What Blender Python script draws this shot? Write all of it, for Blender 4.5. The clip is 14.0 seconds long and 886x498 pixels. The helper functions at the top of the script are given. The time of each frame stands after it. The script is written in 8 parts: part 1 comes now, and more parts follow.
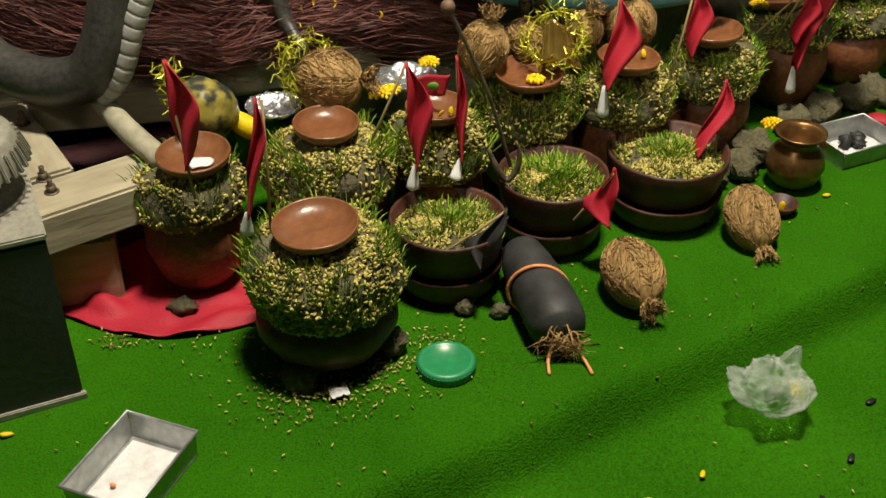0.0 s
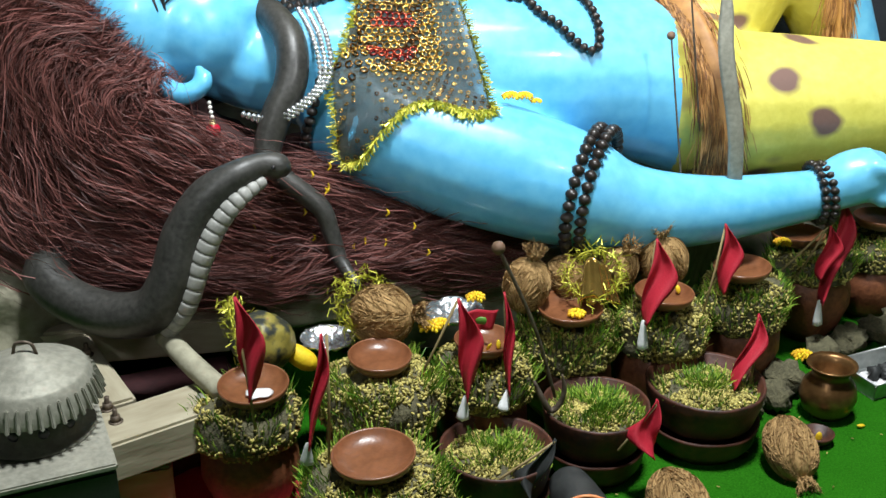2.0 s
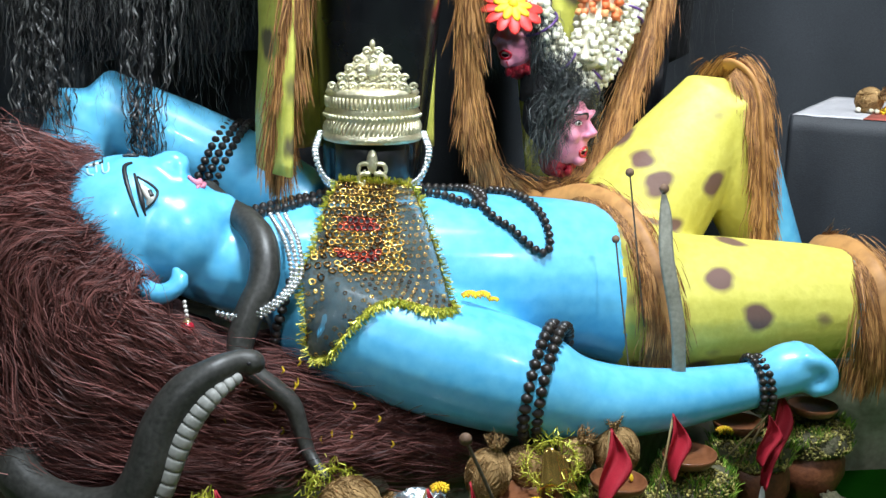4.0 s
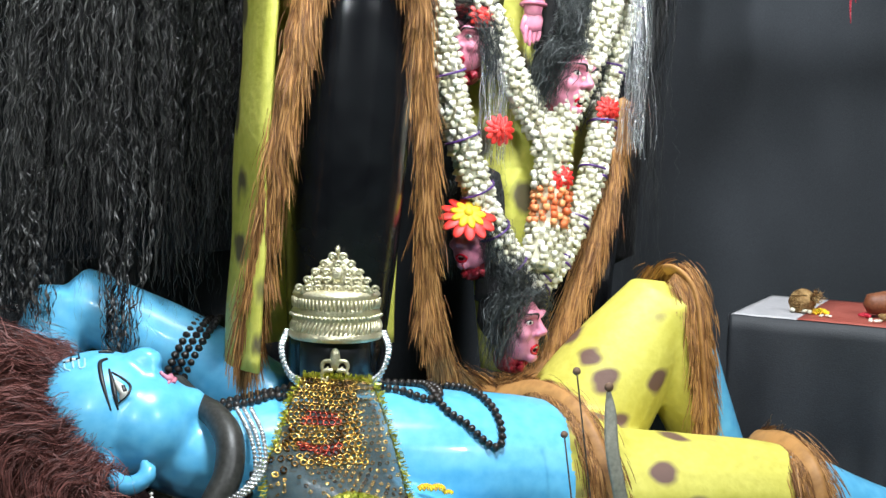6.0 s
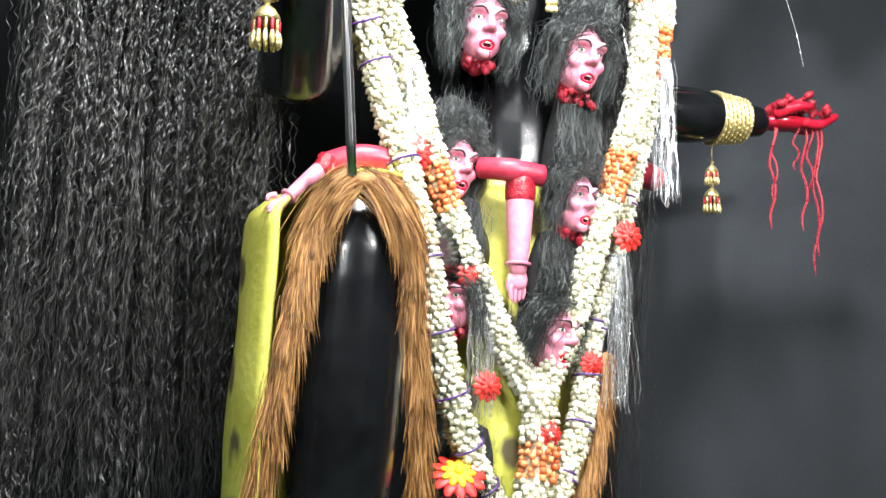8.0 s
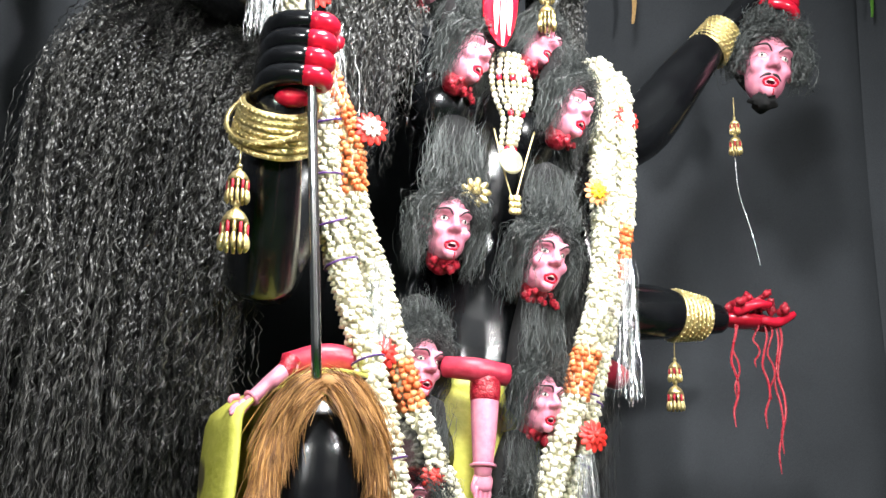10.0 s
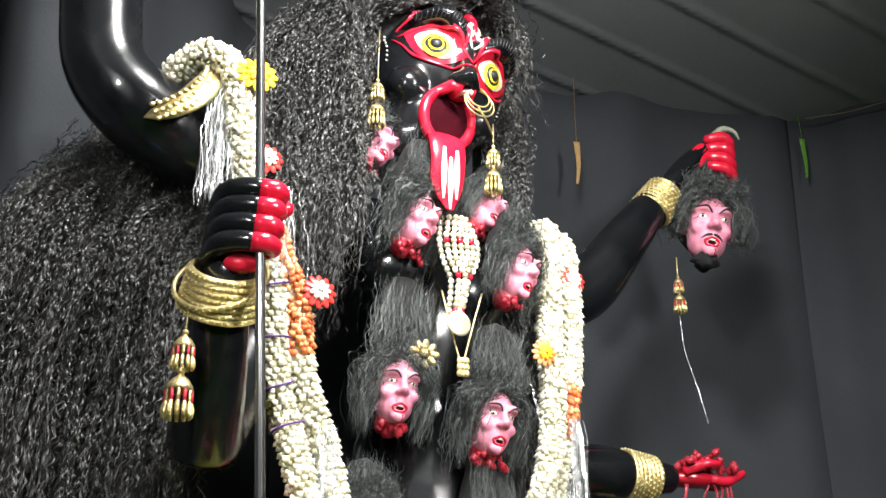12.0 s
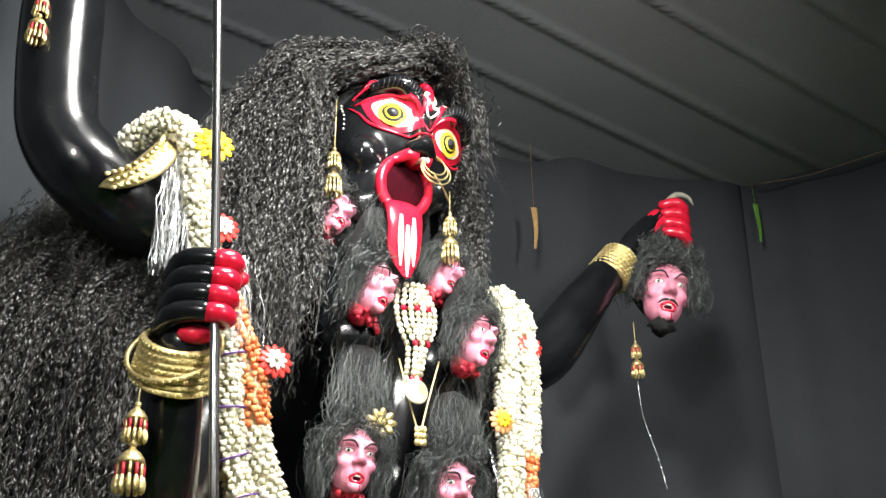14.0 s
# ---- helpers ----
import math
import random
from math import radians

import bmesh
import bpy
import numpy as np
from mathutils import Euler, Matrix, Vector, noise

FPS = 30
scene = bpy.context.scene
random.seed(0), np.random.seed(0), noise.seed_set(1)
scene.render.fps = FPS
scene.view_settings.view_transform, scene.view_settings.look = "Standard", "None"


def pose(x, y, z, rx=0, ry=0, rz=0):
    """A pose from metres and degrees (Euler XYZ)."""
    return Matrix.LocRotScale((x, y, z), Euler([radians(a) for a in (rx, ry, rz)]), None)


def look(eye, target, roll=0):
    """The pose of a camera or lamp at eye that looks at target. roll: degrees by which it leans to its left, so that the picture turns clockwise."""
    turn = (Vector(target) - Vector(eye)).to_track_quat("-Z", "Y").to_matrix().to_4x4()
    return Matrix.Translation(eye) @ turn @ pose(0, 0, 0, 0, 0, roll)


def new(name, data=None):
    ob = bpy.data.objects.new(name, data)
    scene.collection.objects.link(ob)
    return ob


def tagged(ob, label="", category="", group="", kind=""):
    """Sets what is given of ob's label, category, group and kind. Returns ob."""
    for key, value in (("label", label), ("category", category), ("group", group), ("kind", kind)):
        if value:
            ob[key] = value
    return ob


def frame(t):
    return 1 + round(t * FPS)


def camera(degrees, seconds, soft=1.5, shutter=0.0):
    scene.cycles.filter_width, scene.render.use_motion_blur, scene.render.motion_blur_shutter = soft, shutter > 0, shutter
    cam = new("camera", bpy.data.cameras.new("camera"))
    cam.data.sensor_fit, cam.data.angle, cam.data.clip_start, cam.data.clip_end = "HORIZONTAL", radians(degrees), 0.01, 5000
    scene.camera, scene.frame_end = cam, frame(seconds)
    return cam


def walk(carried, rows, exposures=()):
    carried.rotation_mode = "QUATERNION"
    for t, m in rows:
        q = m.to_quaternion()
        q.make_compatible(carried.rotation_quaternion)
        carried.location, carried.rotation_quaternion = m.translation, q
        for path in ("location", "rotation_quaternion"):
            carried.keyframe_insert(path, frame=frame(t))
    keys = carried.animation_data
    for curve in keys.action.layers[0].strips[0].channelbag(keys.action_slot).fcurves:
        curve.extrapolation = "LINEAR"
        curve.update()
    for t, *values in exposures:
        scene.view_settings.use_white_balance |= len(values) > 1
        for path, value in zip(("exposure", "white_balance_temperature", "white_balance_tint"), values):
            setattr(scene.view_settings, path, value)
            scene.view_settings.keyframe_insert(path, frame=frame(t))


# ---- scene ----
cam = camera(43.3, 14.0)
METRES, EYE, TILT, LEAN, TURN = 0.8, 1.35, -35.0, 0.0, 0.0
ROWS = [
    (0.0, 0.0, 0.0, 0.0, -0.0, 0.0, 0.0),
    (0.5, -0.0126, -0.0262, 0.0093, -0.05, 3.03, -0.13),
    (1.0, -0.0341, -0.0524, 0.0159, 0.22, 5.81, -0.26),
    (1.5, -0.0659, -0.084, 0.0164, 0.5, 8.31, -0.34),
    (2.0, -0.1057, -0.1181, 0.0149, 0.32, 11.33, -0.21),
    (2.5, -0.1384, -0.1597, 0.0106, -0.48, 14.02, 0.15),
    (3.0, -0.1712, -0.2019, 0.004, -1.63, 16.68, 0.52),
    (3.5, -0.2094, -0.2425, -0.0054, -2.49, 18.97, 0.88),
    (6.0, -0.2232, -0.5223, -0.0625, -5.27, 30.19, 1.49),
    (6.5, -0.2254, -0.5679, -0.0578, -5.39, 33.35, 1.22),
    (7.0, -0.2664, -0.5904, -0.0291, -6.09, 36.25, 1.89),
    (7.5, -0.3213, -0.6076, -0.0111, -6.72, 38.95, 2.68),
    (8.0, -0.3554, -0.6148, 0.01, -7.03, 41.66, 2.91),
    (8.5, -0.3756, -0.6228, 0.0223, -7.38, 44.1, 3.02),
    (11.0, -0.3702, -0.6834, 0.0756, -9.44, 54.8, 5.18),
    (11.5, -0.3704, -0.6986, 0.0808, -9.81, 56.49, 5.65),
    (12.0, -0.3708, -0.7152, 0.0857, -10.09, 58.31, 6.23),
    (12.5, -0.3688, -0.727, 0.0897, -10.32, 59.68, 6.78),
    (13.0, -0.3638, -0.732, 0.0909, -10.49, 60.45, 7.24),
    (13.5, -0.3601, -0.7414, 0.0881, -10.71, 61.1, 7.78),
    (14.0, -0.3548, -0.7437, 0.0878, -10.83, 61.4, 8.08),
]
walk(cam, [(t, pose(0, 0, EYE, TILT, LEAN, TURN) @ pose(METRES * x, METRES * y, METRES * z, 90 + pitch, roll, yaw)) for t, x, y, z, yaw, pitch, roll in ROWS], exposures=[(0.0, 0.42, 8600, 10), (0.5, 0.85, 9100, 10), (1.0, 0.80, 8200, 10), (1.7, 0.55, 6800, 8), (3.0, 0.47, 5950, 6), (6.0, 0.16, 6200, 7), (8.0, 0.50, 6500, 8), (11.0, -0.03, 6750, 9), (14.0, -0.19, 6950, 9)])

# ---------------------------------------------------------------- light and world
world = bpy.data.worlds.new("hall_air")
scene.world = world
world.use_nodes = True
world.node_tree.nodes["Background"].inputs[0].default_value = (0.80, 0.90, 1.0, 1)
world.node_tree.nodes["Background"].inputs[1].default_value = 0.03


def area_lamp(name, eye, target, size, watts, colour, spread=180):
    data = bpy.data.lights.new(name, "AREA")
    data.shape, data.size, data.energy, data.color, data.spread = "DISK", size, watts, colour, radians(spread)
    ob = new(name, data)
    ob.matrix_world = look(eye, target)
    return ob


area_lamp("flood_lamp", (0.3, 1.5, 4.85), (0.3, 2.7, 0.6), 0.6, 250, (0.96, 0.98, 1.0))
area_lamp("flood_lamp", (-1.6, -1.6, 3.6), (0.1, 3.0, 3.0), 0.45, 26, (0.96, 0.98, 1.0), 75)
area_lamp("flood_lamp", (2.4, -0.9, 4.0), (0.6, 3.2, 3.2), 0.45, 62, (0.98, 0.98, 1.0), 75)


# ---------------------------------------------------------------- materials
def material(name, dark, light, rough=0.6, metal=0.0, scale=6.0, bump=0.2, grain=60.0, spec=0.5, coat=0.0,
             island=0.0, stretch=(1, 1, 1), sheen=0.0, spread=0.35):
    """Two tones mixed by a broad and a fine noise, with relief and uneven gloss."""
    m = bpy.data.materials.new(name)
    m.use_nodes = True
    n, l = m.node_tree.nodes, m.node_tree.links
    b = n["Principled BSDF"]
    tc = n.new("ShaderNodeTexCoord")
    mp = n.new("ShaderNodeMapping")
    mp.inputs["Scale"].default_value = stretch
    l.new(tc.outputs["Object"], mp.inputs[0])
    broad, fine = n.new("ShaderNodeTexNoise"), n.new("ShaderNodeTexNoise")
    broad.inputs["Scale"].default_value, fine.inputs["Scale"].default_value = scale, grain
    broad.inputs["Detail"].default_value, fine.inputs["Detail"].default_value = 5, 4
    for t in (broad, fine):
        l.new(mp.outputs[0], t.inputs["Vector"])
    mix = n.new("ShaderNodeMath")
    mix.operation = "MULTIPLY_ADD"
    l.new(fine.outputs[0], mix.inputs[0])
    mix.inputs[1].default_value = 0.5
    half = n.new("ShaderNodeMath")
    half.operation = "MULTIPLY"
    l.new(broad.outputs[0], half.inputs[0])
    half.inputs[1].default_value = 0.5
    l.new(half.outputs[0], mix.inputs[2])
    last = mix.outputs[0]
    if island:
        geo = n.new("ShaderNodeNewGeometry")
        add = n.new("ShaderNodeMath")
        add.operation = "MULTIPLY_ADD"
        l.new(geo.outputs["Random Per Island"], add.inputs[0])
        add.inputs[1].default_value = island
        l.new(last, add.inputs[2])
        sub = n.new("ShaderNodeMath")
        sub.operation = "SUBTRACT"
        l.new(add.outputs[0], sub.inputs[0])
        sub.inputs[1].default_value = island / 2
        last = sub.outputs[0]
    ramp = n.new("ShaderNodeValToRGB")
    ramp.color_ramp.elements[0].position, ramp.color_ramp.elements[1].position = 0.5 - spread / 2, 0.5 + spread / 2
    ramp.color_ramp.elements[0].color, ramp.color_ramp.elements[1].color = (*dark, 1), (*light, 1)
    l.new(last, ramp.inputs[0])
    l.new(ramp.outputs[0], b.inputs["Base Color"])
    rr = n.new("ShaderNodeMapRange")
    rr.inputs["To Min"].default_value, rr.inputs["To Max"].default_value = max(0.03, rough - 0.12), min(1, rough + 0.12)
    l.new(broad.outputs[0], rr.inputs[0])
    l.new(rr.outputs[0], b.inputs["Roughness"])
    b.inputs["Metallic"].default_value = metal
    b.inputs["Specular IOR Level"].default_value = spec
    b.inputs["Coat Weight"].default_value = coat
    b.inputs["Coat Roughness"].default_value = 0.08
    b.inputs["Sheen Weight"].default_value = sheen
    if bump:
        bp = n.new("ShaderNodeBump")
        bp.inputs["Strength"].default_value, bp.inputs["Distance"].default_value = bump, 0.01
        l.new(mix.outputs[0], bp.inputs["Height"])
        l.new(bp.outputs[0], b.inputs["Normal"])
    return m


def spotted(name, dark, light, spot, size=5.5, reach=0.30):
    """Painted tiger skin: yellow with soft brown spots."""
    m = material(name, dark, light, rough=0.5, scale=5, bump=0.35, grain=45)
    n, l = m.node_tree.nodes, m.node_tree.links
    tc = n.new("ShaderNodeTexCoord")
    v = n.new("ShaderNodeTexVoronoi")
    v.inputs["Scale"].default_value = size
    warp = n.new("ShaderNodeTexNoise")
    warp.inputs["Scale"].default_value = 9
    ad = n.new("ShaderNodeVectorMath")
    ad.operation = "MULTIPLY_ADD"
    l.new(warp.outputs["Color"], ad.inputs[0])
    ad.inputs[1].default_value = (0.09, 0.09, 0.09)
    l.new(tc.outputs["Object"], ad.inputs[2])
    l.new(ad.outputs[0], v.inputs["Vector"])
    mr = n.new("ShaderNodeMapRange")
    mr.inputs["From Min"].default_value, mr.inputs["From Max"].default_value = reach - 0.12, reach
    l.new(v.outputs["Distance"], mr.inputs[0])
    mx = n.new("ShaderNodeMixRGB")
    l.new(mr.outputs[0], mx.inputs[0])
    mx.inputs[1].default_value = (*spot, 1)
    b = n["Principled BSDF"]
    l.new(b.inputs["Base Color"].links[0].from_socket, mx.inputs[2])
    l.new(mx.outputs[0], b.inputs["Base Color"])
    return m


M = {}
M["turf"] = material("turf", (0.010, 0.082, 0.003), (0.030, 0.180, 0.008), 0.95, scale=2.2, bump=1.0, grain=240, spec=0.04, spread=0.26)
M["clay"] = material("clay", (0.11, 0.034, 0.015), (0.29, 0.105, 0.042), 0.55, scale=9, bump=0.3, grain=90)
M["clay_plate"] = material("clay_plate", (0.14, 0.052, 0.022), (0.25, 0.098, 0.042), 0.32, scale=14, bump=0.15, grain=80)
M["clay_dark"] = material("clay_dark", (0.018, 0.010, 0.008), (0.12, 0.036, 0.018), 0.55, scale=5, bump=0.25, grain=60)
M["soil"] = material("soil", (0.045, 0.042, 0.022), (0.17, 0.155, 0.085), 0.95, scale=18, bump=1.0, grain=110)
M["seed"] = material("seed", (0.17, 0.145, 0.03), (0.56, 0.48, 0.14), 0.6, scale=40, bump=0.1, grain=200, island=0.8)
M["sprout"] = material("sprout", (0.07, 0.19, 0.012), (0.34, 0.50, 0.06), 0.5, scale=10, bump=0, island=0.9)
M["blue"] = material("blue", (0.095, 0.42, 0.72), (0.20, 0.60, 0.86), 0.34, scale=2.6, bump=0.10, grain=30, coat=0.15)
M["pale_blue"] = material("pale_blue", (0.35, 0.66, 0.85), (0.46, 0.74, 0.90), 0.4, scale=8, bump=0.05)
M["blue_dark"] = material("blue_dark", (0.02, 0.12, 0.26), (0.05, 0.22, 0.40), 0.4, scale=8, bump=0.1)
M["tiger"] = spotted("tiger", (0.56, 0.50, 0.075), (0.70, 0.64, 0.13), (0.16, 0.09, 0.07), 6.5, 0.33)
M["tiger_skirt"] = spotted("tiger_skirt", (0.46, 0.46, 0.06), (0.66, 0.63, 0.13), (0.12, 0.10, 0.05), 5.2, 0.30)
M["fur"] = material("fur", (0.15, 0.058, 0.014), (0.48, 0.24, 0.072), 0.6, scale=4, bump=0, grain=30, island=0.9)
M["hair"] = material("hair", (0.003, 0.003, 0.004), (0.062, 0.061, 0.057), 0.45, scale=4, bump=0, grain=20, island=1.0, spread=0.8)
# hair mass below the strands; the shade between them is put into its colour
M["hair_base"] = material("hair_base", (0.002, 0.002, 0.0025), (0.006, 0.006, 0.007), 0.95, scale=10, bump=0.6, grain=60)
M["maroon"] = material("maroon", (0.055, 0.018, 0.015), (0.225, 0.076, 0.062), 0.6, scale=5, bump=0, grain=20, island=0.9, spread=0.6)
# maroon darkened to hold the shade deep between the wool locks
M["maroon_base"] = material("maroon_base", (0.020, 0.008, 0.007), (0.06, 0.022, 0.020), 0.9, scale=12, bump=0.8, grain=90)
M["black"] = material("black", (0.003, 0.003, 0.004), (0.008, 0.009, 0.010), 0.24, scale=4, bump=0.10, grain=18, coat=0.3, spec=0.3)
M["red"] = material("red", (0.42, 0.006, 0.022), (0.58, 0.014, 0.040), 0.22, scale=8, bump=0.1, grain=40, coat=0.4)
M["mouth"] = material("mouth", (0.014, 0.001, 0.003), (0.035, 0.002, 0.005), 0.9, spec=0.05, scale=8, bump=0.1)
M["pink"] = material("pink", (0.55, 0.16, 0.25), (0.72, 0.30, 0.38), 0.45, scale=14, bump=0.12, grain=50)
M["gore"] = material("gore", (0.17, 0.004, 0.012), (0.46, 0.02, 0.040), 0.3, scale=40, bump=0.9, grain=120)
M["white"] = material("white", (0.70, 0.68, 0.62), (0.84, 0.82, 0.76), 0.5, scale=10, bump=0.1)
M["ink"] = material("ink", (0.008, 0.008, 0.010), (0.02, 0.02, 0.022), 0.4, scale=10, bump=0.05)
M["yellow_paint"] = material("yellow_paint", (0.75, 0.55, 0.02), (0.85, 0.66, 0.06), 0.35, scale=10, bump=0.05)
M["gold"] = material("gold", (0.56, 0.43, 0.17), (0.86, 0.73, 0.38), 0.34, 0.85, scale=30, bump=0.6, grain=140)
M["pale_gold"] = material("pale_gold", (0.62, 0.56, 0.36), (0.82, 0.78, 0.56), 0.38, 0.75, scale=30, bump=0.5, grain=120)
M["steel"] = material("steel", (0.35, 0.36, 0.36), (0.62, 0.63, 0.63), 0.25, 1.0, scale=9, bump=0.05, grain=50, stretch=(1, 1, 0.1))
M["tin"] = material("tin", (0.30, 0.32, 0.31), (0.55, 0.57, 0.55), 0.45, 0.8, scale=10, bump=0.15, grain=60)
M["galvanised"] = material("galvanised", (0.20, 0.20, 0.16), (0.40, 0.39, 0.32), 0.6, 0.3, scale=7, bump=0.25, grain=80)
M["bud"] = material("bud", (0.56, 0.53, 0.38), (0.86, 0.83, 0.70), 0.5, scale=25, bump=0.1, grain=120, island=0.9)
M["orange"] = material("orange", (0.62, 0.14, 0.04), (0.84, 0.36, 0.14), 0.5, scale=25, bump=0.3, grain=120, island=0.8)
M["marigold"] = material("marigold", (0.72, 0.40, 0.01), (0.88, 0.66, 0.02), 0.6, scale=30, bump=0.2, grain=120, island=0.6)
M["flower_red"] = material("flower_red", (0.55, 0.012, 0.014), (0.78, 0.045, 0.030), 0.45, scale=20, bump=0.2, island=0.4)
M["ribbon"] = material("ribbon", (0.05, 0.015, 0.12), (0.11, 0.04, 0.22), 0.4, scale=20, bump=0.1)
M["tinsel"] = material("tinsel", (0.60, 0.62, 0.62), (0.85, 0.87, 0.88), 0.25, 0.8, scale=30, bump=0, island=0.8)
M["fringe"] = material("fringe", (0.30, 0.34, 0.02), (0.75, 0.70, 0.10), 0.35, 0.35, scale=30, bump=0, island=0.9)
M["flag"] = material("flag", (0.36, 0.008, 0.022), (0.52, 0.016, 0.040), 0.65, scale=10, bump=0.3, grain=300)
M["paper"] = material("paper", (0.55, 0.57, 0.56), (0.72, 0.74, 0.73), 0.7, scale=10, bump=0.2)
M["stick"] = material("stick", (0.22, 0.16, 0.06), (0.42, 0.33, 0.16), 0.7, scale=10, bump=0.2, stretch=(1, 1, 0.2))
M["coir"] = material("coir", (0.19, 0.105, 0.032), (0.46, 0.29, 0.115), 0.8, scale=9, bump=0.9, grain=160, stretch=(1, 1, 0.15), island=0.5)
M["copper"] = material("copper", (0.14, 0.070, 0.026), (0.28, 0.15, 0.055), 0.34, 0.75, scale=9, bump=0.15, grain=60)
M["bead"] = material("bead", (0.010, 0.008, 0.007), (0.035, 0.028, 0.024), 0.32, scale=20, bump=0.2, island=0.4)
M["cobra"] = material("cobra", (0.014, 0.014, 0.012), (0.060, 0.059, 0.052), 0.45, scale=6, bump=0.15, grain=90)
M["belly"] = material("belly", (0.22, 0.22, 0.20), (0.42, 0.42, 0.39), 0.5, scale=12, bump=0.15)
M["plaster"] = material("plaster", (0.20, 0.19, 0.13), (0.42, 0.40, 0.29), 0.85, scale=6, bump=0.5, grain=40)
M["timber"] = material("timber", (0.26, 0.22, 0.14), (0.46, 0.42, 0.30), 0.75, scale=5, bump=0.35, grain=40, stretch=(0.25, 1, 1))
M["rusty"] = material("rusty", (0.07, 0.05, 0.035), (0.20, 0.16, 0.12), 0.6, 0.5, scale=30, bump=0.4)
M["box_dark"] = material("box_dark", (0.010, 0.014, 0.010), (0.030, 0.036, 0.026), 0.6, scale=5, bump=0.2, grain=60)
M["pit"] = material("pit", (0.02, 0.004, 0.005), (0.05, 0.010, 0.012), 0.9, scale=6, bump=0.2)
M["curtain"] = material("curtain", (0.026, 0.029, 0.033), (0.050, 0.055, 0.062), 0.85, scale=1.6, bump=0.15, grain=220, spec=0.2)
# grey raised above the dark cloth's own, to carry the smoke haze
M["canopy"] = material("canopy", (0.17, 0.18, 0.195), (0.33, 0.34, 0.36), 0.85, scale=0.7, bump=0.15, grain=200, spec=0.2)
M["black_cloth"] = material("black_cloth", (0.009, 0.010, 0.013), (0.026, 0.029, 0.034), 0.6, scale=5, bump=0.2, grain=200)
M["green_plastic"] = material("green_plastic", (0.006, 0.20, 0.075), (0.012, 0.30, 0.12), 0.35, scale=6, bump=0.05)
M["foil"] = material("foil", (0.55, 0.57, 0.58), (0.85, 0.86, 0.86), 0.22, 0.9, scale=30, bump=1.0, grain=60)
M["powder"] = material("powder", (0.55, 0.55, 0.55), (0.80, 0.80, 0.79), 0.9, scale=14, bump=0.5, grain=80)
M["sequin"] = material("sequin", (0.14, 0.07, 0.02), (0.75, 0.50, 0.12), 0.22, 0.85, scale=6, bump=0, island=0.8, spread=0.6)
M["sequin_red"] = material("sequin_red", (0.20, 0.02, 0.02), (0.55, 0.10, 0.05), 0.25, 0.8, scale=8, bump=0, island=0.8)
M["mesh_cloth"] = material("mesh_cloth", (0.035, 0.030, 0.014), (0.10, 0.085, 0.04), 0.6, 0.2, scale=20, bump=0.6, grain=260)
M["brocade"] = material("brocade", (0.035, 0.040, 0.032), (0.30, 0.25, 0.05), 0.5, 0.2, scale=22, bump=0.3, grain=40, spread=0.12)
M["sheet_white"] = material("sheet_white", (0.42, 0.41, 0.42), (0.56, 0.54, 0.55), 0.6, scale=6, bump=0.15)
M["sheet_red"] = material("sheet_red", (0.30, 0.06, 0.04), (0.42, 0.11, 0.08), 0.6, scale=6, bump=0.15)
M["jaggery"] = material("jaggery", (0.10, 0.055, 0.03), (0.22, 0.13, 0.08), 0.7, scale=20, bump=0.6)
M["leaf"] = material("leaf", (0.06, 0.20, 0.02), (0.14, 0.34, 0.05), 0.5, scale=10, bump=0.1)
M["sack"] = material("sack", (0.012, 0.014, 0.014), (0.042, 0.045, 0.043), 0.60, scale=7, bump=0.5, grain=26)

M["mesh_cloth"].node_tree.nodes["Principled BSDF"].inputs["Alpha"].default_value = 0.45   # open net

film = bpy.data.materials.new("clear_film")
film.use_nodes = True
fb = film.node_tree.nodes["Principled BSDF"]
fb.inputs["Base Color"].default_value = (0.92, 0.95, 0.93, 1)
fb.inputs["Roughness"].default_value = 0.06
fb.inputs["Transmission Weight"].default_value = 0.7
fb.inputs["IOR"].default_value = 1.15
fb.inputs["Alpha"].default_value = 0.6
M["film"] = film

# ---------------------------------------------------------------- geometry kit
V = Vector


def spline(points, count):
    """Catmull-Rom through rows of any width."""
    p = np.array(points, float)
    if len(p) == 2:
        return p[0] + np.linspace(0, 1, count)[:, None] * (p[1] - p[0])
    q = np.vstack([2 * p[0] - p[1], p, 2 * p[-1] - p[-2]])
    s = np.linspace(0, len(p) - 1 - 1e-6, count)
    i = s.astype(int)
    f = (s - i)[:, None]
    a, b, c, d = q[i], q[i + 1], q[i + 2], q[i + 3]
    return 0.5 * (2 * b + (c - a) * f + (2 * a - 5 * b + 4 * c - d) * f ** 2 + (3 * b - a - 3 * c + d) * f ** 3)


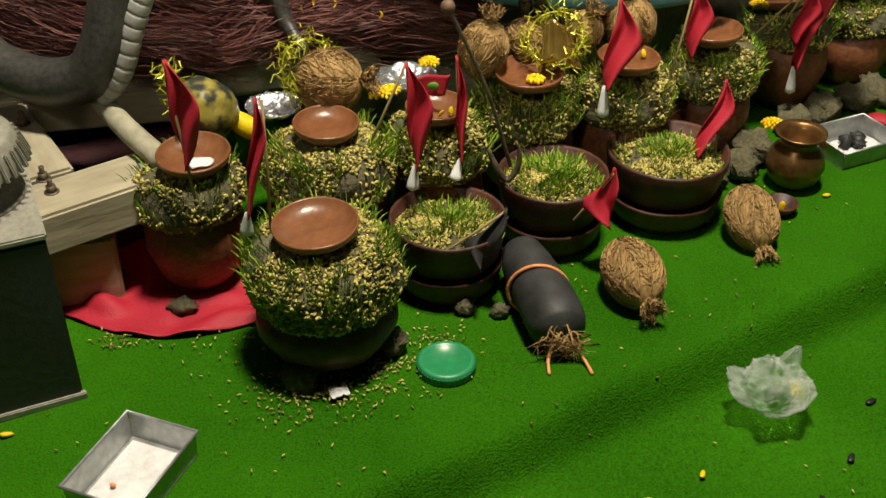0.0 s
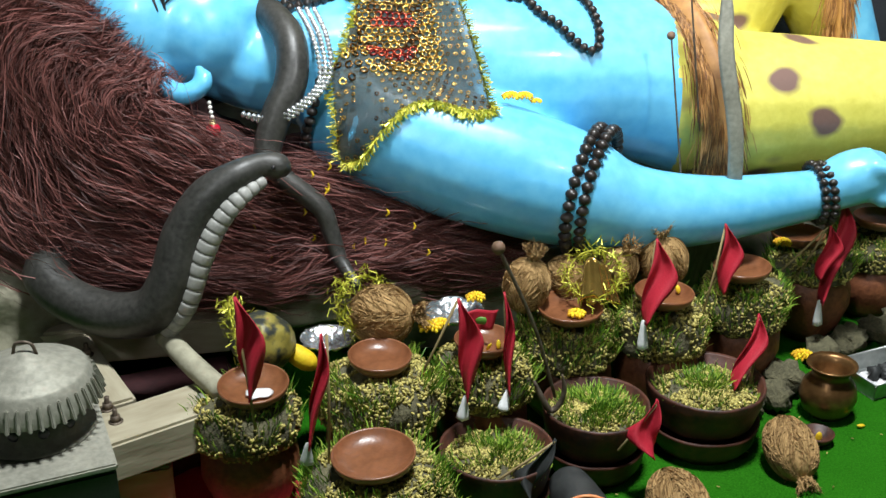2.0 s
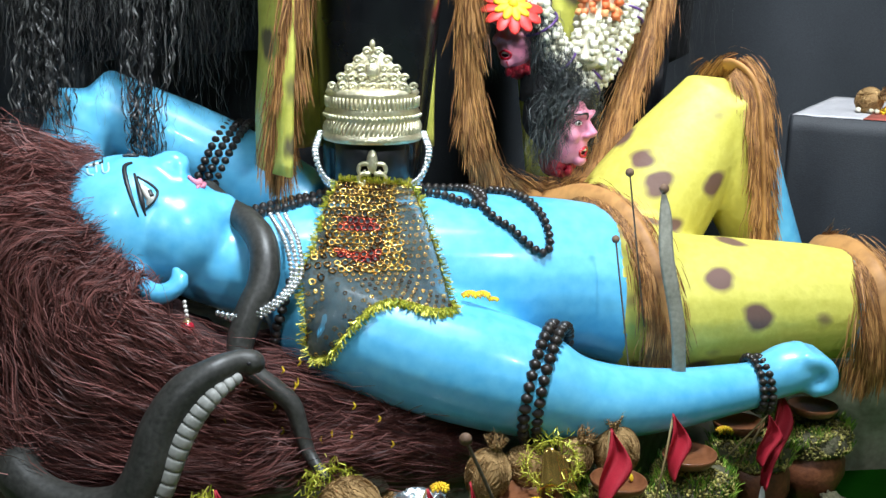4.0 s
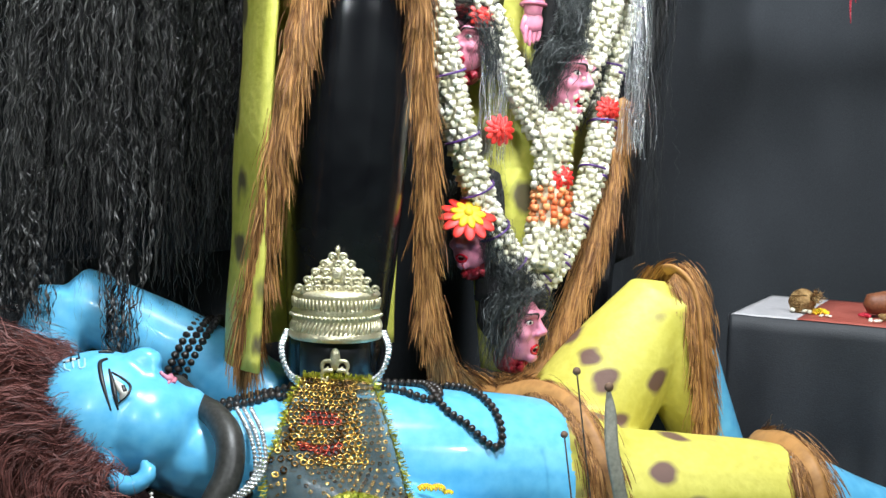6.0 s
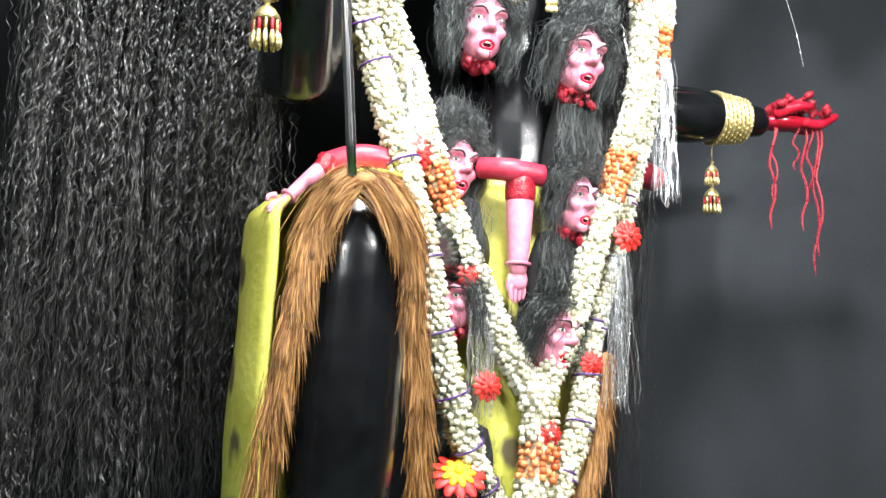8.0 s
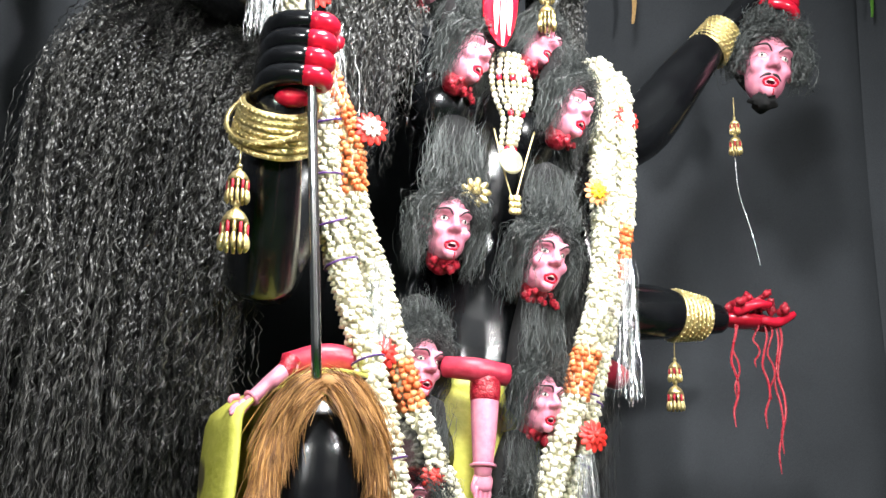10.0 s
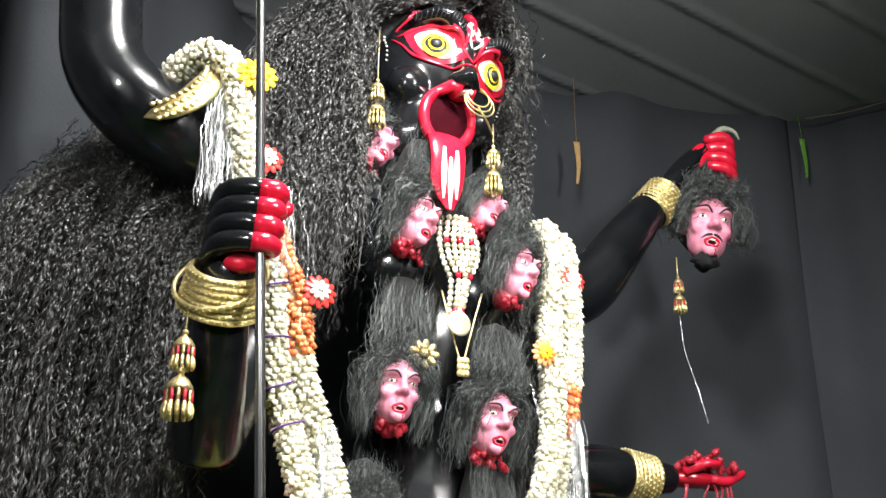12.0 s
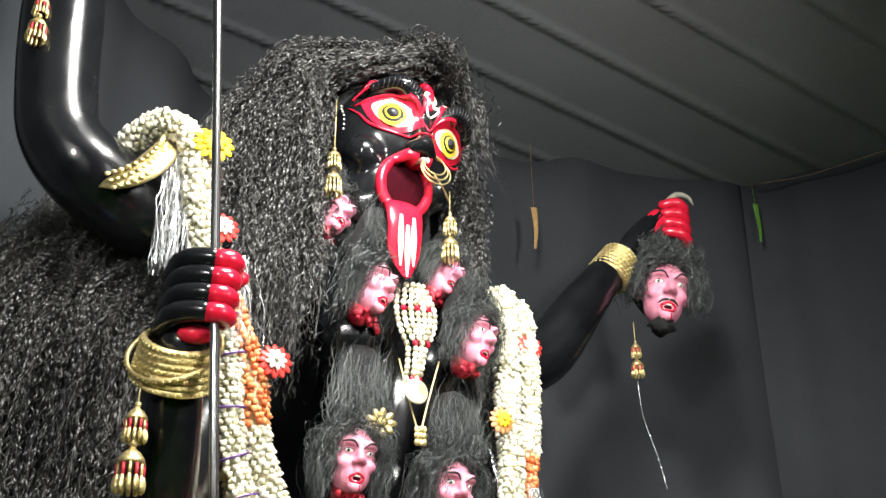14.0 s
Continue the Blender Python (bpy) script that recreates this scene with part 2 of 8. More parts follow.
class Geo:
    """Collects faces of one mesh, each with its material's number."""

    def __init__(self):
        self.v, self.f, self.m, self.flat = [], [], [], []

    def add(self, verts, faces, mat=0, flat=False):
        o = len(self.v)
        self.v.extend(tuple(map(float, p)) for p in verts)
        self.f.extend(tuple(o + i for i in f) for f in faces)
        self.m.extend([mat] * len(faces))
        self.flat.extend([flat] * len(faces))
        return self

    def ball(self, c, r, mat=0, rot=None, seg=12, rings=8, noise_by=0.0):
        r = (r, r, r) if isinstance(r, (int, float)) else r
        vs = [V((0, 0, 1))]
        for i in range(1, rings):
            a = math.pi * i / rings
            vs += [V((math.sin(a) * math.cos(2 * math.pi * j / seg), math.sin(a) * math.sin(2 * math.pi * j / seg), math.cos(a))) for j in range(seg)]
        vs.append(V((0, 0, -1)))
        fs = [(0, 1 + j, 1 + (j + 1) % seg) for j in range(seg)]
        for i in range(rings - 2):
            a, b = 1 + i * seg, 1 + (i + 1) * seg
            fs += [(a + j, b + j, b + (j + 1) % seg, a + (j + 1) % seg) for j in range(seg)]
        n, a = len(vs) - 1, 1 + (rings - 2) * seg
        fs += [(a + j, n, a + (j + 1) % seg) for j in range(seg)]
        out = []
        for v in vs:
            k = 1 + noise_by * noise.noise(v * 2.3 + V(c) * 7) if noise_by else 1
            w = V((v.x * r[0], v.y * r[1], v.z * r[2])) * k
            out.append(V(c) + (rot @ w if rot else w))
        return self.add(out, fs, mat)

    def tube(self, pts, radii, mat=0, seg=10, count=0, flat=1.0, up=(0, 0, 1)):
        """A swept tube with closed ends; flat squeezes it along its own up."""
        rows = np.column_stack([np.array(pts, float), np.full(len(pts), radii) if isinstance(radii, (int, float)) else np.array(radii, float)])
        if count:
            rows = spline(rows, count)
        p, r = rows[:, :3], np.maximum(rows[:, 3], 1e-4)
        n = len(p)
        t = np.gradient(p, axis=0)
        t /= np.linalg.norm(t, axis=1)[:, None] + 1e-9
        u = np.array(up, float)
        vs = []
        prev = None
        for i in range(n):
            base = u if prev is None else prev
            s = base - t[i] * np.dot(base, t[i])
            if np.linalg.norm(s) < 1e-4:
                s = np.cross(t[i], (1, 0.3, 0.2))
            s /= np.linalg.norm(s)
            prev = s
            w = np.cross(t[i], s)
            for j in range(seg):
                a = 2 * math.pi * j / seg
                vs.append(p[i] + r[i] * (flat * math.cos(a) * s + math.sin(a) * w))
        fs = [(i * seg + j, i * seg + (j + 1) % seg, (i + 1) * seg + (j + 1) % seg, (i + 1) * seg + j) for i in range(n - 1) for j in range(seg)]
        vs += [p[0] - t[0] * r[0] * 0.5, p[-1] + t[-1] * r[-1] * 0.5]
        k = n * seg
        fs += [(k, (j + 1) % seg, j) for j in range(seg)] + [(k + 1, (n - 1) * seg + j, (n - 1) * seg + (j + 1) % seg) for j in range(seg)]
        return self.add(vs, fs, mat)

    def lathe(self, profile, mat=0, seg=32, at=(0, 0, 0), wob=0.0, m=None):
        vs, fs = [], []
        n = len(profile)
        for i, (r, z) in enumerate(profile):
            for j in range(seg):
                a = 2 * math.pi * j / seg
                k = 1 + wob * noise.noise(V((math.cos(a) * 1.7 + at[0] * 9, math.sin(a) * 1.7 + at[1] * 9, z * 9)))
                p = V((r * k * math.cos(a), r * k * math.sin(a), z))
                vs.append((m @ p if m else p) + V(at))
        fs = [(i * seg + j, i * seg + (j + 1) % seg, (i + 1) * seg + (j + 1) % seg, (i + 1) * seg + j) for i in range(n - 1) for j in range(seg)]
        return self.add(vs, fs, mat)

    def box(self, size, m=None, mat=0, bevel=0.004):
        bm = bmesh.new()
        bmesh.ops.create_cube(bm, size=1)
        bmesh.ops.scale(bm, vec=size, verts=bm.verts)
        if bevel:
            bmesh.ops.bevel(bm, geom=bm.edges[:], offset=bevel, segments=2, affect="EDGES")
        bm.verts.index_update()
        vs = [(m @ v.co if m else v.co.copy()) for v in bm.verts]
        fs = [tuple(v.index for v in f.verts) for f in bm.faces]
        bm.free()
        return self.add(vs, fs, mat, True)

    def grid(self, fn, nu, nv, mat=0, thick=0.0):
        vs = [V(fn(i / nu, j / nv)) for j in range(nv + 1) for i in range(nu + 1)]
        w = nu + 1
        fs = [(j * w + i, j * w + i + 1, (j + 1) * w + i + 1, (j + 1) * w + i) for j in range(nv) for i in range(nu)]
        if thick:
            n = len(vs)
            ns = []
            for j in range(nv + 1):
                for i in range(w):
                    a = vs[j * w + min(i + 1, nu)] - vs[j * w + max(i - 1, 0)]
                    b = vs[min(j + 1, nv) * w + i] - vs[max(j - 1, 0) * w + i]
                    ns.append(a.cross(b).normalized())
            vs += [v - k * thick for v, k in zip(vs, ns)]
            fs += [tuple(n + k for k in reversed(f)) for f in fs]
            rim = [i for i in range(w)] + [j * w + nu for j in range(1, nv + 1)] + [nv * w + i for i in range(nu - 1, -1, -1)] + [j * w for j in range(nv - 1, 0, -1)]
            fs += [(rim[k], n + rim[k], n + rim[(k + 1) % len(rim)], rim[(k + 1) % len(rim)]) for k in range(len(rim))]
        return self.add(vs, fs, mat)

    def ribbons(self, paths, width, mat=0, taper=True, twist=0.0):
        """Flat strands; paths is (strand, step, 3); twist turns them about their run, in radians a step."""
        P = np.asarray(paths, float)
        k, n, _ = P.shape
        t = np.gradient(P, axis=1)
        t /= np.linalg.norm(t, axis=2)[..., None] + 1e-9
        side = np.random.normal(size=(k, 1, 3)) * (1.0, 0.45, 0.5)
        s = np.cross(t, np.cross(side, t))
        s /= np.linalg.norm(s, axis=2)[..., None] + 1e-9
        if twist:
            a = np.random.uniform(0, 6.28, (k, 1)) + np.cumsum(twist * np.random.uniform(0.2, 1.8, (k, n)), axis=1)
            s = s * np.cos(a)[..., None] + np.cross(t, s) * np.sin(a)[..., None]
        w = np.broadcast_to(np.asarray(width, float).reshape(-1, 1), (k, n)).copy()
        if taper:
            w *= np.clip(np.minimum(np.linspace(0.7, 3, n), np.linspace(5, 0.12, n)), 0, 1)[None]
        vs = np.stack([P - s * w[..., None] / 2, P + s * w[..., None] / 2], axis=2).reshape(-1, 3)
        o = len(self.v)
        base = (np.arange(k)[:, None] * n + np.arange(n - 1)[None]).ravel() * 2 + o
        fs = np.stack([base, base + 1, base + 3, base + 2], axis=1)
        self.v.extend(map(tuple, vs.tolist()))
        self.f.extend(map(tuple, fs.tolist()))
        self.m.extend([mat] * len(fs))
        self.flat.extend([False] * len(fs))
        return self

    def lumps(self, places, axes, size, mat=0):
        """Many small eight-sided grains; size is (across, long)."""
        for p, ax in zip(places, axes):
            ax = V(ax).normalized()
            s = ax.orthogonal().normalized()
            w = ax.cross(s)
            k = random.uniform(0.8, 1.2)
            r, h = size[0] * k, size[1] * k
            p = V(p)
            vs = [p + ax * h] + [p + ax * h * 0.25 + r * (math.cos(a) * s + math.sin(a) * w) for a in (0, 1.57, 3.14, 4.71)]
            vs += [p - ax * h * 0.45 + r * 0.8 * (math.cos(a) * s + math.sin(a) * w) for a in (0, 1.57, 3.14, 4.71)] + [p - ax * h]
            fs = [(0, 1 + i, 1 + (i + 1) % 4) for i in range(4)] + [(1 + i, 5 + i, 5 + (i + 1) % 4, 1 + (i + 1) % 4) for i in range(4)] + [(9, 5 + (i + 1) % 4, 5 + i) for i in range(4)]
            self.add(vs, fs, mat)
        return self

    def mesh(self, name, mats):
        me = bpy.data.meshes.new(name)
        me.from_pydata(self.v, [], self.f)
        for m in mats:
            me.materials.append(M[m])
        me.polygons.foreach_set("material_index", self.m)
        me.polygons.foreach_set("use_smooth", [not f for f in self.flat])
        me.update()
        return me


def thing(name, at, label, category, group="", kind="", rz=0.0):
    ob = new(name)
    ob.empty_display_size = 0.02
    ob.matrix_world = pose(*at, 0, 0, rz)
    return tagged(ob, label, category, group, kind)


def part(name, geo, mats, parent, label=""):
    ob = new(name, geo.mesh(name, mats if isinstance(mats, (list, tuple)) else [mats]))
    ob.parent = parent
    return tagged(ob, label)


def solid(name, geo, mats, label, category, group="", kind="", at=(0, 0, 0), rz=0.0):
    ob = new(name, geo.mesh(name, mats if isinstance(mats, (list, tuple)) else [mats]))
    ob.matrix_world = pose(*at, 0, 0, rz)
    return tagged(ob, label, category, group, kind)


def fuse(geo, voxel, rounds=6):
    """One skin over overlapping forms."""
    me = bpy.data.meshes.new("raw")
    me.from_pydata(geo.v, [], geo.f)
    ob = new("raw", me)
    r = ob.modifiers.new("skin", "REMESH")
    r.mode, r.voxel_size = "VOXEL", voxel
    s = ob.modifiers.new("ease", "SMOOTH")
    s.factor, s.iterations = 0.5, rounds
    done = bpy.data.meshes.new_from_object(ob.evaluated_get(bpy.context.evaluated_depsgraph_get()))
    vs = [tuple(v.co) for v in done.vertices]
    fs = [tuple(p.vertices) for p in done.polygons]
    bpy.data.objects.remove(ob)
    bpy.data.meshes.remove(me)
    bpy.data.meshes.remove(done)
    return vs, fs


def surface(vs, fs):
    from mathutils.bvhtree import BVHTree
    return BVHTree.FromPolygons([V(v) for v in vs], fs)


def strands(controls, count, steps, spread, crimp=0.0, wave=0.06, fuzz=0.0, swirl=0.0, freq=4.0):
    """Strands between two bundles of control points: controls is a list of (point at u=0, point at u=1)."""
    out = []
    a = np.array([c[0] for c in controls], float)
    b = np.array([c[1] for c in controls], float)
    for _ in range(count):
        u = random.random()
        c = a + (b - a) * u + np.random.normal(size=a.shape) * np.array(spread)
        end = random.uniform(0.72, 1.0)
        p = spline(c, steps * 2)[: max(4, int(steps * 2 * end))]
        p = p[np.linspace(0, len(p) - 1, steps).astype(int)]
        if crimp:
            length = np.linalg.norm(np.diff(p, axis=0), axis=1).sum()
            ph = np.linspace(0, length / wave * 2 * math.pi * random.uniform(0.6, 1.7), steps)
            k = np.random.uniform(0, 6.28, 3)
            crimp_here = crimp * random.uniform(0.25, 1.25)
            p = p + crimp_here * np.stack([np.sin(ph + k[0]), np.sin(ph * 0.93 + k[1]), 0.35 * np.sin(ph * 1.1 + k[2])], 1)
        if swirl:
            p = p + swirl * np.array([noise.noise_vector(V(q) * freq) for q in p.tolist()])
        if fuzz:
            p = p + np.cumsum(np.random.normal(size=p.shape) * fuzz, axis=0)
        out.append(p)
    return np.array(out)


def tresses(controls, locks, per, steps, spread, lock, wave, amp, stray=0.25, drift=0.02, root=1.0):
    """Crimped locks: the strands of a lock share its waves, so that kinks lie side by side."""
    a = np.array([c[0] for c in controls], float)
    b = np.array([c[1] for c in controls], float)
    out = []
    for _ in range(locks):
        c = a + (b - a) * random.random() + np.random.normal(size=a.shape) * spread * np.array([root] + [1.0] * (len(a) - 1))[:, None]
        p = spline(c, steps * 3)
        p = p[np.linspace(0, len(p) * random.uniform(0.80, 1.0) - 1, steps).astype(int)]
        seg = np.linalg.norm(np.diff(p, axis=0), axis=1)
        s = np.concatenate([[0], np.cumsum(seg)])
        t = np.gradient(p, axis=0)
        t /= np.linalg.norm(t, axis=1)[:, None] + 1e-9
        e = np.cross(t, (0.15, 1.0, 0.1))
        e /= np.linalg.norm(e, axis=1)[:, None] + 1e-9
        f = np.cross(t, e)
        k = np.random.uniform(0, 6.28, 8)
        p = p + drift * (e * (np.sin(s * 5.1 + k[0]) + 0.6 * np.sin(s * 12.3 + k[1]))[:, None] + f * (np.sin(s * 4.3 + k[2]) + 0.6 * np.sin(s * 10.7 + k[3]))[:, None])
        ph = 2 * math.pi * s / (wave * random.uniform(0.75, 1.3)) + 1.1 * np.sin(s * 7 + k[4])
        swell = 0.65 + 0.5 * np.sin(s * 9 + k[5])
        for _ in range(per):
            loose = random.random() < stray
            w = amp * random.uniform(0.5, 1.2) * swell * (1.6 if loose else 1.0)
            q = random.uniform(0, 6.28) if loose else random.gauss(0, 0.55)
            off = np.random.normal(size=2) * lock * (2.6 if loose else 1.0)
            open_out = 0.6 + 0.8 * s / (s[-1] + 1e-9)
            out.append(p + e * (off[0] * open_out + w * np.sin(ph + q))[:, None] + f * (off[1] * open_out + 0.8 * w * np.cos(ph * 0.97 + q))[:, None] + np.random.normal(size=p.shape) * amp * 0.10)
    return np.array(out)


# ---------------------------------------------------------------- the setting
EDGE_A, EDGE_B = V((-0.12, 1.25)), V((0.92, 1.88))   # upper edge of the carpeted stage


def ground_z(x, y):
    """The stage is flat; past its edge the carpet falls to a lower board."""
    d = (EDGE_B - EDGE_A).normalized()
    off = (V((x, y)) - EDGE_A).dot(V((d.y, -d.x))) + 0.012 * noise.noise(V((x * 3, y * 3, 0)))
    k = min(1, max(0, off / 0.060))
    return -0.085 * k * k * (3 - 2 * k)


def ground():
    g = Geo()
    xs = np.concatenate([np.linspace(-6, -1.2, 8), np.linspace(-1.15, 1.6, 130), np.linspace(1.7, 6, 8)])
    ys = np.concatenate([np.linspace(-5, 0.9, 8), np.linspace(0.95, 2.7, 90), np.linspace(2.8, 6.2, 8)])
    w = len(xs)
    vs = [(x, y, ground_z(x, y) + 0.0025 * noise.noise(V((x * 6, y * 6, 1)))) for y in ys for x in xs]
    fs = [(j * w + i, j * w + i + 1, (j + 1) * w + i + 1, (j + 1) * w + i) for j in range(len(ys) - 1) for i in range(w - 1)]
    g.add(vs, fs)
    solid("floor", g, "turf", "bright green synthetic turf carpet, trodden and littered", "carpet", kind="structure")
    g = Geo()   # short pile
    n = 26000
    px = np.random.uniform(-0.85, 1.35, n)
    py = np.random.uniform(1.1, 2.5, n)
    h = np.random.uniform(0.0015, 0.0035, n)
    for x, y, k in zip(px, py, h):
        z = ground_z(x, y)
        a = random.uniform(0, 6.28)
        dx, dy = 0.0011 * math.cos(a), 0.0011 * math.sin(a)
        g.add([(x - dx, y - dy, z), (x + dx, y + dy, z), (x + dy * 2, y - dx * 2, z + k)], [(0, 1, 2)])
    ob = solid("carpet_pile", g, "turf", "short green pile of the turf carpet", "turf", kind="stuff")


def curtain(name, p, q, top, label, sway=0.075):
    """A hanging cloth with folds, 2 mm thick, from p to q on the plan."""
    p, q = V(p), V(q)
    d = q - p
    nrm = V((-d.y, d.x)).normalized()
    n = int(d.length / 0.045)
    k = random.uniform(0, 9)

    def fn(u, v):
        fold = math.sin(u * d.length * 9 + 2.2 * noise.noise(V((u * d.length * 1.3, k, 0)))) * (0.45 + 0.55 * noise.noise(V((u * d.length * 0.7, k + 4, v))))
        e = p + d * u + nrm * sway * (fold + 0.6 * noise.noise(V((u * 5, v * 2, k))))
        return e.x, e.y, top * v
    g = Geo().grid(fn, n, 14, 0, 0.004)
    return solid(name, g, "curtain", label, "curtain", kind="structure")


def hall():
    curtain("wall_back", (-0.10, 4.75), (2.84, 4.75), 5.2, "dark grey cloth curtain hanging in folds behind the statue")
    curtain("wall_left", (-3.6, -0.2), (-0.06, 4.80), 5.2, "dark grey cloth curtain slanting behind the long hair")
    curtain("wall_right", (2.80, 4.80), (5.2, 2.85), 5.2, "dark grey cloth curtain slanting behind the table")
    curtain("wall_side_left", (-3.6, -3.6), (-3.6, -0.1), 5.2, "dark grey cloth curtain along the hall")
    curtain("wall_side_right", (5.1, 2.95), (5.1, -3.6), 5.2, "dark grey cloth curtain along the hall")
    curtain("wall_front", (5.2, -3.6), (-3.7, -3.6), 5.2, "dark grey cloth curtain closing the hall")

    def roof(u, v):
        x, y = -3.9 + 9.3 * u, -3.8 + 8.8 * v
        s = y * 0.915 - x * 0.405
        seam = abs(((s - 2.80) / 0.45 + 0.5) % 1.0 - 0.5) * 0.45
        return x, y, 5.14 - 0.011 * math.exp(-(seam / 0.013) ** 2) + 0.006 * math.sin(x * 1.7) + 0.010 * noise.noise(V((x * 0.9, y * 0.9, 4)))
    solid("ceiling", Geo().grid(roof, 160, 600, 0, 0.004), "canopy", "grey cloth canopy with sagging seams, lightened for smoke haze", "canopy", kind="structure")


def plinth():
    """Low rough board on which the lying statue rests."""
    def fn(u, v):
        x = -1.5 + 3.4 * u
        prof = [(2.50, 0.0), (2.44, 0.16), (2.46, 0.30), (2.58, 0.335), (3.0, 0.34), (3.6, 0.34), (3.75, 0.0)]
        s = v * (len(prof) - 1)
        i = min(int(s), len(prof) - 2)
        f = s - i
        y, z = (prof[i][0] * (1 - f) + prof[i + 1][0] * f, prof[i][1] * (1 - f) + prof[i + 1][1] * f)
        k = noise.noise(V((x * 4, v * 5, 2))) * 0.03
        y += 0.40 * min(1, max(0, (x - 0.40) / 0.35)) * max(0, (3.0 - y) / 0.5)
        return x, y + k, max(0, z + k * (0.5 if 0 < v < 1 else 0))
    solid("plinth", Geo().grid(fn, 80, 30), "plaster", "rough plastered plinth under the reclining statue", "plinth", kind="structure")


def plaster_rock():
    g = Geo()
    for c, r in (((-1.25, 2.35, 0.28), (0.22, 0.22, 0.32)), ((-1.12, 2.22, 0.20), (0.16, 0.12, 0.24)), ((-1.38, 2.2, 0.3), (0.2, 0.2, 0.34)), ((-0.42, 2.30, 0.30), (0.13, 0.08, 0.11)), ((-0.26, 2.33, 0.26), (0.12, 0.07, 0.08))):
        g.ball(c, r, 0, None, 18, 12, 0.5)
    vs, fs = fuse(g, 0.014, 2)
    solid("plaster_rock", Geo().add(vs, fs), "plaster", "grey-green plaster rock at the head of the plinth", "rock", kind="structure")


ground()
hall()
plinth()
plaster_rock()

# ---------------------------------------------------------------- the reclining blue statue


def blue_statue():
    g = Geo()
    # head, looking up, crown of the head away to the side
    g.ball((-0.775, 2.495, 0.845), (0.195, 0.165, 0.190), rot=Euler((0, 0.06, 0)).to_matrix(), seg=24, rings=16)
    g.ball((-0.660, 2.470, 0.848), (0.135, 0.138, 0.135), seg=22, rings=14)
    g.ball((-0.605, 2.480, 0.880), (0.080, 0.095, 0.080), seg=18, rings=12)
    g.ball((-0.547, 2.485, 0.897), (0.046, 0.060, 0.048))                      # chin
    g.tube([(-0.79, 2.49, 1.005), (-0.72, 2.487, 1.005), (-0.662, 2.485, 1.018), (-0.636, 2.485, 0.998)], [0.016, 0.023, 0.032, 0.030], 0, 12, 12)   # nose
    for s in (-1, 1):
        g.ball((-0.645, 2.485 + 0.024 * s, 0.985), (0.024, 0.018, 0.020))    # nostril wings
        g.ball((-0.705, 2.485 + 0.085 * s, 0.945), (0.050, 0.042, 0.030))    # eyelids
    g.ball((-0.600, 2.480, 0.955), (0.020, 0.040, 0.022))                    # lips
    g.tube([(-0.735, 2.325, 0.775), (-0.67, 2.285, 0.745), (-0.615, 2.295, 0.775), (-0.640, 2.315, 0.800)], [0.022, 0.026, 0.020, 0.014], 0, 12, 12)   # ear
    g.tube([(-0.66, 2.50, 0.80), (-0.54, 2.50, 0.765), (-0.36, 2.56, 0.74)], [0.105, 0.118, 0.17], 0, 16, 8)    # neck
    # trunk
    g.tube([(-0.40, 2.62, 0.70), (-0.20, 2.64, 0.69), (0.10, 2.66, 0.685), (0.34, 2.70, 0.68), (0.56, 2.73, 0.62)],
           [0.19, 0.235, 0.225, 0.205, 0.21], 0, 24, 16)
    g.ball((-0.12, 2.56, 0.80), (0.17, 0.13, 0.07))
    g.ball((0.36, 2.71, 0.73), (0.19, 0.19, 0.15))
    # near arm
    g.ball((-0.28, 2.43, 0.66), (0.165, 0.13, 0.15))
    g.tube([(-0.28, 2.42, 0.645), (-0.05, 2.37, 0.575), (0.17, 2.345, 0.515), (0.33, 2.36, 0.455), (0.55, 2.40, 0.437), (0.82, 2.46, 0.455)],
           [0.148, 0.150, 0.140, 0.105, 0.080, 0.058], 0, 20, 22)
    g.tube([(0.80, 2.455, 0.455), (0.87, 2.45, 0.495), (0.93, 2.45, 0.515)], [0.055, 0.068, 0.062], 0, 14, 8)
    for i in range(4):
        g.tube([(0.90, 2.40 + 0.03 * i, 0.545), (0.965, 2.40 + 0.03 * i, 0.525), (0.975, 2.40 + 0.03 * i, 0.47), (0.93, 2.41 + 0.03 * i, 0.455)], 0.021, 0, 8, 9)
    # far arm, raised behind the head
    g.tube([(-0.36, 2.85, 0.80), (-0.62, 2.95, 0.955), (-0.955, 2.98, 1.10)], [0.13, 0.115, 0.105], 0, 18, 12)
    g.tube([(-0.955, 2.98, 1.09), (-1.03, 2.92, 0.92), (-1.02, 2.75, 0.66)], [0.115, 0.10, 0.08], 0, 16, 10)
    # near leg
    g.tube([(0.56, 2.70, 0.60), (0.85, 2.72, 0.60), (1.12, 2.74, 0.585), (1.40, 2.78, 0.52), (1.70, 2.82, 0.44)], [0.20, 0.175, 0.155, 0.105, 0.08], 0, 20, 18)
    g.ball((1.78, 2.83, 0.50), (0.09, 0.06, 0.12))
    # far leg, knee drawn up
    g.tube([(0.52, 2.98, 0.66), (0.69, 2.99, 0.92), (0.825, 3.0, 1.14)], [0.21, 0.172, 0.110], 0, 20, 12)
    g.tube([(0.825, 3.0, 1.13), (0.93, 3.02, 0.84), (1.10, 3.05, 0.50), (1.14, 3.06, 0.36)], [0.125, 0.12, 0.085, 0.07], 0, 18, 12)
    g.tube([(1.12, 3.06, 0.38), (1.3, 3.0, 0.37)], [0.06, 0.05], 0, 12, 5)
    vs, fs = fuse(g, 0.011, 5)
    skin = surface(vs, fs)
    out = Geo()
    mats = ["blue", "tiger", "ink", "white", "red", "blue_dark", "pale_blue", "pink"]
    out.add(vs, [], 0)
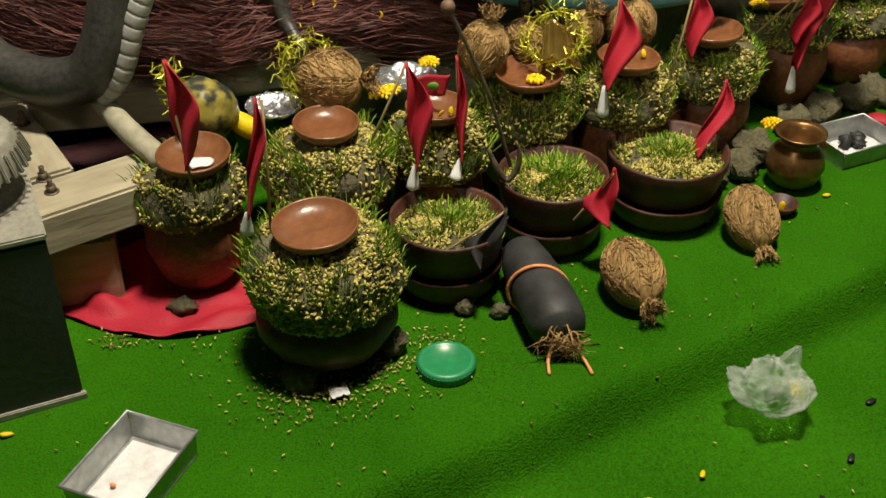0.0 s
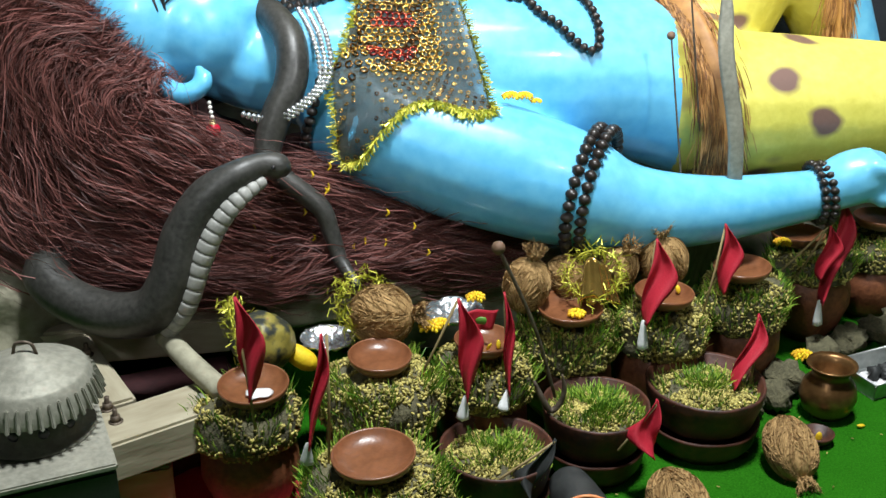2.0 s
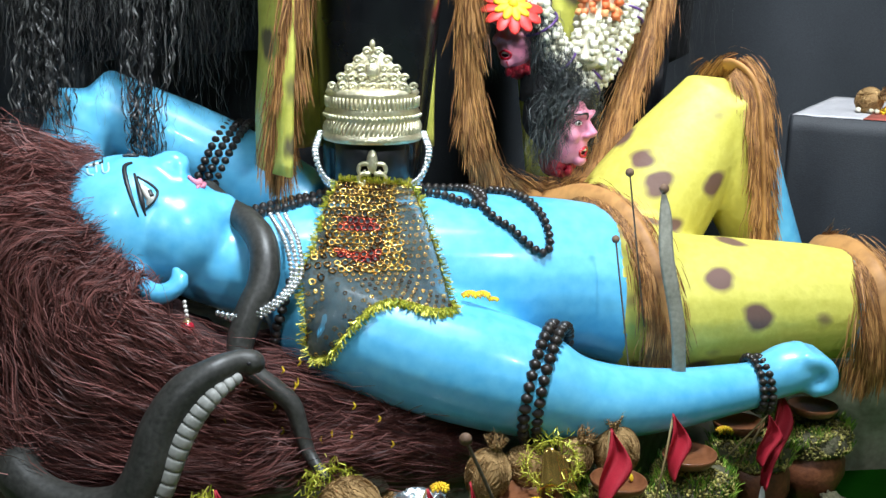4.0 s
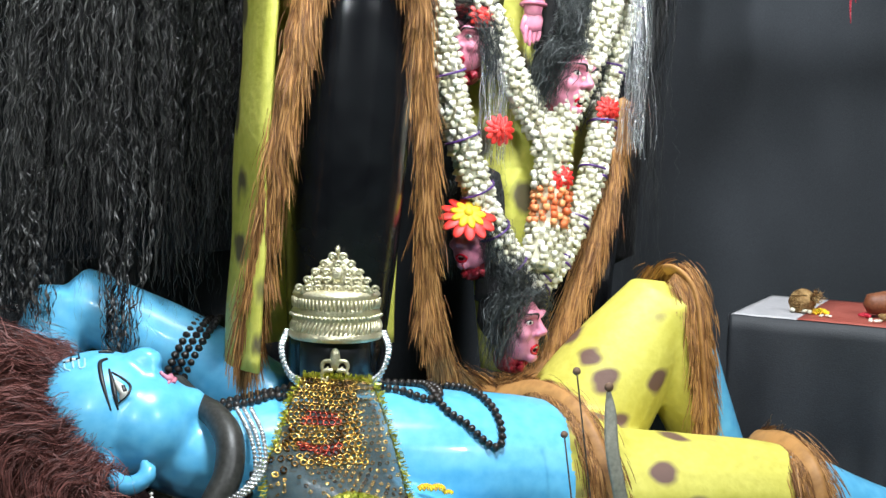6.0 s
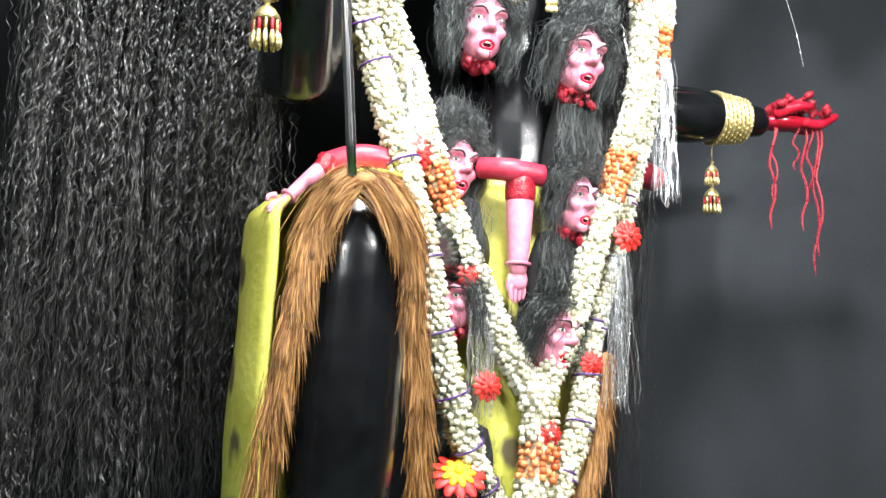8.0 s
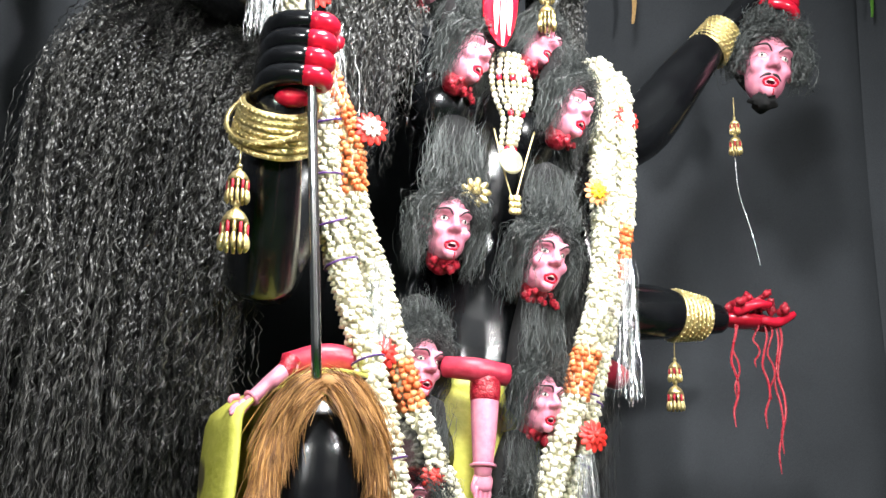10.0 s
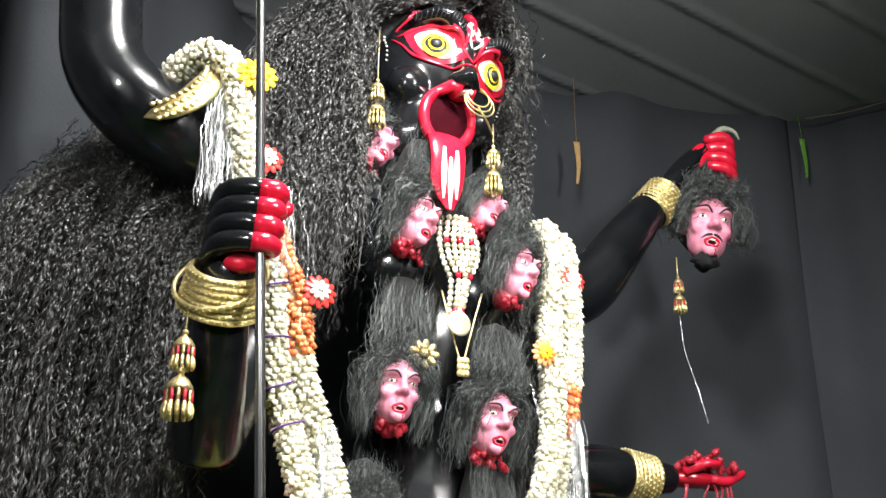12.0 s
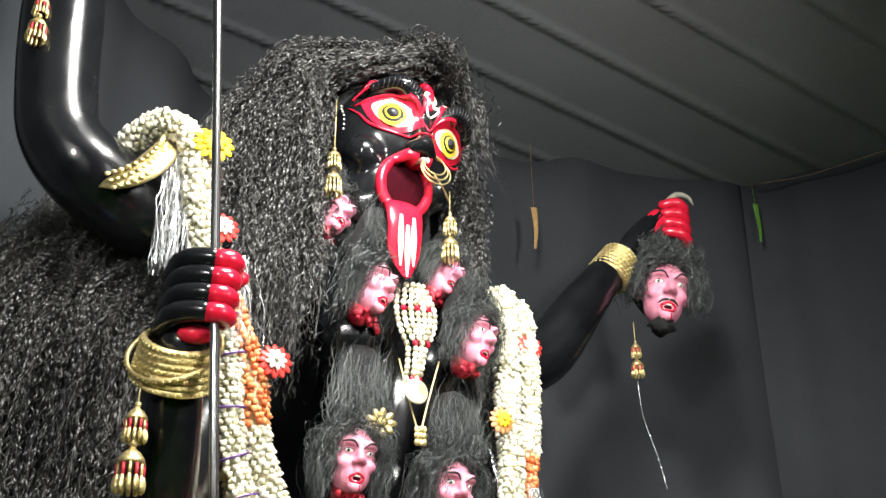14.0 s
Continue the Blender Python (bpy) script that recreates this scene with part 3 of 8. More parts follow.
    for f in fs:
        c = sum((V(vs[i]) for i in f), V()) / len(f)
        cloth = c.x > 0.45 + 0.08 * (0.86 - c.z) and c.x < 1.12 + 0.05 * (c.z - 0.6) and (c.y > 2.52 or (c.z > 0.545 and c.x < 0.75)) and c.z > 0.33
        if c.y > 2.86 and c.x > 0.40 and c.z > 0.5:      # far leg: shin stays bare
            line = V((0.89, 1.25)).lerp(V((0.955, 0.45)), min(1, max(0, (1.25 - c.z) / 0.80)))
            cloth = c.x < line.x
        out.f.append(f)
        out.m.append(1 if cloth else 0)
        out.flat.append(False)

    def on(x, y, z, lift=0.003):
        p, n, _, _ = skin.find_nearest(V((x, y, z)))
        return p + n * lift, n

    # eye, brow, lip and forehead marks, painted on from the visitors' side
    way = V((-0.226, 0.956, -0.19)).normalized()

    def paint(rows, radii, mat, count=14, lift=0.0):
        pts = []
        for r in spline(rows, count):
            p, n, _, _ = skin.ray_cast(V(r) - way * 0.25, way, 0.5)
            pts.append(p + n * lift if p else on(*r)[0])
        out.tube(pts, list(np.interp(np.linspace(0, 1, count), np.linspace(0, 1, len(radii)), radii)), mat, 8)
    paint([(-0.712, 2.36, 0.985), (-0.698, 2.36, 0.968), (-0.692, 2.36, 0.955), (-0.699, 2.36, 0.940)], [0.004, 0.011, 0.011, 0.004], 3)
    paint([(-0.694, 2.36, 0.968), (-0.690, 2.36, 0.957)], [0.007, 0.007], 2, 6, 0.005)
    paint([(-0.725, 2.36, 1.014), (-0.717, 2.36, 0.980), (-0.711, 2.36, 0.945), (-0.705, 2.36, 0.914)], [0.003, 0.0065, 0.006, 0.002], 2)
    paint([(-0.719, 2.36, 1.006), (-0.692, 2.36, 0.990), (-0.675, 2.36, 0.970), (-0.685, 2.36, 0.949), (-0.704, 2.36, 0.930)], [0.002, 0.003, 0.0035, 0.003, 0.002], 2, 20, 0.002)
    paint([(-0.729, 2.36, 1.040), (-0.746, 2.36, 1.030), (-0.745, 2.36, 1.000), (-0.736, 2.36, 0.960), (-0.722, 2.36, 0.912)], [0.004, 0.006, 0.006, 0.0045, 0.002], 2, 20)
    paint([(-0.775, 2.47, 1.060), (-0.755, 2.48, 1.045), (-0.738, 2.485, 1.035)], [0.003, 0.006, 0.003], 2)
    paint([(-0.868, 2.44, 1.034), (-0.843, 2.44, 1.043), (-0.816, 2.44, 1.036), (-0.843, 2.44, 1.029), (-0.868, 2.44, 1.034)], [0.002, 0.003, 0.002, 0.002, 0.002], 2, 20)
    paint([(-0.856, 2.44, 1.034), (-0.830, 2.44, 1.034)], [0.004, 0.004], 3, 6)
    paint([(-0.845, 2.44, 1.036), (-0.839, 2.44, 1.036)], [0.005, 0.005], 2, 5, 0.003)
    for rows in ([(-0.852, 2.44, 1.024), (-0.851, 2.44, 0.999), (-0.838, 2.44, 0.993)], [(-0.833, 2.44, 1.024), (-0.830, 2.44, 1.000)], [(-0.818, 2.44, 1.024), (-0.815, 2.44, 1.000), (-0.803, 2.44, 1.004), (-0.803, 2.44, 1.024)]):
        paint(rows, [0.0028, 0.0028], 6, 10)
    paint([(-0.602, 2.45, 1.000), (-0.592, 2.45, 0.992), (-0.590, 2.45, 0.978), (-0.600, 2.45, 0.962)], [0.004, 0.009, 0.008, 0.003], 7)
    paint([(-0.578, 2.45, 0.985), (-0.578, 2.45, 0.975), (-0.590, 2.45, 0.964)], [0.003, 0.006, 0.003], 7)
    ob = solid("reclining_statue", out, mats, "blue painted plaster statue lying on its back, yellow spotted skirt", "statue")
    return skin


blue_skin = blue_statue()


def fur_trim(name, rows, label, drop=0.07, count=3000, width=0.05, lift=(0, -1, 0.1), fall=(0, 0, -1), thick=0.0026):
    """A band of long fur along a line, thing of its own: a backing strip and the pile that lies along it."""
    at = V(rows[0])
    rows = [V(r) - at for r in rows]
    t = thing(name, at, label, "fur trim")
    part("backing", Geo().tube(rows, width * 0.50, 0, 10, 40, 0.35, lift), "fur", t)
    line = spline([tuple(r) for r in rows], 400)
    up, dn = np.array(lift, float), np.array(fall, float)
    paths = []
    for _ in range(count):
        i = random.randrange(400)
        tan = line[min(i + 1, 399)] - line[max(i - 1, 0)]
        tan /= np.linalg.norm(tan) + 1e-9
        side = np.cross(tan, up)
        side /= np.linalg.norm(side) + 1e-9
        w = random.gauss(0, 0.34)
        root = line[i] + side * width * w + up * width * 0.16 * max(0, 1 - w * w)
        c = np.array(noise.noise_vector(V(root.tolist()) * 26 + at * 5))
        if tan.dot(dn) < 0:
            tan = -tan
        d = tan * 0.80 + dn * 0.30 + side * w * 0.22 + up * random.uniform(0.02, 0.20) + c * 0.22 + np.random.normal(size=3) * 0.05
        d /= np.linalg.norm(d)
        ln = drop * random.uniform(0.55, 1.2)
        s = np.linspace(0, 1, 6)[:, None]
        paths.append(root + d * s * ln + (dn * 0.30 - up * 0.12 + c * 0.2) * s ** 2 * ln)
    tagged(part("pile", Geo().ribbons(np.array(paths), thick * np.random.uniform(0.4, 1.0, count)), "fur", t, "long brown fur strands"), kind="stuff")
    return t


# waist and leg edges of the lying statue's skirt
fur_trim("fur_trim", [(0.30, 2.90, 0.85), (0.40, 2.78, 0.888), (0.48, 2.64, 0.855), (0.535, 2.53, 0.74), (0.565, 2.495, 0.60), (0.570, 2.52, 0.47)],
         "brown fur trim round the waist of the lying statue", 0.05, 8000, 0.065, (0, -0.8, 0.6), (0.10, 0, -1))
fur_trim("fur_trim", [(1.10, 2.90, 0.72), (1.135, 2.76, 0.745), (1.160, 2.62, 0.70), (1.170, 2.575, 0.58), (1.165, 2.60, 0.45)],
         "brown fur trim at the lying statue's knee", 0.08, 7000, 0.070, (0, -0.9, 0.4), (0.25, 0, -1))
fur_trim("fur_trim", [(0.815, 3.04, 1.205), (0.850, 2.95, 1.228), (0.895, 2.905, 1.165), (0.915, 2.885, 1.02), (0.935, 2.88, 0.82), (0.95, 2.90, 0.60)],
         "brown fur trim down the raised leg of the lying statue", 0.055, 8000, 0.052, (0.2, -1, 0.1), (0.05, 0, -1))


def brown_hair():
    g = Geo()
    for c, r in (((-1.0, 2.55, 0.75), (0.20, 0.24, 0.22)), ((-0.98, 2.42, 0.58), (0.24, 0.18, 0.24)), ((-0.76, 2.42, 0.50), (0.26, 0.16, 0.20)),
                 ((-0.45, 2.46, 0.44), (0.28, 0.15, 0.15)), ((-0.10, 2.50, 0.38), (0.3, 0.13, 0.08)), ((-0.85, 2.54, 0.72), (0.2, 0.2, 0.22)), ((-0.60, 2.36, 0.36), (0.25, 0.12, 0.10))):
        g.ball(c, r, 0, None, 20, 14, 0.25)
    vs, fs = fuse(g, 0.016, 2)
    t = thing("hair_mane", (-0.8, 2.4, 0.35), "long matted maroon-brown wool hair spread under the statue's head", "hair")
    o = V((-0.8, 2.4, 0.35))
    part("under_layer", Geo().add([V(v) - o for v in vs], fs, 0), "maroon_base", t, "matted wool underneath, darkened as shade between the locks")
    sheets = [
        ([((-0.93, 2.42, 1.03), (-0.84, 2.31, 0.91)), ((-1.05, 2.45, 1.0), (-0.98, 2.31, 0.82)), ((-1.16, 2.36, 0.80), (-1.0, 2.25, 0.62)), ((-1.10, 2.26, 0.55), (-0.86, 2.21, 0.45)), ((-0.85, 2.22, 0.38), (-0.55, 2.24, 0.40)), ((-0.5, 2.26, 0.34), (-0.2, 2.34, 0.36))], 1500, 0.022),
        ([((-0.84, 2.31, 0.92), (-0.74, 2.27, 0.79)), ((-0.95, 2.30, 0.80), (-0.78, 2.25, 0.70)), ((-0.92, 2.24, 0.62), (-0.66, 2.24, 0.60)), ((-0.70, 2.24, 0.50), (-0.45, 2.29, 0.55)), ((-0.42, 2.29, 0.42), (-0.1, 2.36, 0.42))], 1300, 0.020),
        ([((-0.92, 2.58, 1.04), (-0.88, 2.44, 1.0)), ((-1.12, 2.55, 0.98), (-1.10, 2.40, 0.90)), ((-1.26, 2.45, 0.75), (-1.18, 2.32, 0.70)), ((-1.20, 2.35, 0.45), (-1.05, 2.24, 0.45)), ((-0.98, 2.28, 0.32), (-0.8, 2.2, 0.34))], 1200, 0.022),
        ([((-0.75, 2.25, 0.42), (-0.5, 2.27, 0.40)), ((-0.5, 2.25, 0.36), (-0.3, 2.30, 0.40)), ((-0.25, 2.30, 0.33), (-0.05, 2.38, 0.40)), ((0.05, 2.40, 0.32), (0.25, 2.44, 0.36))], 600, 0.022),
    ]
    for ctl, n, spread in sheets:
        ctl = [tuple(V(p) - o + (V((0.03, 0.06, -0.05)) if k == 0 else V()) for p in pair) for k, pair in enumerate(ctl)]
        paths = tresses(ctl, n // 8, 22, 40, spread * 1.7, 0.0105, 0.12, 0.0085, 0.40, 0.026, 0.4)
        tagged(part("hair_fall", Geo().ribbons(paths, np.random.uniform(0.0008, 0.0023, len(paths)), twist=0.4), "maroon", t), kind="stuff")


brown_hair()

# ---------------------------------------------------------------- the standing black statue
YAW, NOD, ROLL = radians(19), radians(-11), radians(13)
FACE = Matrix.Translation((0.392, 3.25, 4.035)) @ Matrix.Rotation(YAW, 4, "Z") @ Matrix.Rotation(ROLL, 4, "Y") @ Matrix.Rotation(-NOD, 4, "X")   # local -y looks out of the face


def black_statue():
    g = Geo()
    g.tube([(0.42, 3.45, 2.15), (0.42, 3.44, 2.45), (0.42, 3.43, 2.78), (0.41, 3.42, 3.12), (0.40, 3.42, 3.38)], [0.27, 0.26, 0.20, 0.24, 0.20], 0, 22, 14)
    g.tube([(0.02, 3.14, 3.42), (0.40, 3.43, 3.42), (0.84, 3.72, 3.42)], [0.13, 0.17, 0.13], 0, 16, 10)
    g.tube([(0.39, 3.42, 3.40), (0.36, 3.36, 3.72)], [0.14, 0.13], 0, 16, 4)
    g.ball((0.26, 3.19, 3.28), 0.135)
    g.ball((0.58, 3.36, 3.22), 0.135)
    # head: skull, jaw, cheeks, nose, brow
    f = FACE

    def loc(x, y, z):
        return f @ V((x, y, z))
    r3 = f.to_3x3()
    g.ball(loc(0, 0, 0.05), (0.275, 0.27, 0.31), 0, r3, 20, 14)
    g.ball(loc(0, -0.055, -0.20), (0.205, 0.215, 0.225), 0, r3, 18, 12)
    g.ball(loc(0, -0.145, -0.22), (0.185, 0.105, 0.18), 0, r3, 18, 12)
    g.ball(loc(0, -0.155, -0.375), (0.075, 0.07, 0.06), 0, r3)
    for s in (-1, 1):
        g.ball(loc(0.15 * s, -0.16, -0.09), (0.085, 0.085, 0.08), 0, r3)
        g.tube([loc(0.03 * s, -0.26, 0.14), loc(0.13 * s, -0.255, 0.215), loc(0.23 * s, -0.16, 0.17)], [0.03, 0.035, 0.02], 0, 10, 10)
        g.ball(loc(0.035 * s, -0.315, -0.045), (0.035, 0.035, 0.028), 0, r3)
    g.tube([loc(0, -0.25, 0.13), loc(0, -0.29, 0.04), loc(0, -0.345, -0.045)], [0.026, 0.032, 0.042], 0, 12, 8)
    # raised arm and the arm that holds the spear
    g.tube([(0.04, 3.28, 3.44), (-0.20, 3.16, 3.54), (-0.45, 2.93, 3.53), (-0.64, 2.80, 3.59), (-0.755, 2.77, 3.71), (-0.79, 2.75, 3.88), (-0.81, 2.72, 4.2), (-0.83, 2.7, 4.75)],
           [0.14, 0.135, 0.148, 0.142, 0.132, 0.132, 0.134, 0.110], 0, 20, 26)
    g.tube([(-0.02, 3.18, 3.25), (-0.22, 3.0, 2.85), (-0.33, 2.80, 2.50)], [0.13, 0.12, 0.105], 0, 18, 10)
    g.tube([(-0.33, 2.80, 2.50), (-0.325, 2.62, 2.68), (-0.315, 2.50, 2.86), (-0.30, 2.45, 2.94)], [0.11, 0.098, 0.075, 0.066], 0, 18, 10)
    # far arms
    g.tube([(0.84, 3.72, 3.44), (1.02, 3.76, 3.44), (1.20, 3.80, 3.53), (1.41, 3.82, 3.81), (1.62, 3.86, 4.08)], [0.13, 0.13, 0.128, 0.105, 0.07], 0, 20, 18)
    g.tube([(0.84, 3.75, 3.25), (0.95, 3.76, 2.85), (1.07, 3.77, 2.74), (1.25, 3.80, 2.735), (1.42, 3.85, 2.74), (1.56, 3.88, 2.745)], [0.12, 0.11, 0.115, 0.11, 0.08, 0.06], 0, 18, 18)
    # thighs and the leg that steps forward
    g.tube([(0.30, 3.42, 2.08), (0.08, 3.12, 2.04), (-0.14, 2.76, 1.98)], [0.20, 0.17, 0.15], 0, 20, 10)
    g.tube([(-0.13, 2.77, 2.17), (-0.14, 2.73, 2.04), (-0.155, 2.73, 1.75), (-0.17, 2.74, 1.40), (-0.18, 2.75, 1.05), (-0.19, 2.75, 0.80)], [0.09, 0.158, 0.17, 0.165, 0.14, 0.115], 0, 22, 18)
    g.tube([(0.55, 3.50, 2.2), (0.62, 3.55, 1.5), (0.66, 3.55, 0.9), (0.68, 3.5, 0.33)], [0.24, 0.2, 0.13, 0.1], 0, 18, 10)
    vs, fs = fuse(g, 0.014, 5)
    skin = surface(vs, fs)
    out = Geo().add(vs, fs, 0)
    # fist round the spear: palm and four fingers with red tips, thumb
    out.ball((-0.285, 2.45, 3.03), (0.075, 0.062, 0.115), 0, Euler((0, 0.12, 0.2)).to_matrix(), 16, 12)
    for i in range(4):
        z = 3.115 - 0.053 * i
        x = -0.285 - 0.004 * i
        out.tube([(x - 0.072, 2.46, z - 0.018), (x - 0.045, 2.38, z + 0.002), (x + 0.01, 2.345, z + 0.004), (x + 0.05, 2.335, z)], [0.027, 0.031, 0.030, 0.028], 0, 12, 10)
        out.tube([(x + 0.045, 2.336, z), (x + 0.085, 2.335, z - 0.002), (x + 0.102, 2.36, z - 0.004), (x + 0.09, 2.40, z - 0.006)], [0.0285, 0.029, 0.026, 0.02], 4, 12, 8)
    out.tube([(-0.27, 2.45, 3.10), (-0.20, 2.41, 3.105), (-0.155, 2.40, 3.085)], [0.03, 0.028, 0.022], 4, 10, 7)
    out.ball((-0.275, 2.40, 2.915), (0.05, 0.03, 0.028), 4, None, 14, 8)
    # far hand that grips the hair of a head
    hand = [(1.62, 3.86, 4.07), (1.72, 3.87, 4.20), (1.84, 3.87, 4.32), (1.90, 3.86, 4.36)]
    out.tube(hand, [0.068, 0.075, 0.06, 0.03], 0, 14, 14, 0.7)
    for i in range(4):
        out.tube([(1.83, 3.83, 4.35 - 0.045 * i), (1.90, 3.80, 4.36 - 0.055 * i), (1.95, 3.83, 4.335 - 0.055 * i), (1.915, 3.87, 4.31 - 0.05 * i)], [0.024, 0.028, 0.028, 0.02], 4, 10, 10)
    out.ball((1.80, 3.835, 4.27), (0.05, 0.03, 0.075), 4, Euler((0, 0.6, 0)).to_matrix())
    # far hand held flat
    out.ball((1.66, 3.90, 2.75), (0.12, 0.075, 0.035), 4, None, 16, 8)
    for i in range(4):
        out.tube([(1.72, 3.85 + 0.035 * i, 2.75), (1.80, 3.86 + 0.035 * i, 2.745), (1.885 - 0.012 * abs(i - 1), 3.86 + 0.035 * i, 2.785)], [0.022, 0.021, 0.014], 4, 8, 8)
    out.tube([(1.60, 3.83, 2.77), (1.68, 3.80, 2.80), (1.74, 3.80, 2.80)], [0.024, 0.02, 0.014], 4, 8, 7)

    # painted face: eyes, brows, mouth, tongue
    def at(u, v, lift=0.004):
        o = f @ V((u, -1.0, v))
        d = -(f.to_3x3() @ V((0, -1, 0)))
        p, n, _, _ = skin.ray_cast(o, d, 1.05)
        if p is None:
            p, n, _, _ = skin.find_nearest(f @ V((u, -0.15, v)))
        return p + n * lift

    def stroke(rows, radii, mat, count=22, lift=0.003):
        pts = [at(u, v, lift) for u, v in spline(rows, count)]
        out.tube(pts, list(np.interp(np.linspace(0, 1, count), np.linspace(0, 1, len(radii)), radii)), mat, 6)

    def disc(u, v, a, b, mat, lift, turn=0.0):
        rings, seg = 5, 28
        vs = [at(u, v, lift * 1.25)]
        for k in range(1, rings + 1):
            for j in range(seg):
                w = 2 * math.pi * j / seg
                x, y = a * k / rings * math.cos(w), b * k / rings * math.sin(w)
                y *= 1 - 0.45 * abs(math.cos(w)) ** 3 if a != b else 1
                vs.append(at(u + x * math.cos(turn) - y * math.sin(turn), v + x * math.sin(turn) + y * math.cos(turn), lift * (1.25 - 0.5 * (k / rings) ** 2)))
        fs = [(0, 1 + j, 1 + (j + 1) % seg) for j in range(seg)]
        fs += [(1 + k * seg + j, 1 + (k + 1) * seg + j, 1 + (k + 1) * seg + (j + 1) % seg, 1 + k * seg + (j + 1) % seg) for k in range(rings - 1) for j in range(seg)]
        out.add(vs, fs, mat)
    for s in (-1, 1):
        e = 0.120 * s
        disc(e, 0.095, 0.108, 0.082, 4, 0.004, 0.22 * s)
        disc(e, 0.088, 0.076, 0.056, 6, 0.010, 0.22 * s)
        disc(e - 0.004, 0.080, 0.047, 0.047, 5, 0.016)
        disc(e - 0.004, 0.080, 0.036, 0.036, 2, 0.020)
        disc(e - 0.004, 0.080, 0.029, 0.029, 5, 0.0235)
        disc(e - 0.004, 0.080, 0.024, 0.024, 2, 0.027)
        stroke([(e - 0.12 * s, 0.04), (e - 0.06 * s, 0.145), (e + 0.03 * s, 0.168), (e + 0.12 * s, 0.10)], [0.003, 0.008, 0.008, 0.003], 4)
        stroke([(e - 0.12 * s, 0.02), (e - 0.03 * s, 0.012), (e + 0.06 * s, 0.022), (e + 0.13 * s, 0.09)], [0.003, 0.007, 0.007, 0.003], 4)
        for i in range(17):
            w = i / 16
            u0, v0 = e + (-0.09 + 0.2 * w) * s, 0.155 + 0.035 * math.sin(w * math.pi)
            stroke([(u0, v0), (u0 + (w - 0.45) * 0.025 * s, v0 + 0.036)], [0.0028, 0.0012], 2, 4)
        stroke([(0.028 * s, 0.10), (0.05 * s, 0.20), (0.13 * s, 0.262), (0.21 * s, 0.225), (0.245 * s, 0.13)], [0.004, 0.012, 0.013, 0.010, 0.003], 4)
        for i in range(30):
            w = i / 29
            u0, v0 = spline([(0.035 * s, 0.15), (0.06 * s, 0.235), (0.14 * s, 0.292), (0.225 * s, 0.245), (0.262 * s, 0.12), (0.245 * s, 0.0)], 30)[i]
            out.ball(at(u0, v0, 0.002), 0.0042, 3, None, 6, 4)
    stroke([(0, 0.16), (0.006, 0.30)], [0.008, 0.018], 4, 8)
    stroke([(0, 0.30), (0, 0.40)], [0.016, 0.012], 4, 8, 0.006)
    disc(0, 0.225, 0.03, 0.045, 6, 0.012)
    disc(0, 0.225, 0.014, 0.022, 4, 0.018)
    for s in (-1, 1):
        stroke([(0.004 * s, 0.12), (0.03 * s, 0.16), (0.018 * s, 0.19), (0.045 * s, 0.21)], [0.004, 0.006, 0.005, 0.002], 3, 12)
    disc(0.01, -0.165, 0.090, 0.105, 7, 0.006)
    lip = [(0.01 + 0.098 * math.cos(a), -0.165 + 0.112 * math.sin(a) - 0.018 * math.exp(-(math.cos(a) * 4) ** 2) * (math.sin(a) > 0)) for a in np.linspace(0, 2 * math.pi, 13)]
    stroke(lip, [0.022] * 5, 4, 40, 0.006)
    stroke([(-0.03, -0.072), (0.02, -0.066), (0.065, -0.072)], [0.010, 0.012, 0.010], 3, 10, 0.004)
    a = at(0.01, -0.262, 0.006)
    fwd = f.to_3x3() @ V((0, -1, 0))
    down = V((0.0, 0, -1))
    out.tube([a - fwd * 0.02, a + fwd * 0.030 + down * 0.005, a + fwd * 0.050 + down * 0.09, a + fwd * 0.040 + down * 0.20, a + fwd * 0.060 + down * 0.29], [0.062, 0.074, 0.070, 0.062, 0.016], 4, 16, 20, 0.26, tuple(fwd))
    # white streaks laid on the tongue as painted-in gloss highlights
    for x, z0, z1 in ((-0.028, 0.06, 0.26), (0.0, 0.09, 0.29), (0.026, 0.05, 0.24)):
        q = f.to_3x3() @ V((x, 0, 0))
        out.tube([a + q + fwd * 0.071 + down * z0, a + q + fwd * 0.069 + down * (z0 + z1) / 2, a + q + fwd * 0.066 + down * z1], [0.006, 0.012, 0.004], 3, 8, 10, 0.3, tuple(fwd))
    mats = ["black", "tiger", "ink", "white", "red", "yellow_paint", "eye_cream", "mouth"]
    solid("standing_statue", out, mats, "glossy black painted statue with wide eyes and a long red tongue", "statue")
    return skin


M["eye_cream"] = material("eye_cream", (0.72, 0.58, 0.36), (0.84, 0.74, 0.56), 0.3, scale=8, bump=0.05)
black_skin = black_statue()


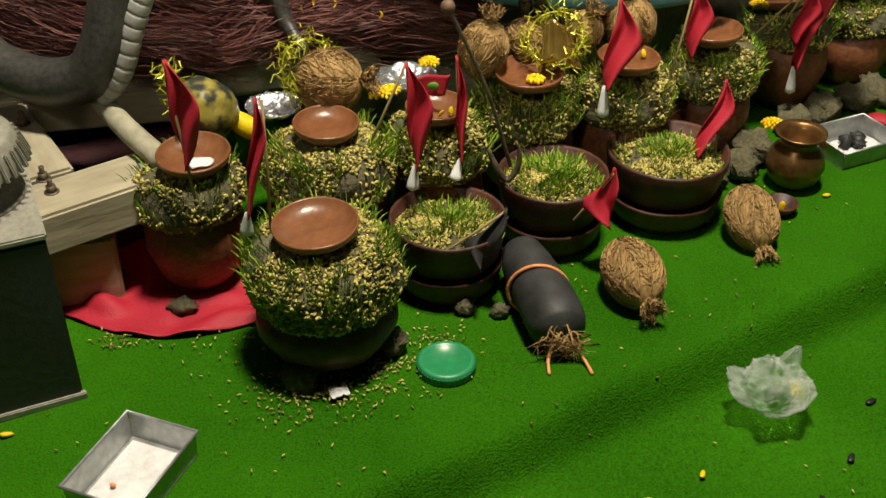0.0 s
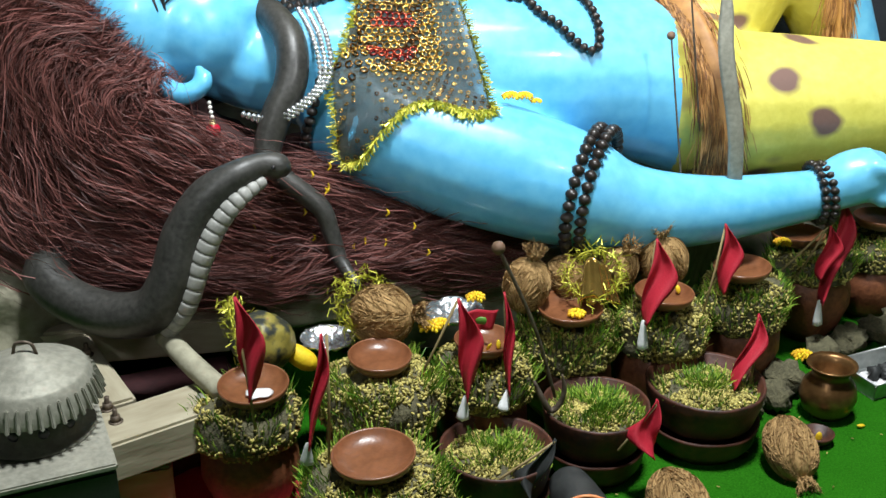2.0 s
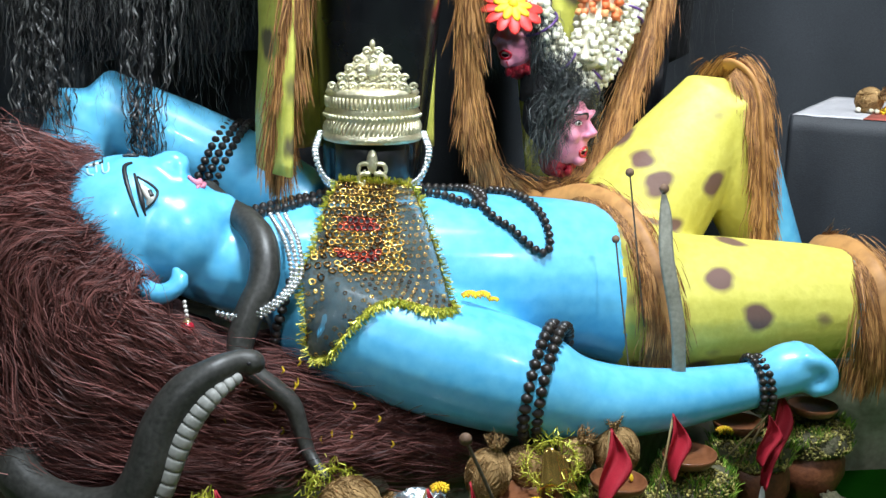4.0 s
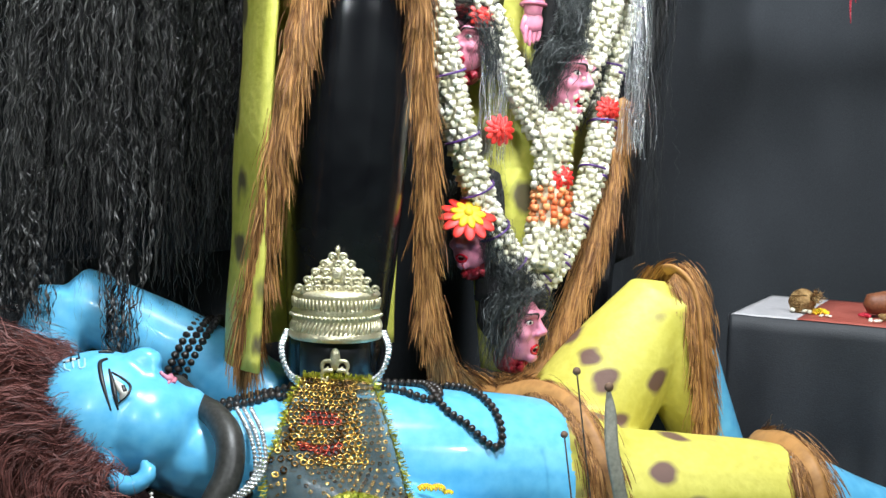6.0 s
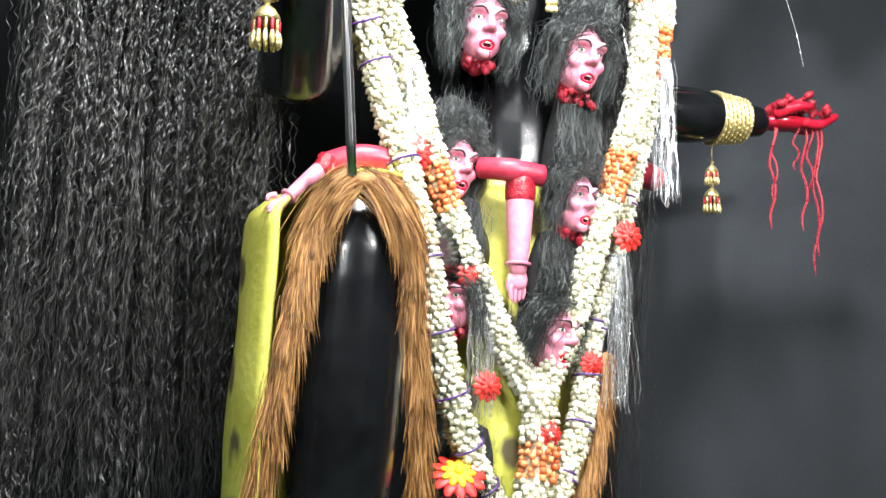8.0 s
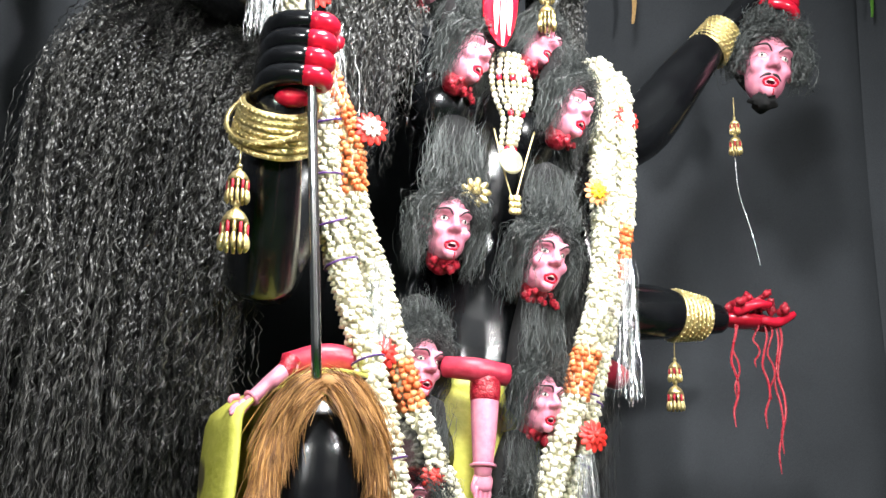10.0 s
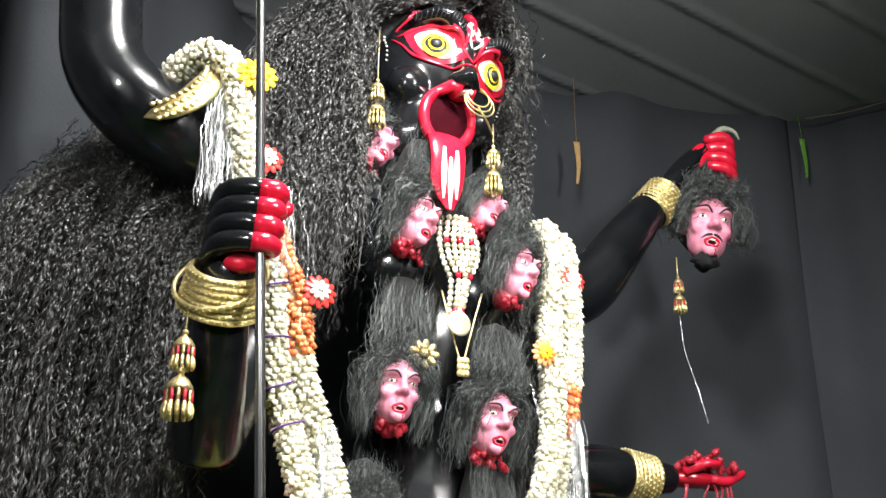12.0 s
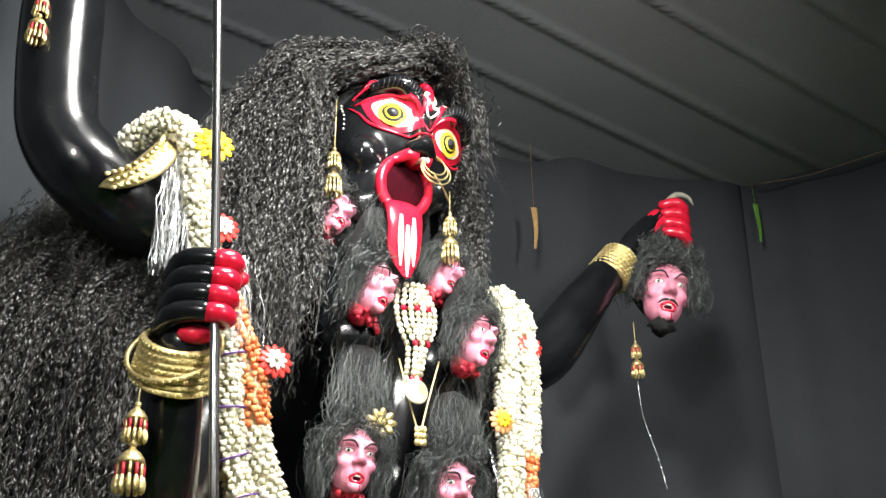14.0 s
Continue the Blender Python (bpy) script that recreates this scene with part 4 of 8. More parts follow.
def black_hair():
    out = Geo()

    def sheet(u, v):
        a = spline([(0.06, 3.42, 4.45), (-0.08, 3.40, 3.9), (-0.38, 3.30, 3.3), (-0.45, 3.10, 2.4), (-0.48, 3.02, 1.25)], 30)
        b = spline([(0.0, 3.45, 4.40), (-0.30, 3.40, 3.85), (-0.92, 3.12, 3.40), (-1.05, 3.02, 2.5), (-1.12, 2.98, 1.2)], 30)
        i = min(29, int(v * 29))
        p = a[i] + (b[i] - a[i]) * u
        return p[0], p[1] + 0.05 + 0.02 * noise.noise(V((u * 9, v * 5, 0))), p[2]
    t = thing("hair_mane", (0.0, 3.3, 1.0), "very long crimped black-grey hair falling from the standing statue", "hair")
    shift = np.array((0.0, 3.3, 1.0))
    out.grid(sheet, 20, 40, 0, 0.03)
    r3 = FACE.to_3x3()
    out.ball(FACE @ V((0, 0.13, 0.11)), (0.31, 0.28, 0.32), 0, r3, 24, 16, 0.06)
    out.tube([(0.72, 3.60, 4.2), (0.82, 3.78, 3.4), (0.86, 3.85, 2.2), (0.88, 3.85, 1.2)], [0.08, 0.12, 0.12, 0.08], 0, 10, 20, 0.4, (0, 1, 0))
    crown = FACE @ V((0, -0.02, 0.47))
    cx, cy, cz = crown

    def roots(dx, dy, dz):
        return (cx + dx, cy + dy, cz + dz)
    sets = [
        # from the parting over the near temple, down in front of the shoulder
        ([(roots(-0.04, -0.13, -0.05), roots(-0.08, 0.0, -0.02)), ((0.11, 3.06, 4.31), (0.06, 3.18, 4.36)), ((0.10, 2.97, 4.05), (-0.12, 3.10, 4.05)), ((0.10, 2.96, 3.72), (-0.16, 3.04, 3.70)), ((0.07, 2.94, 3.35), (-0.20, 2.99, 3.30)), ((0.06, 2.94, 2.95), (-0.18, 2.98, 2.75))], 90, 150, 0.030),
        # the back fall, over and behind the raised arm, to the ground
        ([(roots(-0.05, -0.02, 0.0), roots(-0.05, 0.15, 0.0)), ((0.03, 3.16, 4.40), (-0.02, 3.36, 4.40)), ((-0.16, 3.12, 4.0), (-0.36, 3.38, 3.95)), ((-0.26, 3.10, 3.6), (-0.72, 3.15, 3.62)), ((-0.40, 3.04, 3.0), (-0.98, 2.98, 3.1)), ((-0.42, 2.98, 2.2), (-1.06, 2.90, 2.2)), ((-0.44, 2.95, 1.05), (-1.16, 2.88, 1.05))], 230, 250, 0.040),
        ([((-0.20, 3.05, 3.35), (-0.80, 2.98, 3.52)), ((-0.40, 2.96, 3.0), (-0.98, 2.90, 3.2)), ((-0.46, 2.93, 2.2), (-1.08, 2.86, 2.4)), ((-0.42, 2.92, 1.05), (-1.16, 2.84, 1.05))], 150, 190, 0.036),
        # thin locks over the lying statue's raised arm
        ([((-0.86, 2.88, 1.6), (-0.72, 2.88, 1.6)), ((-0.84, 2.85, 1.3), (-0.74, 2.85, 1.3)), ((-0.81, 2.80, 1.05), (-0.76, 2.80, 1.05)), ((-0.80, 2.79, 0.90), (-0.77, 2.79, 0.90))], 8, 50, 0.008),
        ([((-1.12, 2.86, 1.5), (-0.95, 2.88, 1.5)), ((-1.10, 2.85, 1.25), (-0.98, 2.85, 1.2)), ((-1.08, 2.82, 1.0), (-1.0, 2.82, 1.0))], 10, 45, 0.014),
        # far side
        ([(roots(0.06, -0.14, -0.06), roots(0.10, 0.1, -0.02)), ((0.64, 3.27, 4.36), (0.64, 3.45, 4.42)), ((0.735, 3.40, 4.05), (0.79, 3.54, 4.1)), ((0.725, 3.44, 3.70), (0.80, 3.58, 3.7)), ((0.72, 3.46, 3.40), (0.86, 3.66, 3.3)), ((0.80, 3.62, 2.6), (1.0, 3.78, 2.6)), ((0.84, 3.66, 1.15), (1.02, 3.80, 1.05))], 95, 250, 0.030),
        # crown
        ([(roots(-0.04, -0.13, -0.05), roots(0.06, -0.13, -0.05)), (roots(-0.09, -0.02, 0.055), roots(0.10, -0.02, 0.05)), (roots(-0.24, 0.10, -0.10), roots(0.26, 0.10, -0.1)), (roots(-0.34, 0.18, -0.35), roots(0.38, 0.2, -0.4))], 80, 66, 0.024),
    ]
    for ctl, locks, steps, spread in sets:
        paths = tresses(ctl, int(locks * 1.9), 4, steps, spread * 1.2, 0.0060, 0.060, 0.0078, 0.40, 0.012) - shift
        tagged(part("hair_fall", Geo().ribbons(paths, np.random.uniform(0.0014, 0.0058, len(paths)), twist=0.75), "hair", t), kind="stuff")
    out.v = [(x, y - 3.3, z - 1.0) for x, y, z in out.v]
    part("under_layer", out, "hair_base", t, "dense black hair underneath, darkened as shade between strands")


black_hair()


def skirt():
    """Tiger skin over the stepping leg and the flap between the legs."""
    t = thing("skirt", (0.1, 3.0, 1.0), "yellow spotted painted tiger-skin skirt with a knee drape", "skirt")
    o = V((0.1, 3.0, 1.0))

    def side(u, v):      # wraps the outer side of the knee and falls to the ground
        z = 2.22 - 1.24 * v
        a = radians(-42 - 170 * u)
        r = 0.292 + 0.03 * v * (1 - 0.3 * u) + 0.01 * noise.noise(V((u * 5, v * 5, 3)))
        cx = -0.15 - 0.02 * v
        if v < 0.12:
            r *= math.sin((v / 0.12) * math.pi / 2) * 0.85 + 0.15
        return V((cx + r * math.sin(a), 2.75 - r * math.cos(a) * 1.05, z)) - o
    part("side_drape", Geo().grid(side, 24, 40, 0, 0.012), "tiger_skirt", t)

    def knee(u, v):
        p = spline([(-0.165, 2.62, 2.19), (-0.15, 2.70, 2.25), (-0.11, 2.80, 2.27), (-0.05, 2.90, 2.27)], 20)[min(19, int(v * 19))]
        a = radians(-100 + 120 * u)
        r = 0.19 + 0.03 * v
        return V((p[0] + r * math.sin(a) * 0.85, p[1] + r * math.sin(a) * -0.5, p[2] - 0.20 + r * math.cos(a) * 0.9)) - o
    part("knee_drape", Geo().grid(knee, 20, 20, 0, 0.012), "tiger_skirt", t)

    def flap(u, v):
        z = 2.32 - 1.44 * v
        left = 0.20 + 0.09 * v ** 2
        right = 0.72 - 0.27 * v ** 1.5
        x = left + (right - left) * u
        return V((x, 3.22 + 0.10 * u - 0.10 * math.sin(u * math.pi) - 0.06 * v + 0.02 * noise.noise(V((u * 4, v * 3, 5))), z)) - o
    part("front_flap", Geo().grid(flap, 24, 40, 0, 0.014), "tiger_skirt", t)


skirt()
fur_trim("fur_trim", [(-0.08, 2.56, 2.165), (-0.16, 2.545, 2.175), (-0.225, 2.54, 2.11), (-0.268, 2.525, 1.98), (-0.300, 2.515, 1.80), (-0.348, 2.52, 1.50), (-0.388, 2.54, 1.22), (-0.42, 2.57, 1.0)],
         "long brown fur edging the skirt beside the stepping leg", 0.075, 10000, 0.046, (0.1, -1, 0.1), (0.10, 0, -1))
fur_trim("fur_trim", [(-0.14, 2.545, 2.175), (-0.06, 2.56, 2.155), (0.0, 2.585, 2.05), (0.03, 2.62, 1.82), (0.055, 2.655, 1.50), (0.065, 2.685, 1.22), (0.09, 2.70, 1.05), (0.14, 2.74, 0.93)],
         "long brown fur edging the skirt on the inner side of the leg", 0.07, 8500, 0.042, (0, -1, 0.1), (0.02, 0, -1))
fur_trim("fur_trim", [(-0.235, 2.535, 2.125), (-0.185, 2.535, 2.165), (-0.12, 2.535, 2.175), (-0.055, 2.55, 2.155), (-0.02, 2.57, 2.11)],
         "long golden-brown fur fringe hanging over the knee", 0.12, 2600, 0.045, (0, -1, 0.1), (0.0, 0.02, -1.6))
fur_trim("fur_trim", [(0.72, 3.18, 1.75), (0.665, 3.14, 1.42), (0.575, 3.09, 1.15), (0.47, 3.04, 0.92), (0.36, 2.96, 0.87), (0.24, 2.87, 0.88), (0.13, 2.76, 0.93)],
         "long brown fur along the hem of the spotted skirt", 0.07, 8000, 0.052, (0, -1, 0.15), (0.05, 0, -1))


# ---------------------------------------------------------------- sprouting pots, bowls and offerings


def scatter_mound(t, prof, seeds, blades, tall, top_only=False, seed_size=(0.0030, 0.0064)):
    """Soil heap by a profile of (r, z), with swollen seeds and young shoots."""
    k = random.uniform(0, 50)

    def point(a, s):
        r, z = spline(prof, 40)[min(39, int(s * 39))]
        b = 1 + 0.10 * noise.noise(V((math.cos(a) * 2 + k, math.sin(a) * 2, z * 22))) + 0.05 * noise.noise(V((math.cos(a) * 7 + k, math.sin(a) * 7, z * 60)))
        return V((r * b * math.cos(a), r * b * math.sin(a), z + 0.008 * noise.noise(V((a * 3, s * 6, k)))))
    g = Geo()
    nu, nv = 44, 22
    vs = [point(2 * math.pi * i / nu, j / nv) for j in range(nv + 1) for i in range(nu)]
    fs = [(j * nu + i, j * nu + (i + 1) % nu, (j + 1) * nu + (i + 1) % nu, (j + 1) * nu + i) for j in range(nv) for i in range(nu)]
    g.add(vs, fs)
    tagged(part("soil", g, "soil", t, "crumbly grey-brown soil"), kind="stuff")
    places, axes = [], []
    for _ in range(seeds):
        a, s = random.uniform(0, 6.283), random.random() ** (0.75 if not top_only else 0.5)
        if noise.noise(V((math.cos(a) * 2.2 + k, math.sin(a) * 2.2, s * 4))) < -0.28:
            continue
        p = point(a, s)
        n = V((math.cos(a) * 0.7, math.sin(a) * 0.7, 0.7))
        places.append(p + n * 0.003)
        axes.append(V((random.gauss(0, 1), random.gauss(0, 1), random.gauss(0, 1))) + n * 0.3)
    tagged(part("seeds", Geo().lumps(places, axes, seed_size), "seed", t, "swollen yellow-green barley seeds"), kind="stuff")
    paths = []
    for _ in range(blades):
        a, s = random.uniform(0, 6.283), (random.random() ** 0.6 if top_only else 0.08 + 0.64 * random.betavariate(2.0, 1.5))
        if noise.noise(V((math.cos(a) * 1.6 + k + 9, math.sin(a) * 1.6, s * 3))) < -0.12:
            continue
        p = point(a, s)
        h = tall * random.uniform(0.4, 1.15)
        d = V((math.cos(a) * 0.35 + random.gauss(0, 0.2), math.sin(a) * 0.35 + random.gauss(0, 0.2), 1.0))
        paths.append([p + d * h * w + V((random.gauss(0, 0.1), random.gauss(0, 0.1), -0.12)) * h * w * w for w in (0, 0.35, 0.7, 1.0)])
    tagged(part("sprouts", Geo().ribbons(np.array([[tuple(q) for q in p] for p in paths]), 0.0024), "sprout", t, "fresh green barley shoots"), kind="stuff")


def clay_plate(at, r, label, tilt=(0, 0), bits=()):
    at = (at[0], at[1], at[2] + 0.006)
    t = thing("clay_plate", at, label, "plate", "clay plates on the pots")
    m = Euler((radians(tilt[0]), radians(tilt[1]), 0)).to_matrix()
    prof = [(0.0, 0.004), (r * 0.55, 0.004), (r * 0.85, 0.009), (r * 0.97, 0.020), (r, 0.023), (r * 1.03, 0.020), (r * 0.98, 0.008), (r * 0.8, -0.004), (r * 0.5, -0.008), (0, -0.008)]
    part("dish", Geo().lathe(prof, 0, 40, m=m, wob=0.015), "clay_plate", t)
    for kind, dx, dy in bits:
        if kind == "flower":
            g = Geo()
            for i in range(26):
                a, q = i * 2.4, 0.004 + 0.0028 * i ** 0.5
                g.ball((dx + q * math.cos(a), dy + q * math.sin(a), 0.017 - 0.0007 * i ** 0.7), (0.0055, 0.004, 0.005), 0, Euler((0, 0.6, a)).to_matrix(), 6, 4)
            part("flower", g, "marigold", t, "yellow marigold head")
        elif kind == "wax":
            part("wax", Geo().ball((dx, dy, 0.008), (r * 0.42, r * 0.28, 0.003), 0, None, 14, 6, 0.5), "powder", t, "white spilt wax")
        else:
            part("petal", Geo().ball((dx, dy, 0.016), (0.006, 0.003, 0.010), 0, Euler((0.4, 0.2, dx * 90)).to_matrix(), 8, 5), "marigold", t, "orange petal")
    return t


def sprout_pot(x, y, r, top, label, lip=0.62, seeds=1300, blades=420, mat="clay", lean=0.0):
    """Round clay pot; a heap of soil with seeds swells over its mouth."""
    t = thing("sprout_pot", (x, y, 0), label, "pot", "sprouting clay pots")
    b = r * 1.02
    zc = top * lip
    prof = [(0, 0), (b * 0.5, 0.002), (b * 0.8, zc * 0.22), (b, zc * 0.58), (b * 0.98, zc * 0.82), (b * 0.82, zc), (b * 0.74, zc + 0.012), (b * 0.70, zc + 0.006), (b * 0.68, zc - 0.02), (0, zc - 0.02)]
    part("body", Geo().lathe(prof, 0, 40, wob=0.02), mat, t)
    s = [(r * 0.80, zc - 0.012), (r * 1.02, zc + 0.008), (r * 1.08, zc + (top - zc) * 0.35), (r * 1.0, zc + (top - zc) * 0.75), (r * 0.78, top - 0.006), (r * 0.4, top), (0.001, top)]
    scatter_mound(t, s, seeds, blades, 0.035)
    return t


def sprout_bowl(x, y, r, rim, label, seeds=1300, blades=500):
    t = thing("sprout_bowl", (x, y, 0), label, "bowl", "wide clay bowls with barley")
    under = [(0, 0), (r * 0.75, 0.0), (r * 0.92, rim * 0.18), (r * 0.98, rim * 0.40), (r * 0.99, rim * 0.44), (r * 0.95, rim * 0.44), (r * 0.7, rim * 0.2), (0, rim * 0.2)]
    part("lower_bowl", Geo().lathe(under, 0, 40, wob=0.02), "clay_dark", t, "dark upturned bowl below")
    prof = [(0, rim * 0.24), (r * 0.62, rim * 0.30), (r * 0.90, rim * 0.50), (r * 0.99, rim * 0.78), (r * 1.03, rim * 0.98), (r * 1.02, rim * 1.02), (r * 0.97, rim * 1.0), (r * 0.92, rim * 0.8), (0, rim * 0.7)]
    part("body", Geo().lathe(prof, 0, 48, wob=0.03), "clay_dark", t)
    s = [(r * 0.93, rim * 0.80), (r * 0.85, rim * 0.84), (r * 0.6, rim * 0.90), (r * 0.3, rim * 0.93), (0.001, rim * 0.94)]
    scatter_mound(t, s, int(seeds * 1.3), int(blades * 1.4), 0.026, True)
    return t


sprout_pot(-0.487, 1.825, 0.098, 0.265, "red-brown clay pot with grey soil and sparse barley shoots", 0.66, 1300, 420)
sprout_pot(-0.212, 1.61, 0.128, 0.252, "round dark clay pot overgrown with barley seeds and shoots", 0.50, 4200, 1500, "clay_dark")
sprout_pot(-0.225, 1.90, 0.115, 0.285, "clay pot overgrown with barley, behind the front pots", 0.6, 3000, 1300)
sprout_pot(-0.012, 2.00, 0.095, 0.275, "clay pot with sprouting barley between two bowls", 0.6, 2300, 900)
sprout_pot(0.185, 2.19, 0.105, 0.262, "clay pot overgrown with barley beside a bowl", 0.6, 2700, 1000)
sprout_pot(0.405, 2.24, 0.10, 0.27, "clay pot overgrown with barley below the blue arm", 0.6, 2500, 1000)
sprout_pot(0.625, 2.37, 0.10, 0.27, "clay pot overgrown with barley near the brass pot", 0.6, 2400, 1000)
sprout_pot(0.865, 2.60, 0.105, 0.25, "brown clay pot with bare belly and barley on top", 0.74, 1700, 700)
sprout_pot(1.075, 2.74, 0.11, 0.24, "clay pot with barley beside the statue's fist", 0.66, 2000, 800)
sprout_bowl(0.01, 1.815, 0.113, 0.155, "wide dark clay bowl of pale barley and soil", 2200, 800)
sprout_bowl(0.228, 1.975, 0.113, 0.158, "wide dark clay bowl of dense green barley shoots", 1600, 1700)
sprout_bowl(0.482, 2.075, 0.128, 0.158, "wide dark clay bowl of yellow barley seeds", 3000, 800)

clay_plate((-0.466, 1.81, 0.278), 0.068, "small brown clay plate with white wax on a pot", (4, 0), (("wax", 0.012, -0.018),))
clay_plate((-0.218, 1.59, 0.266), 0.074, "round brown clay plate on the front pot", (3, -2))
clay_plate((-0.225, 1.895, 0.295), 0.063, "round brown clay plate on a sprouting pot", (2, 2))
clay_plate((-0.014, 1.975, 0.290), 0.060, "brown clay plate with orange petals", (2, 0), (("petal", 0.01, -0.03), ("petal", 0.03, -0.02)))
clay_plate((0.182, 2.135, 0.287), 0.072, "brown clay plate with a yellow marigold", (3, 0), (("flower", 0.012, -0.022),))
clay_plate((0.398, 2.195, 0.292), 0.066, "brown clay plate with orange petals at its edge", (0, 3), (("petal", -0.015, 0.01), ("petal", 0.035, 0.02)))
clay_plate((0.605, 2.325, 0.297), 0.066, "brown clay plate with a few pale petals", (0, -2), (("petal", -0.03, -0.02),))
clay_plate((0.822, 2.61, 0.262), 0.068, "brown clay plate on the bare-bellied pot", (-2, 0))
clay_plate((1.065, 2.70, 0.272), 0.068, "brown clay plate beside the statue's fist", (-2, 0))


def coconut(at, r, long, label, turn=(0, 90, 0), crown=False):
    """Husked coconut: oval body under coarse fibres, a tuft at the tip."""
    t = thing("coconut", at, label, "coconut", "offered coconuts")
    m = Euler([radians(a) for a in turn]).to_matrix()
    body = Geo().ball((0, 0, 0), (r, r, long), 0, m, 24, 16, 0.06)
    part("husk", body, "coir", t)
    paths = []
    for _ in range(620):
        a = random.uniform(0, 6.283)
        z0, z1 = sorted((random.uniform(-0.98, 0.95), random.uniform(-0.98, 1.0)))
        pts = []
        for w in np.linspace(0, 1, 9):
            z = z0 + (z1 - z0) * w
            q = math.sqrt(max(0.0, 1 - z * z))
            b = a + 0.25 * math.sin(w * 3 + a * 5)
            lift = 1.02 + random.uniform(0, 0.05)
            pts.append(m @ V((r * q * lift * math.cos(b), r * q * lift * math.sin(b), long * z * 1.02)))
        paths.append([tuple(p) for p in pts])
    for _ in range(60):
        a = random.uniform(0, 6.283)
        d = V((math.cos(a) * 0.5, math.sin(a) * 0.5, 1))
        pts = [m @ (V((0, 0, long * 0.95)) + V((math.cos(a), math.sin(a), 0)) * r * 0.12 + d * 0.045 * random.uniform(0.6, 1) * w + V((random.gauss(0, 0.004), random.gauss(0, 0.004), 0))) for w in np.linspace(0, 1, 9)]
        paths.append([tuple(p) for p in pts])
    tagged(part("fibres", Geo().ribbons(np.array(paths), 0.0024), "coir", t, "coarse brown husk fibres"), kind="stuff")
    return t


coconut((0.372, 1.765, 0.058), 0.057, 0.082, "brown husked coconut lying on the turf carpet", (98, 0, 14))
coconut((0.650, 1.965, 0.055), 0.053, 0.076, "brown husked coconut leaning at a bowl", (115, 0, 12))
coconut((-0.228, 2.02, 0.345), 0.064, 0.070, "husked coconut standing behind the pots with gold tinsel", (80, 0, 75))
coconut((0.085, 2.16, 0.350), 0.050, 0.066, "light brown husked coconut with a long tuft", (5, 10, 0))
coconut((0.180, 2.235, 0.335), 0.048, 0.052, "husked coconut lying between the pots", (80, 0, 40))
coconut((0.300, 2.255, 0.350), 0.044, 0.050, "husked coconut behind the tinsel cloth", (20, 20, 0))
coconut((0.410, 2.295, 0.350), 0.056, 0.066, "upright husked coconut below the blue arm", (10, -10, 0))


def tinsel_ring(at, r, label, tilt, n=420, mat="fringe", ln=0.022):
    t = thing("tinsel_garland", at, label, "tinsel")
    m = Euler([radians(a) for a in tilt]).to_matrix()
    ring = [m @ V((r * math.cos(a), r * math.sin(a), 0)) for a in np.linspace(0, 2 * math.pi, 30)]
    part("cord", Geo().tube(ring, 0.002, 0, 6), mat, t)
    paths = []
    for _ in range(n):
        a = random.uniform(0, 6.283)
        p = m @ V((r * math.cos(a), r * math.sin(a), 0)) + V((random.gauss(0, 0.01), random.gauss(0, 0.01), random.gauss(0, 0.01)))
        d = V((random.gauss(0, 1), random.gauss(0, 1), random.gauss(0, 1))).normalized() * ln * random.uniform(0.6, 1.1)
        paths.append([tuple(p), tuple(p + d * 0.5), tuple(p + d)])
    tagged(part("tinsel", Geo().ribbons(np.array(paths), 0.002, 0, False), mat, t), kind="stuff")


tinsel_ring((-0.265, 2.02, 0.375), 0.055, "gold-green tinsel wound on a coconut", (60, 40, 0))
tinsel_ring((-0.505, 1.93, 0.345), 0.062, "gold-green tinsel wound on a wrapped offering", (10, 70, 20), 480)
tinsel_ring((0.235, 2.17, 0.372), 0.058, "bright yellow-green tinsel round a gold cloth", (40, -20, 0), 420, "fringe", 0.022)

g = Geo().ball((0, 0, 0), (0.066, 0.062, 0.060), 0, Euler((0.5, 0.5, 0)).to_matrix(), 28, 18, 0.12)
solid("wrapped_offering", g, "brocade", "round offering wrapped in grey-green and gold brocade", "offering", at=(-0.468, 1.94, 0.325))
g = Geo().tube([(-0.025, 0, 0.022), (-0.01, 0, 0.0), (0.018, 0, -0.022), (0.03, 0, -0.035)], [0.010, 0.021, 0.021, 0.010], 0, 14, 14)
solid("mango", g, "marigold", "ripe yellow mango leaning at the pots", "fruit", at=(-0.397, 1.965, 0.285))


def foil_plate(at, r, label):
    def fn(u, v):
        a = u * 2 * math.pi
        q = r * v * (1 + 0.04 * math.sin(a * 20) * (v > 0.8))
        return q * math.cos(a), q * math.sin(a), 0.018 * v ** 4 + 0.006 * noise.noise(V((math.cos(a) * v * 4, math.sin(a) * v * 4, at[0] * 20)))
    solid("foil_plate", Geo().grid(fn, 48, 10, 0, 0.0008), "foil", label, "plate", at=at)


foil_plate((-0.345, 2.03, 0.270), 0.058, "crumpled silver foil plate among the offerings")
foil_plate((-0.075, 2.10, 0.30), 0.065, "shiny silver foil plate under yellow flowers")
g = Geo().grid(lambda u, v: (0.092 * (u - 0.5) * (0.55 + 0.45 * v) + 0.01 * v, -0.035 * v + 0.004 * math.sin(u * 9), 0.080 * (0.5 - v) + 0.010 * math.sin(u * 5)), 12, 10, 0, 0.0012)
solid("sequin_cloth", g, "sequin", "small gold sequined cloth with tinsel edge", "cloth", at=(0.235, 2.15, 0.372))


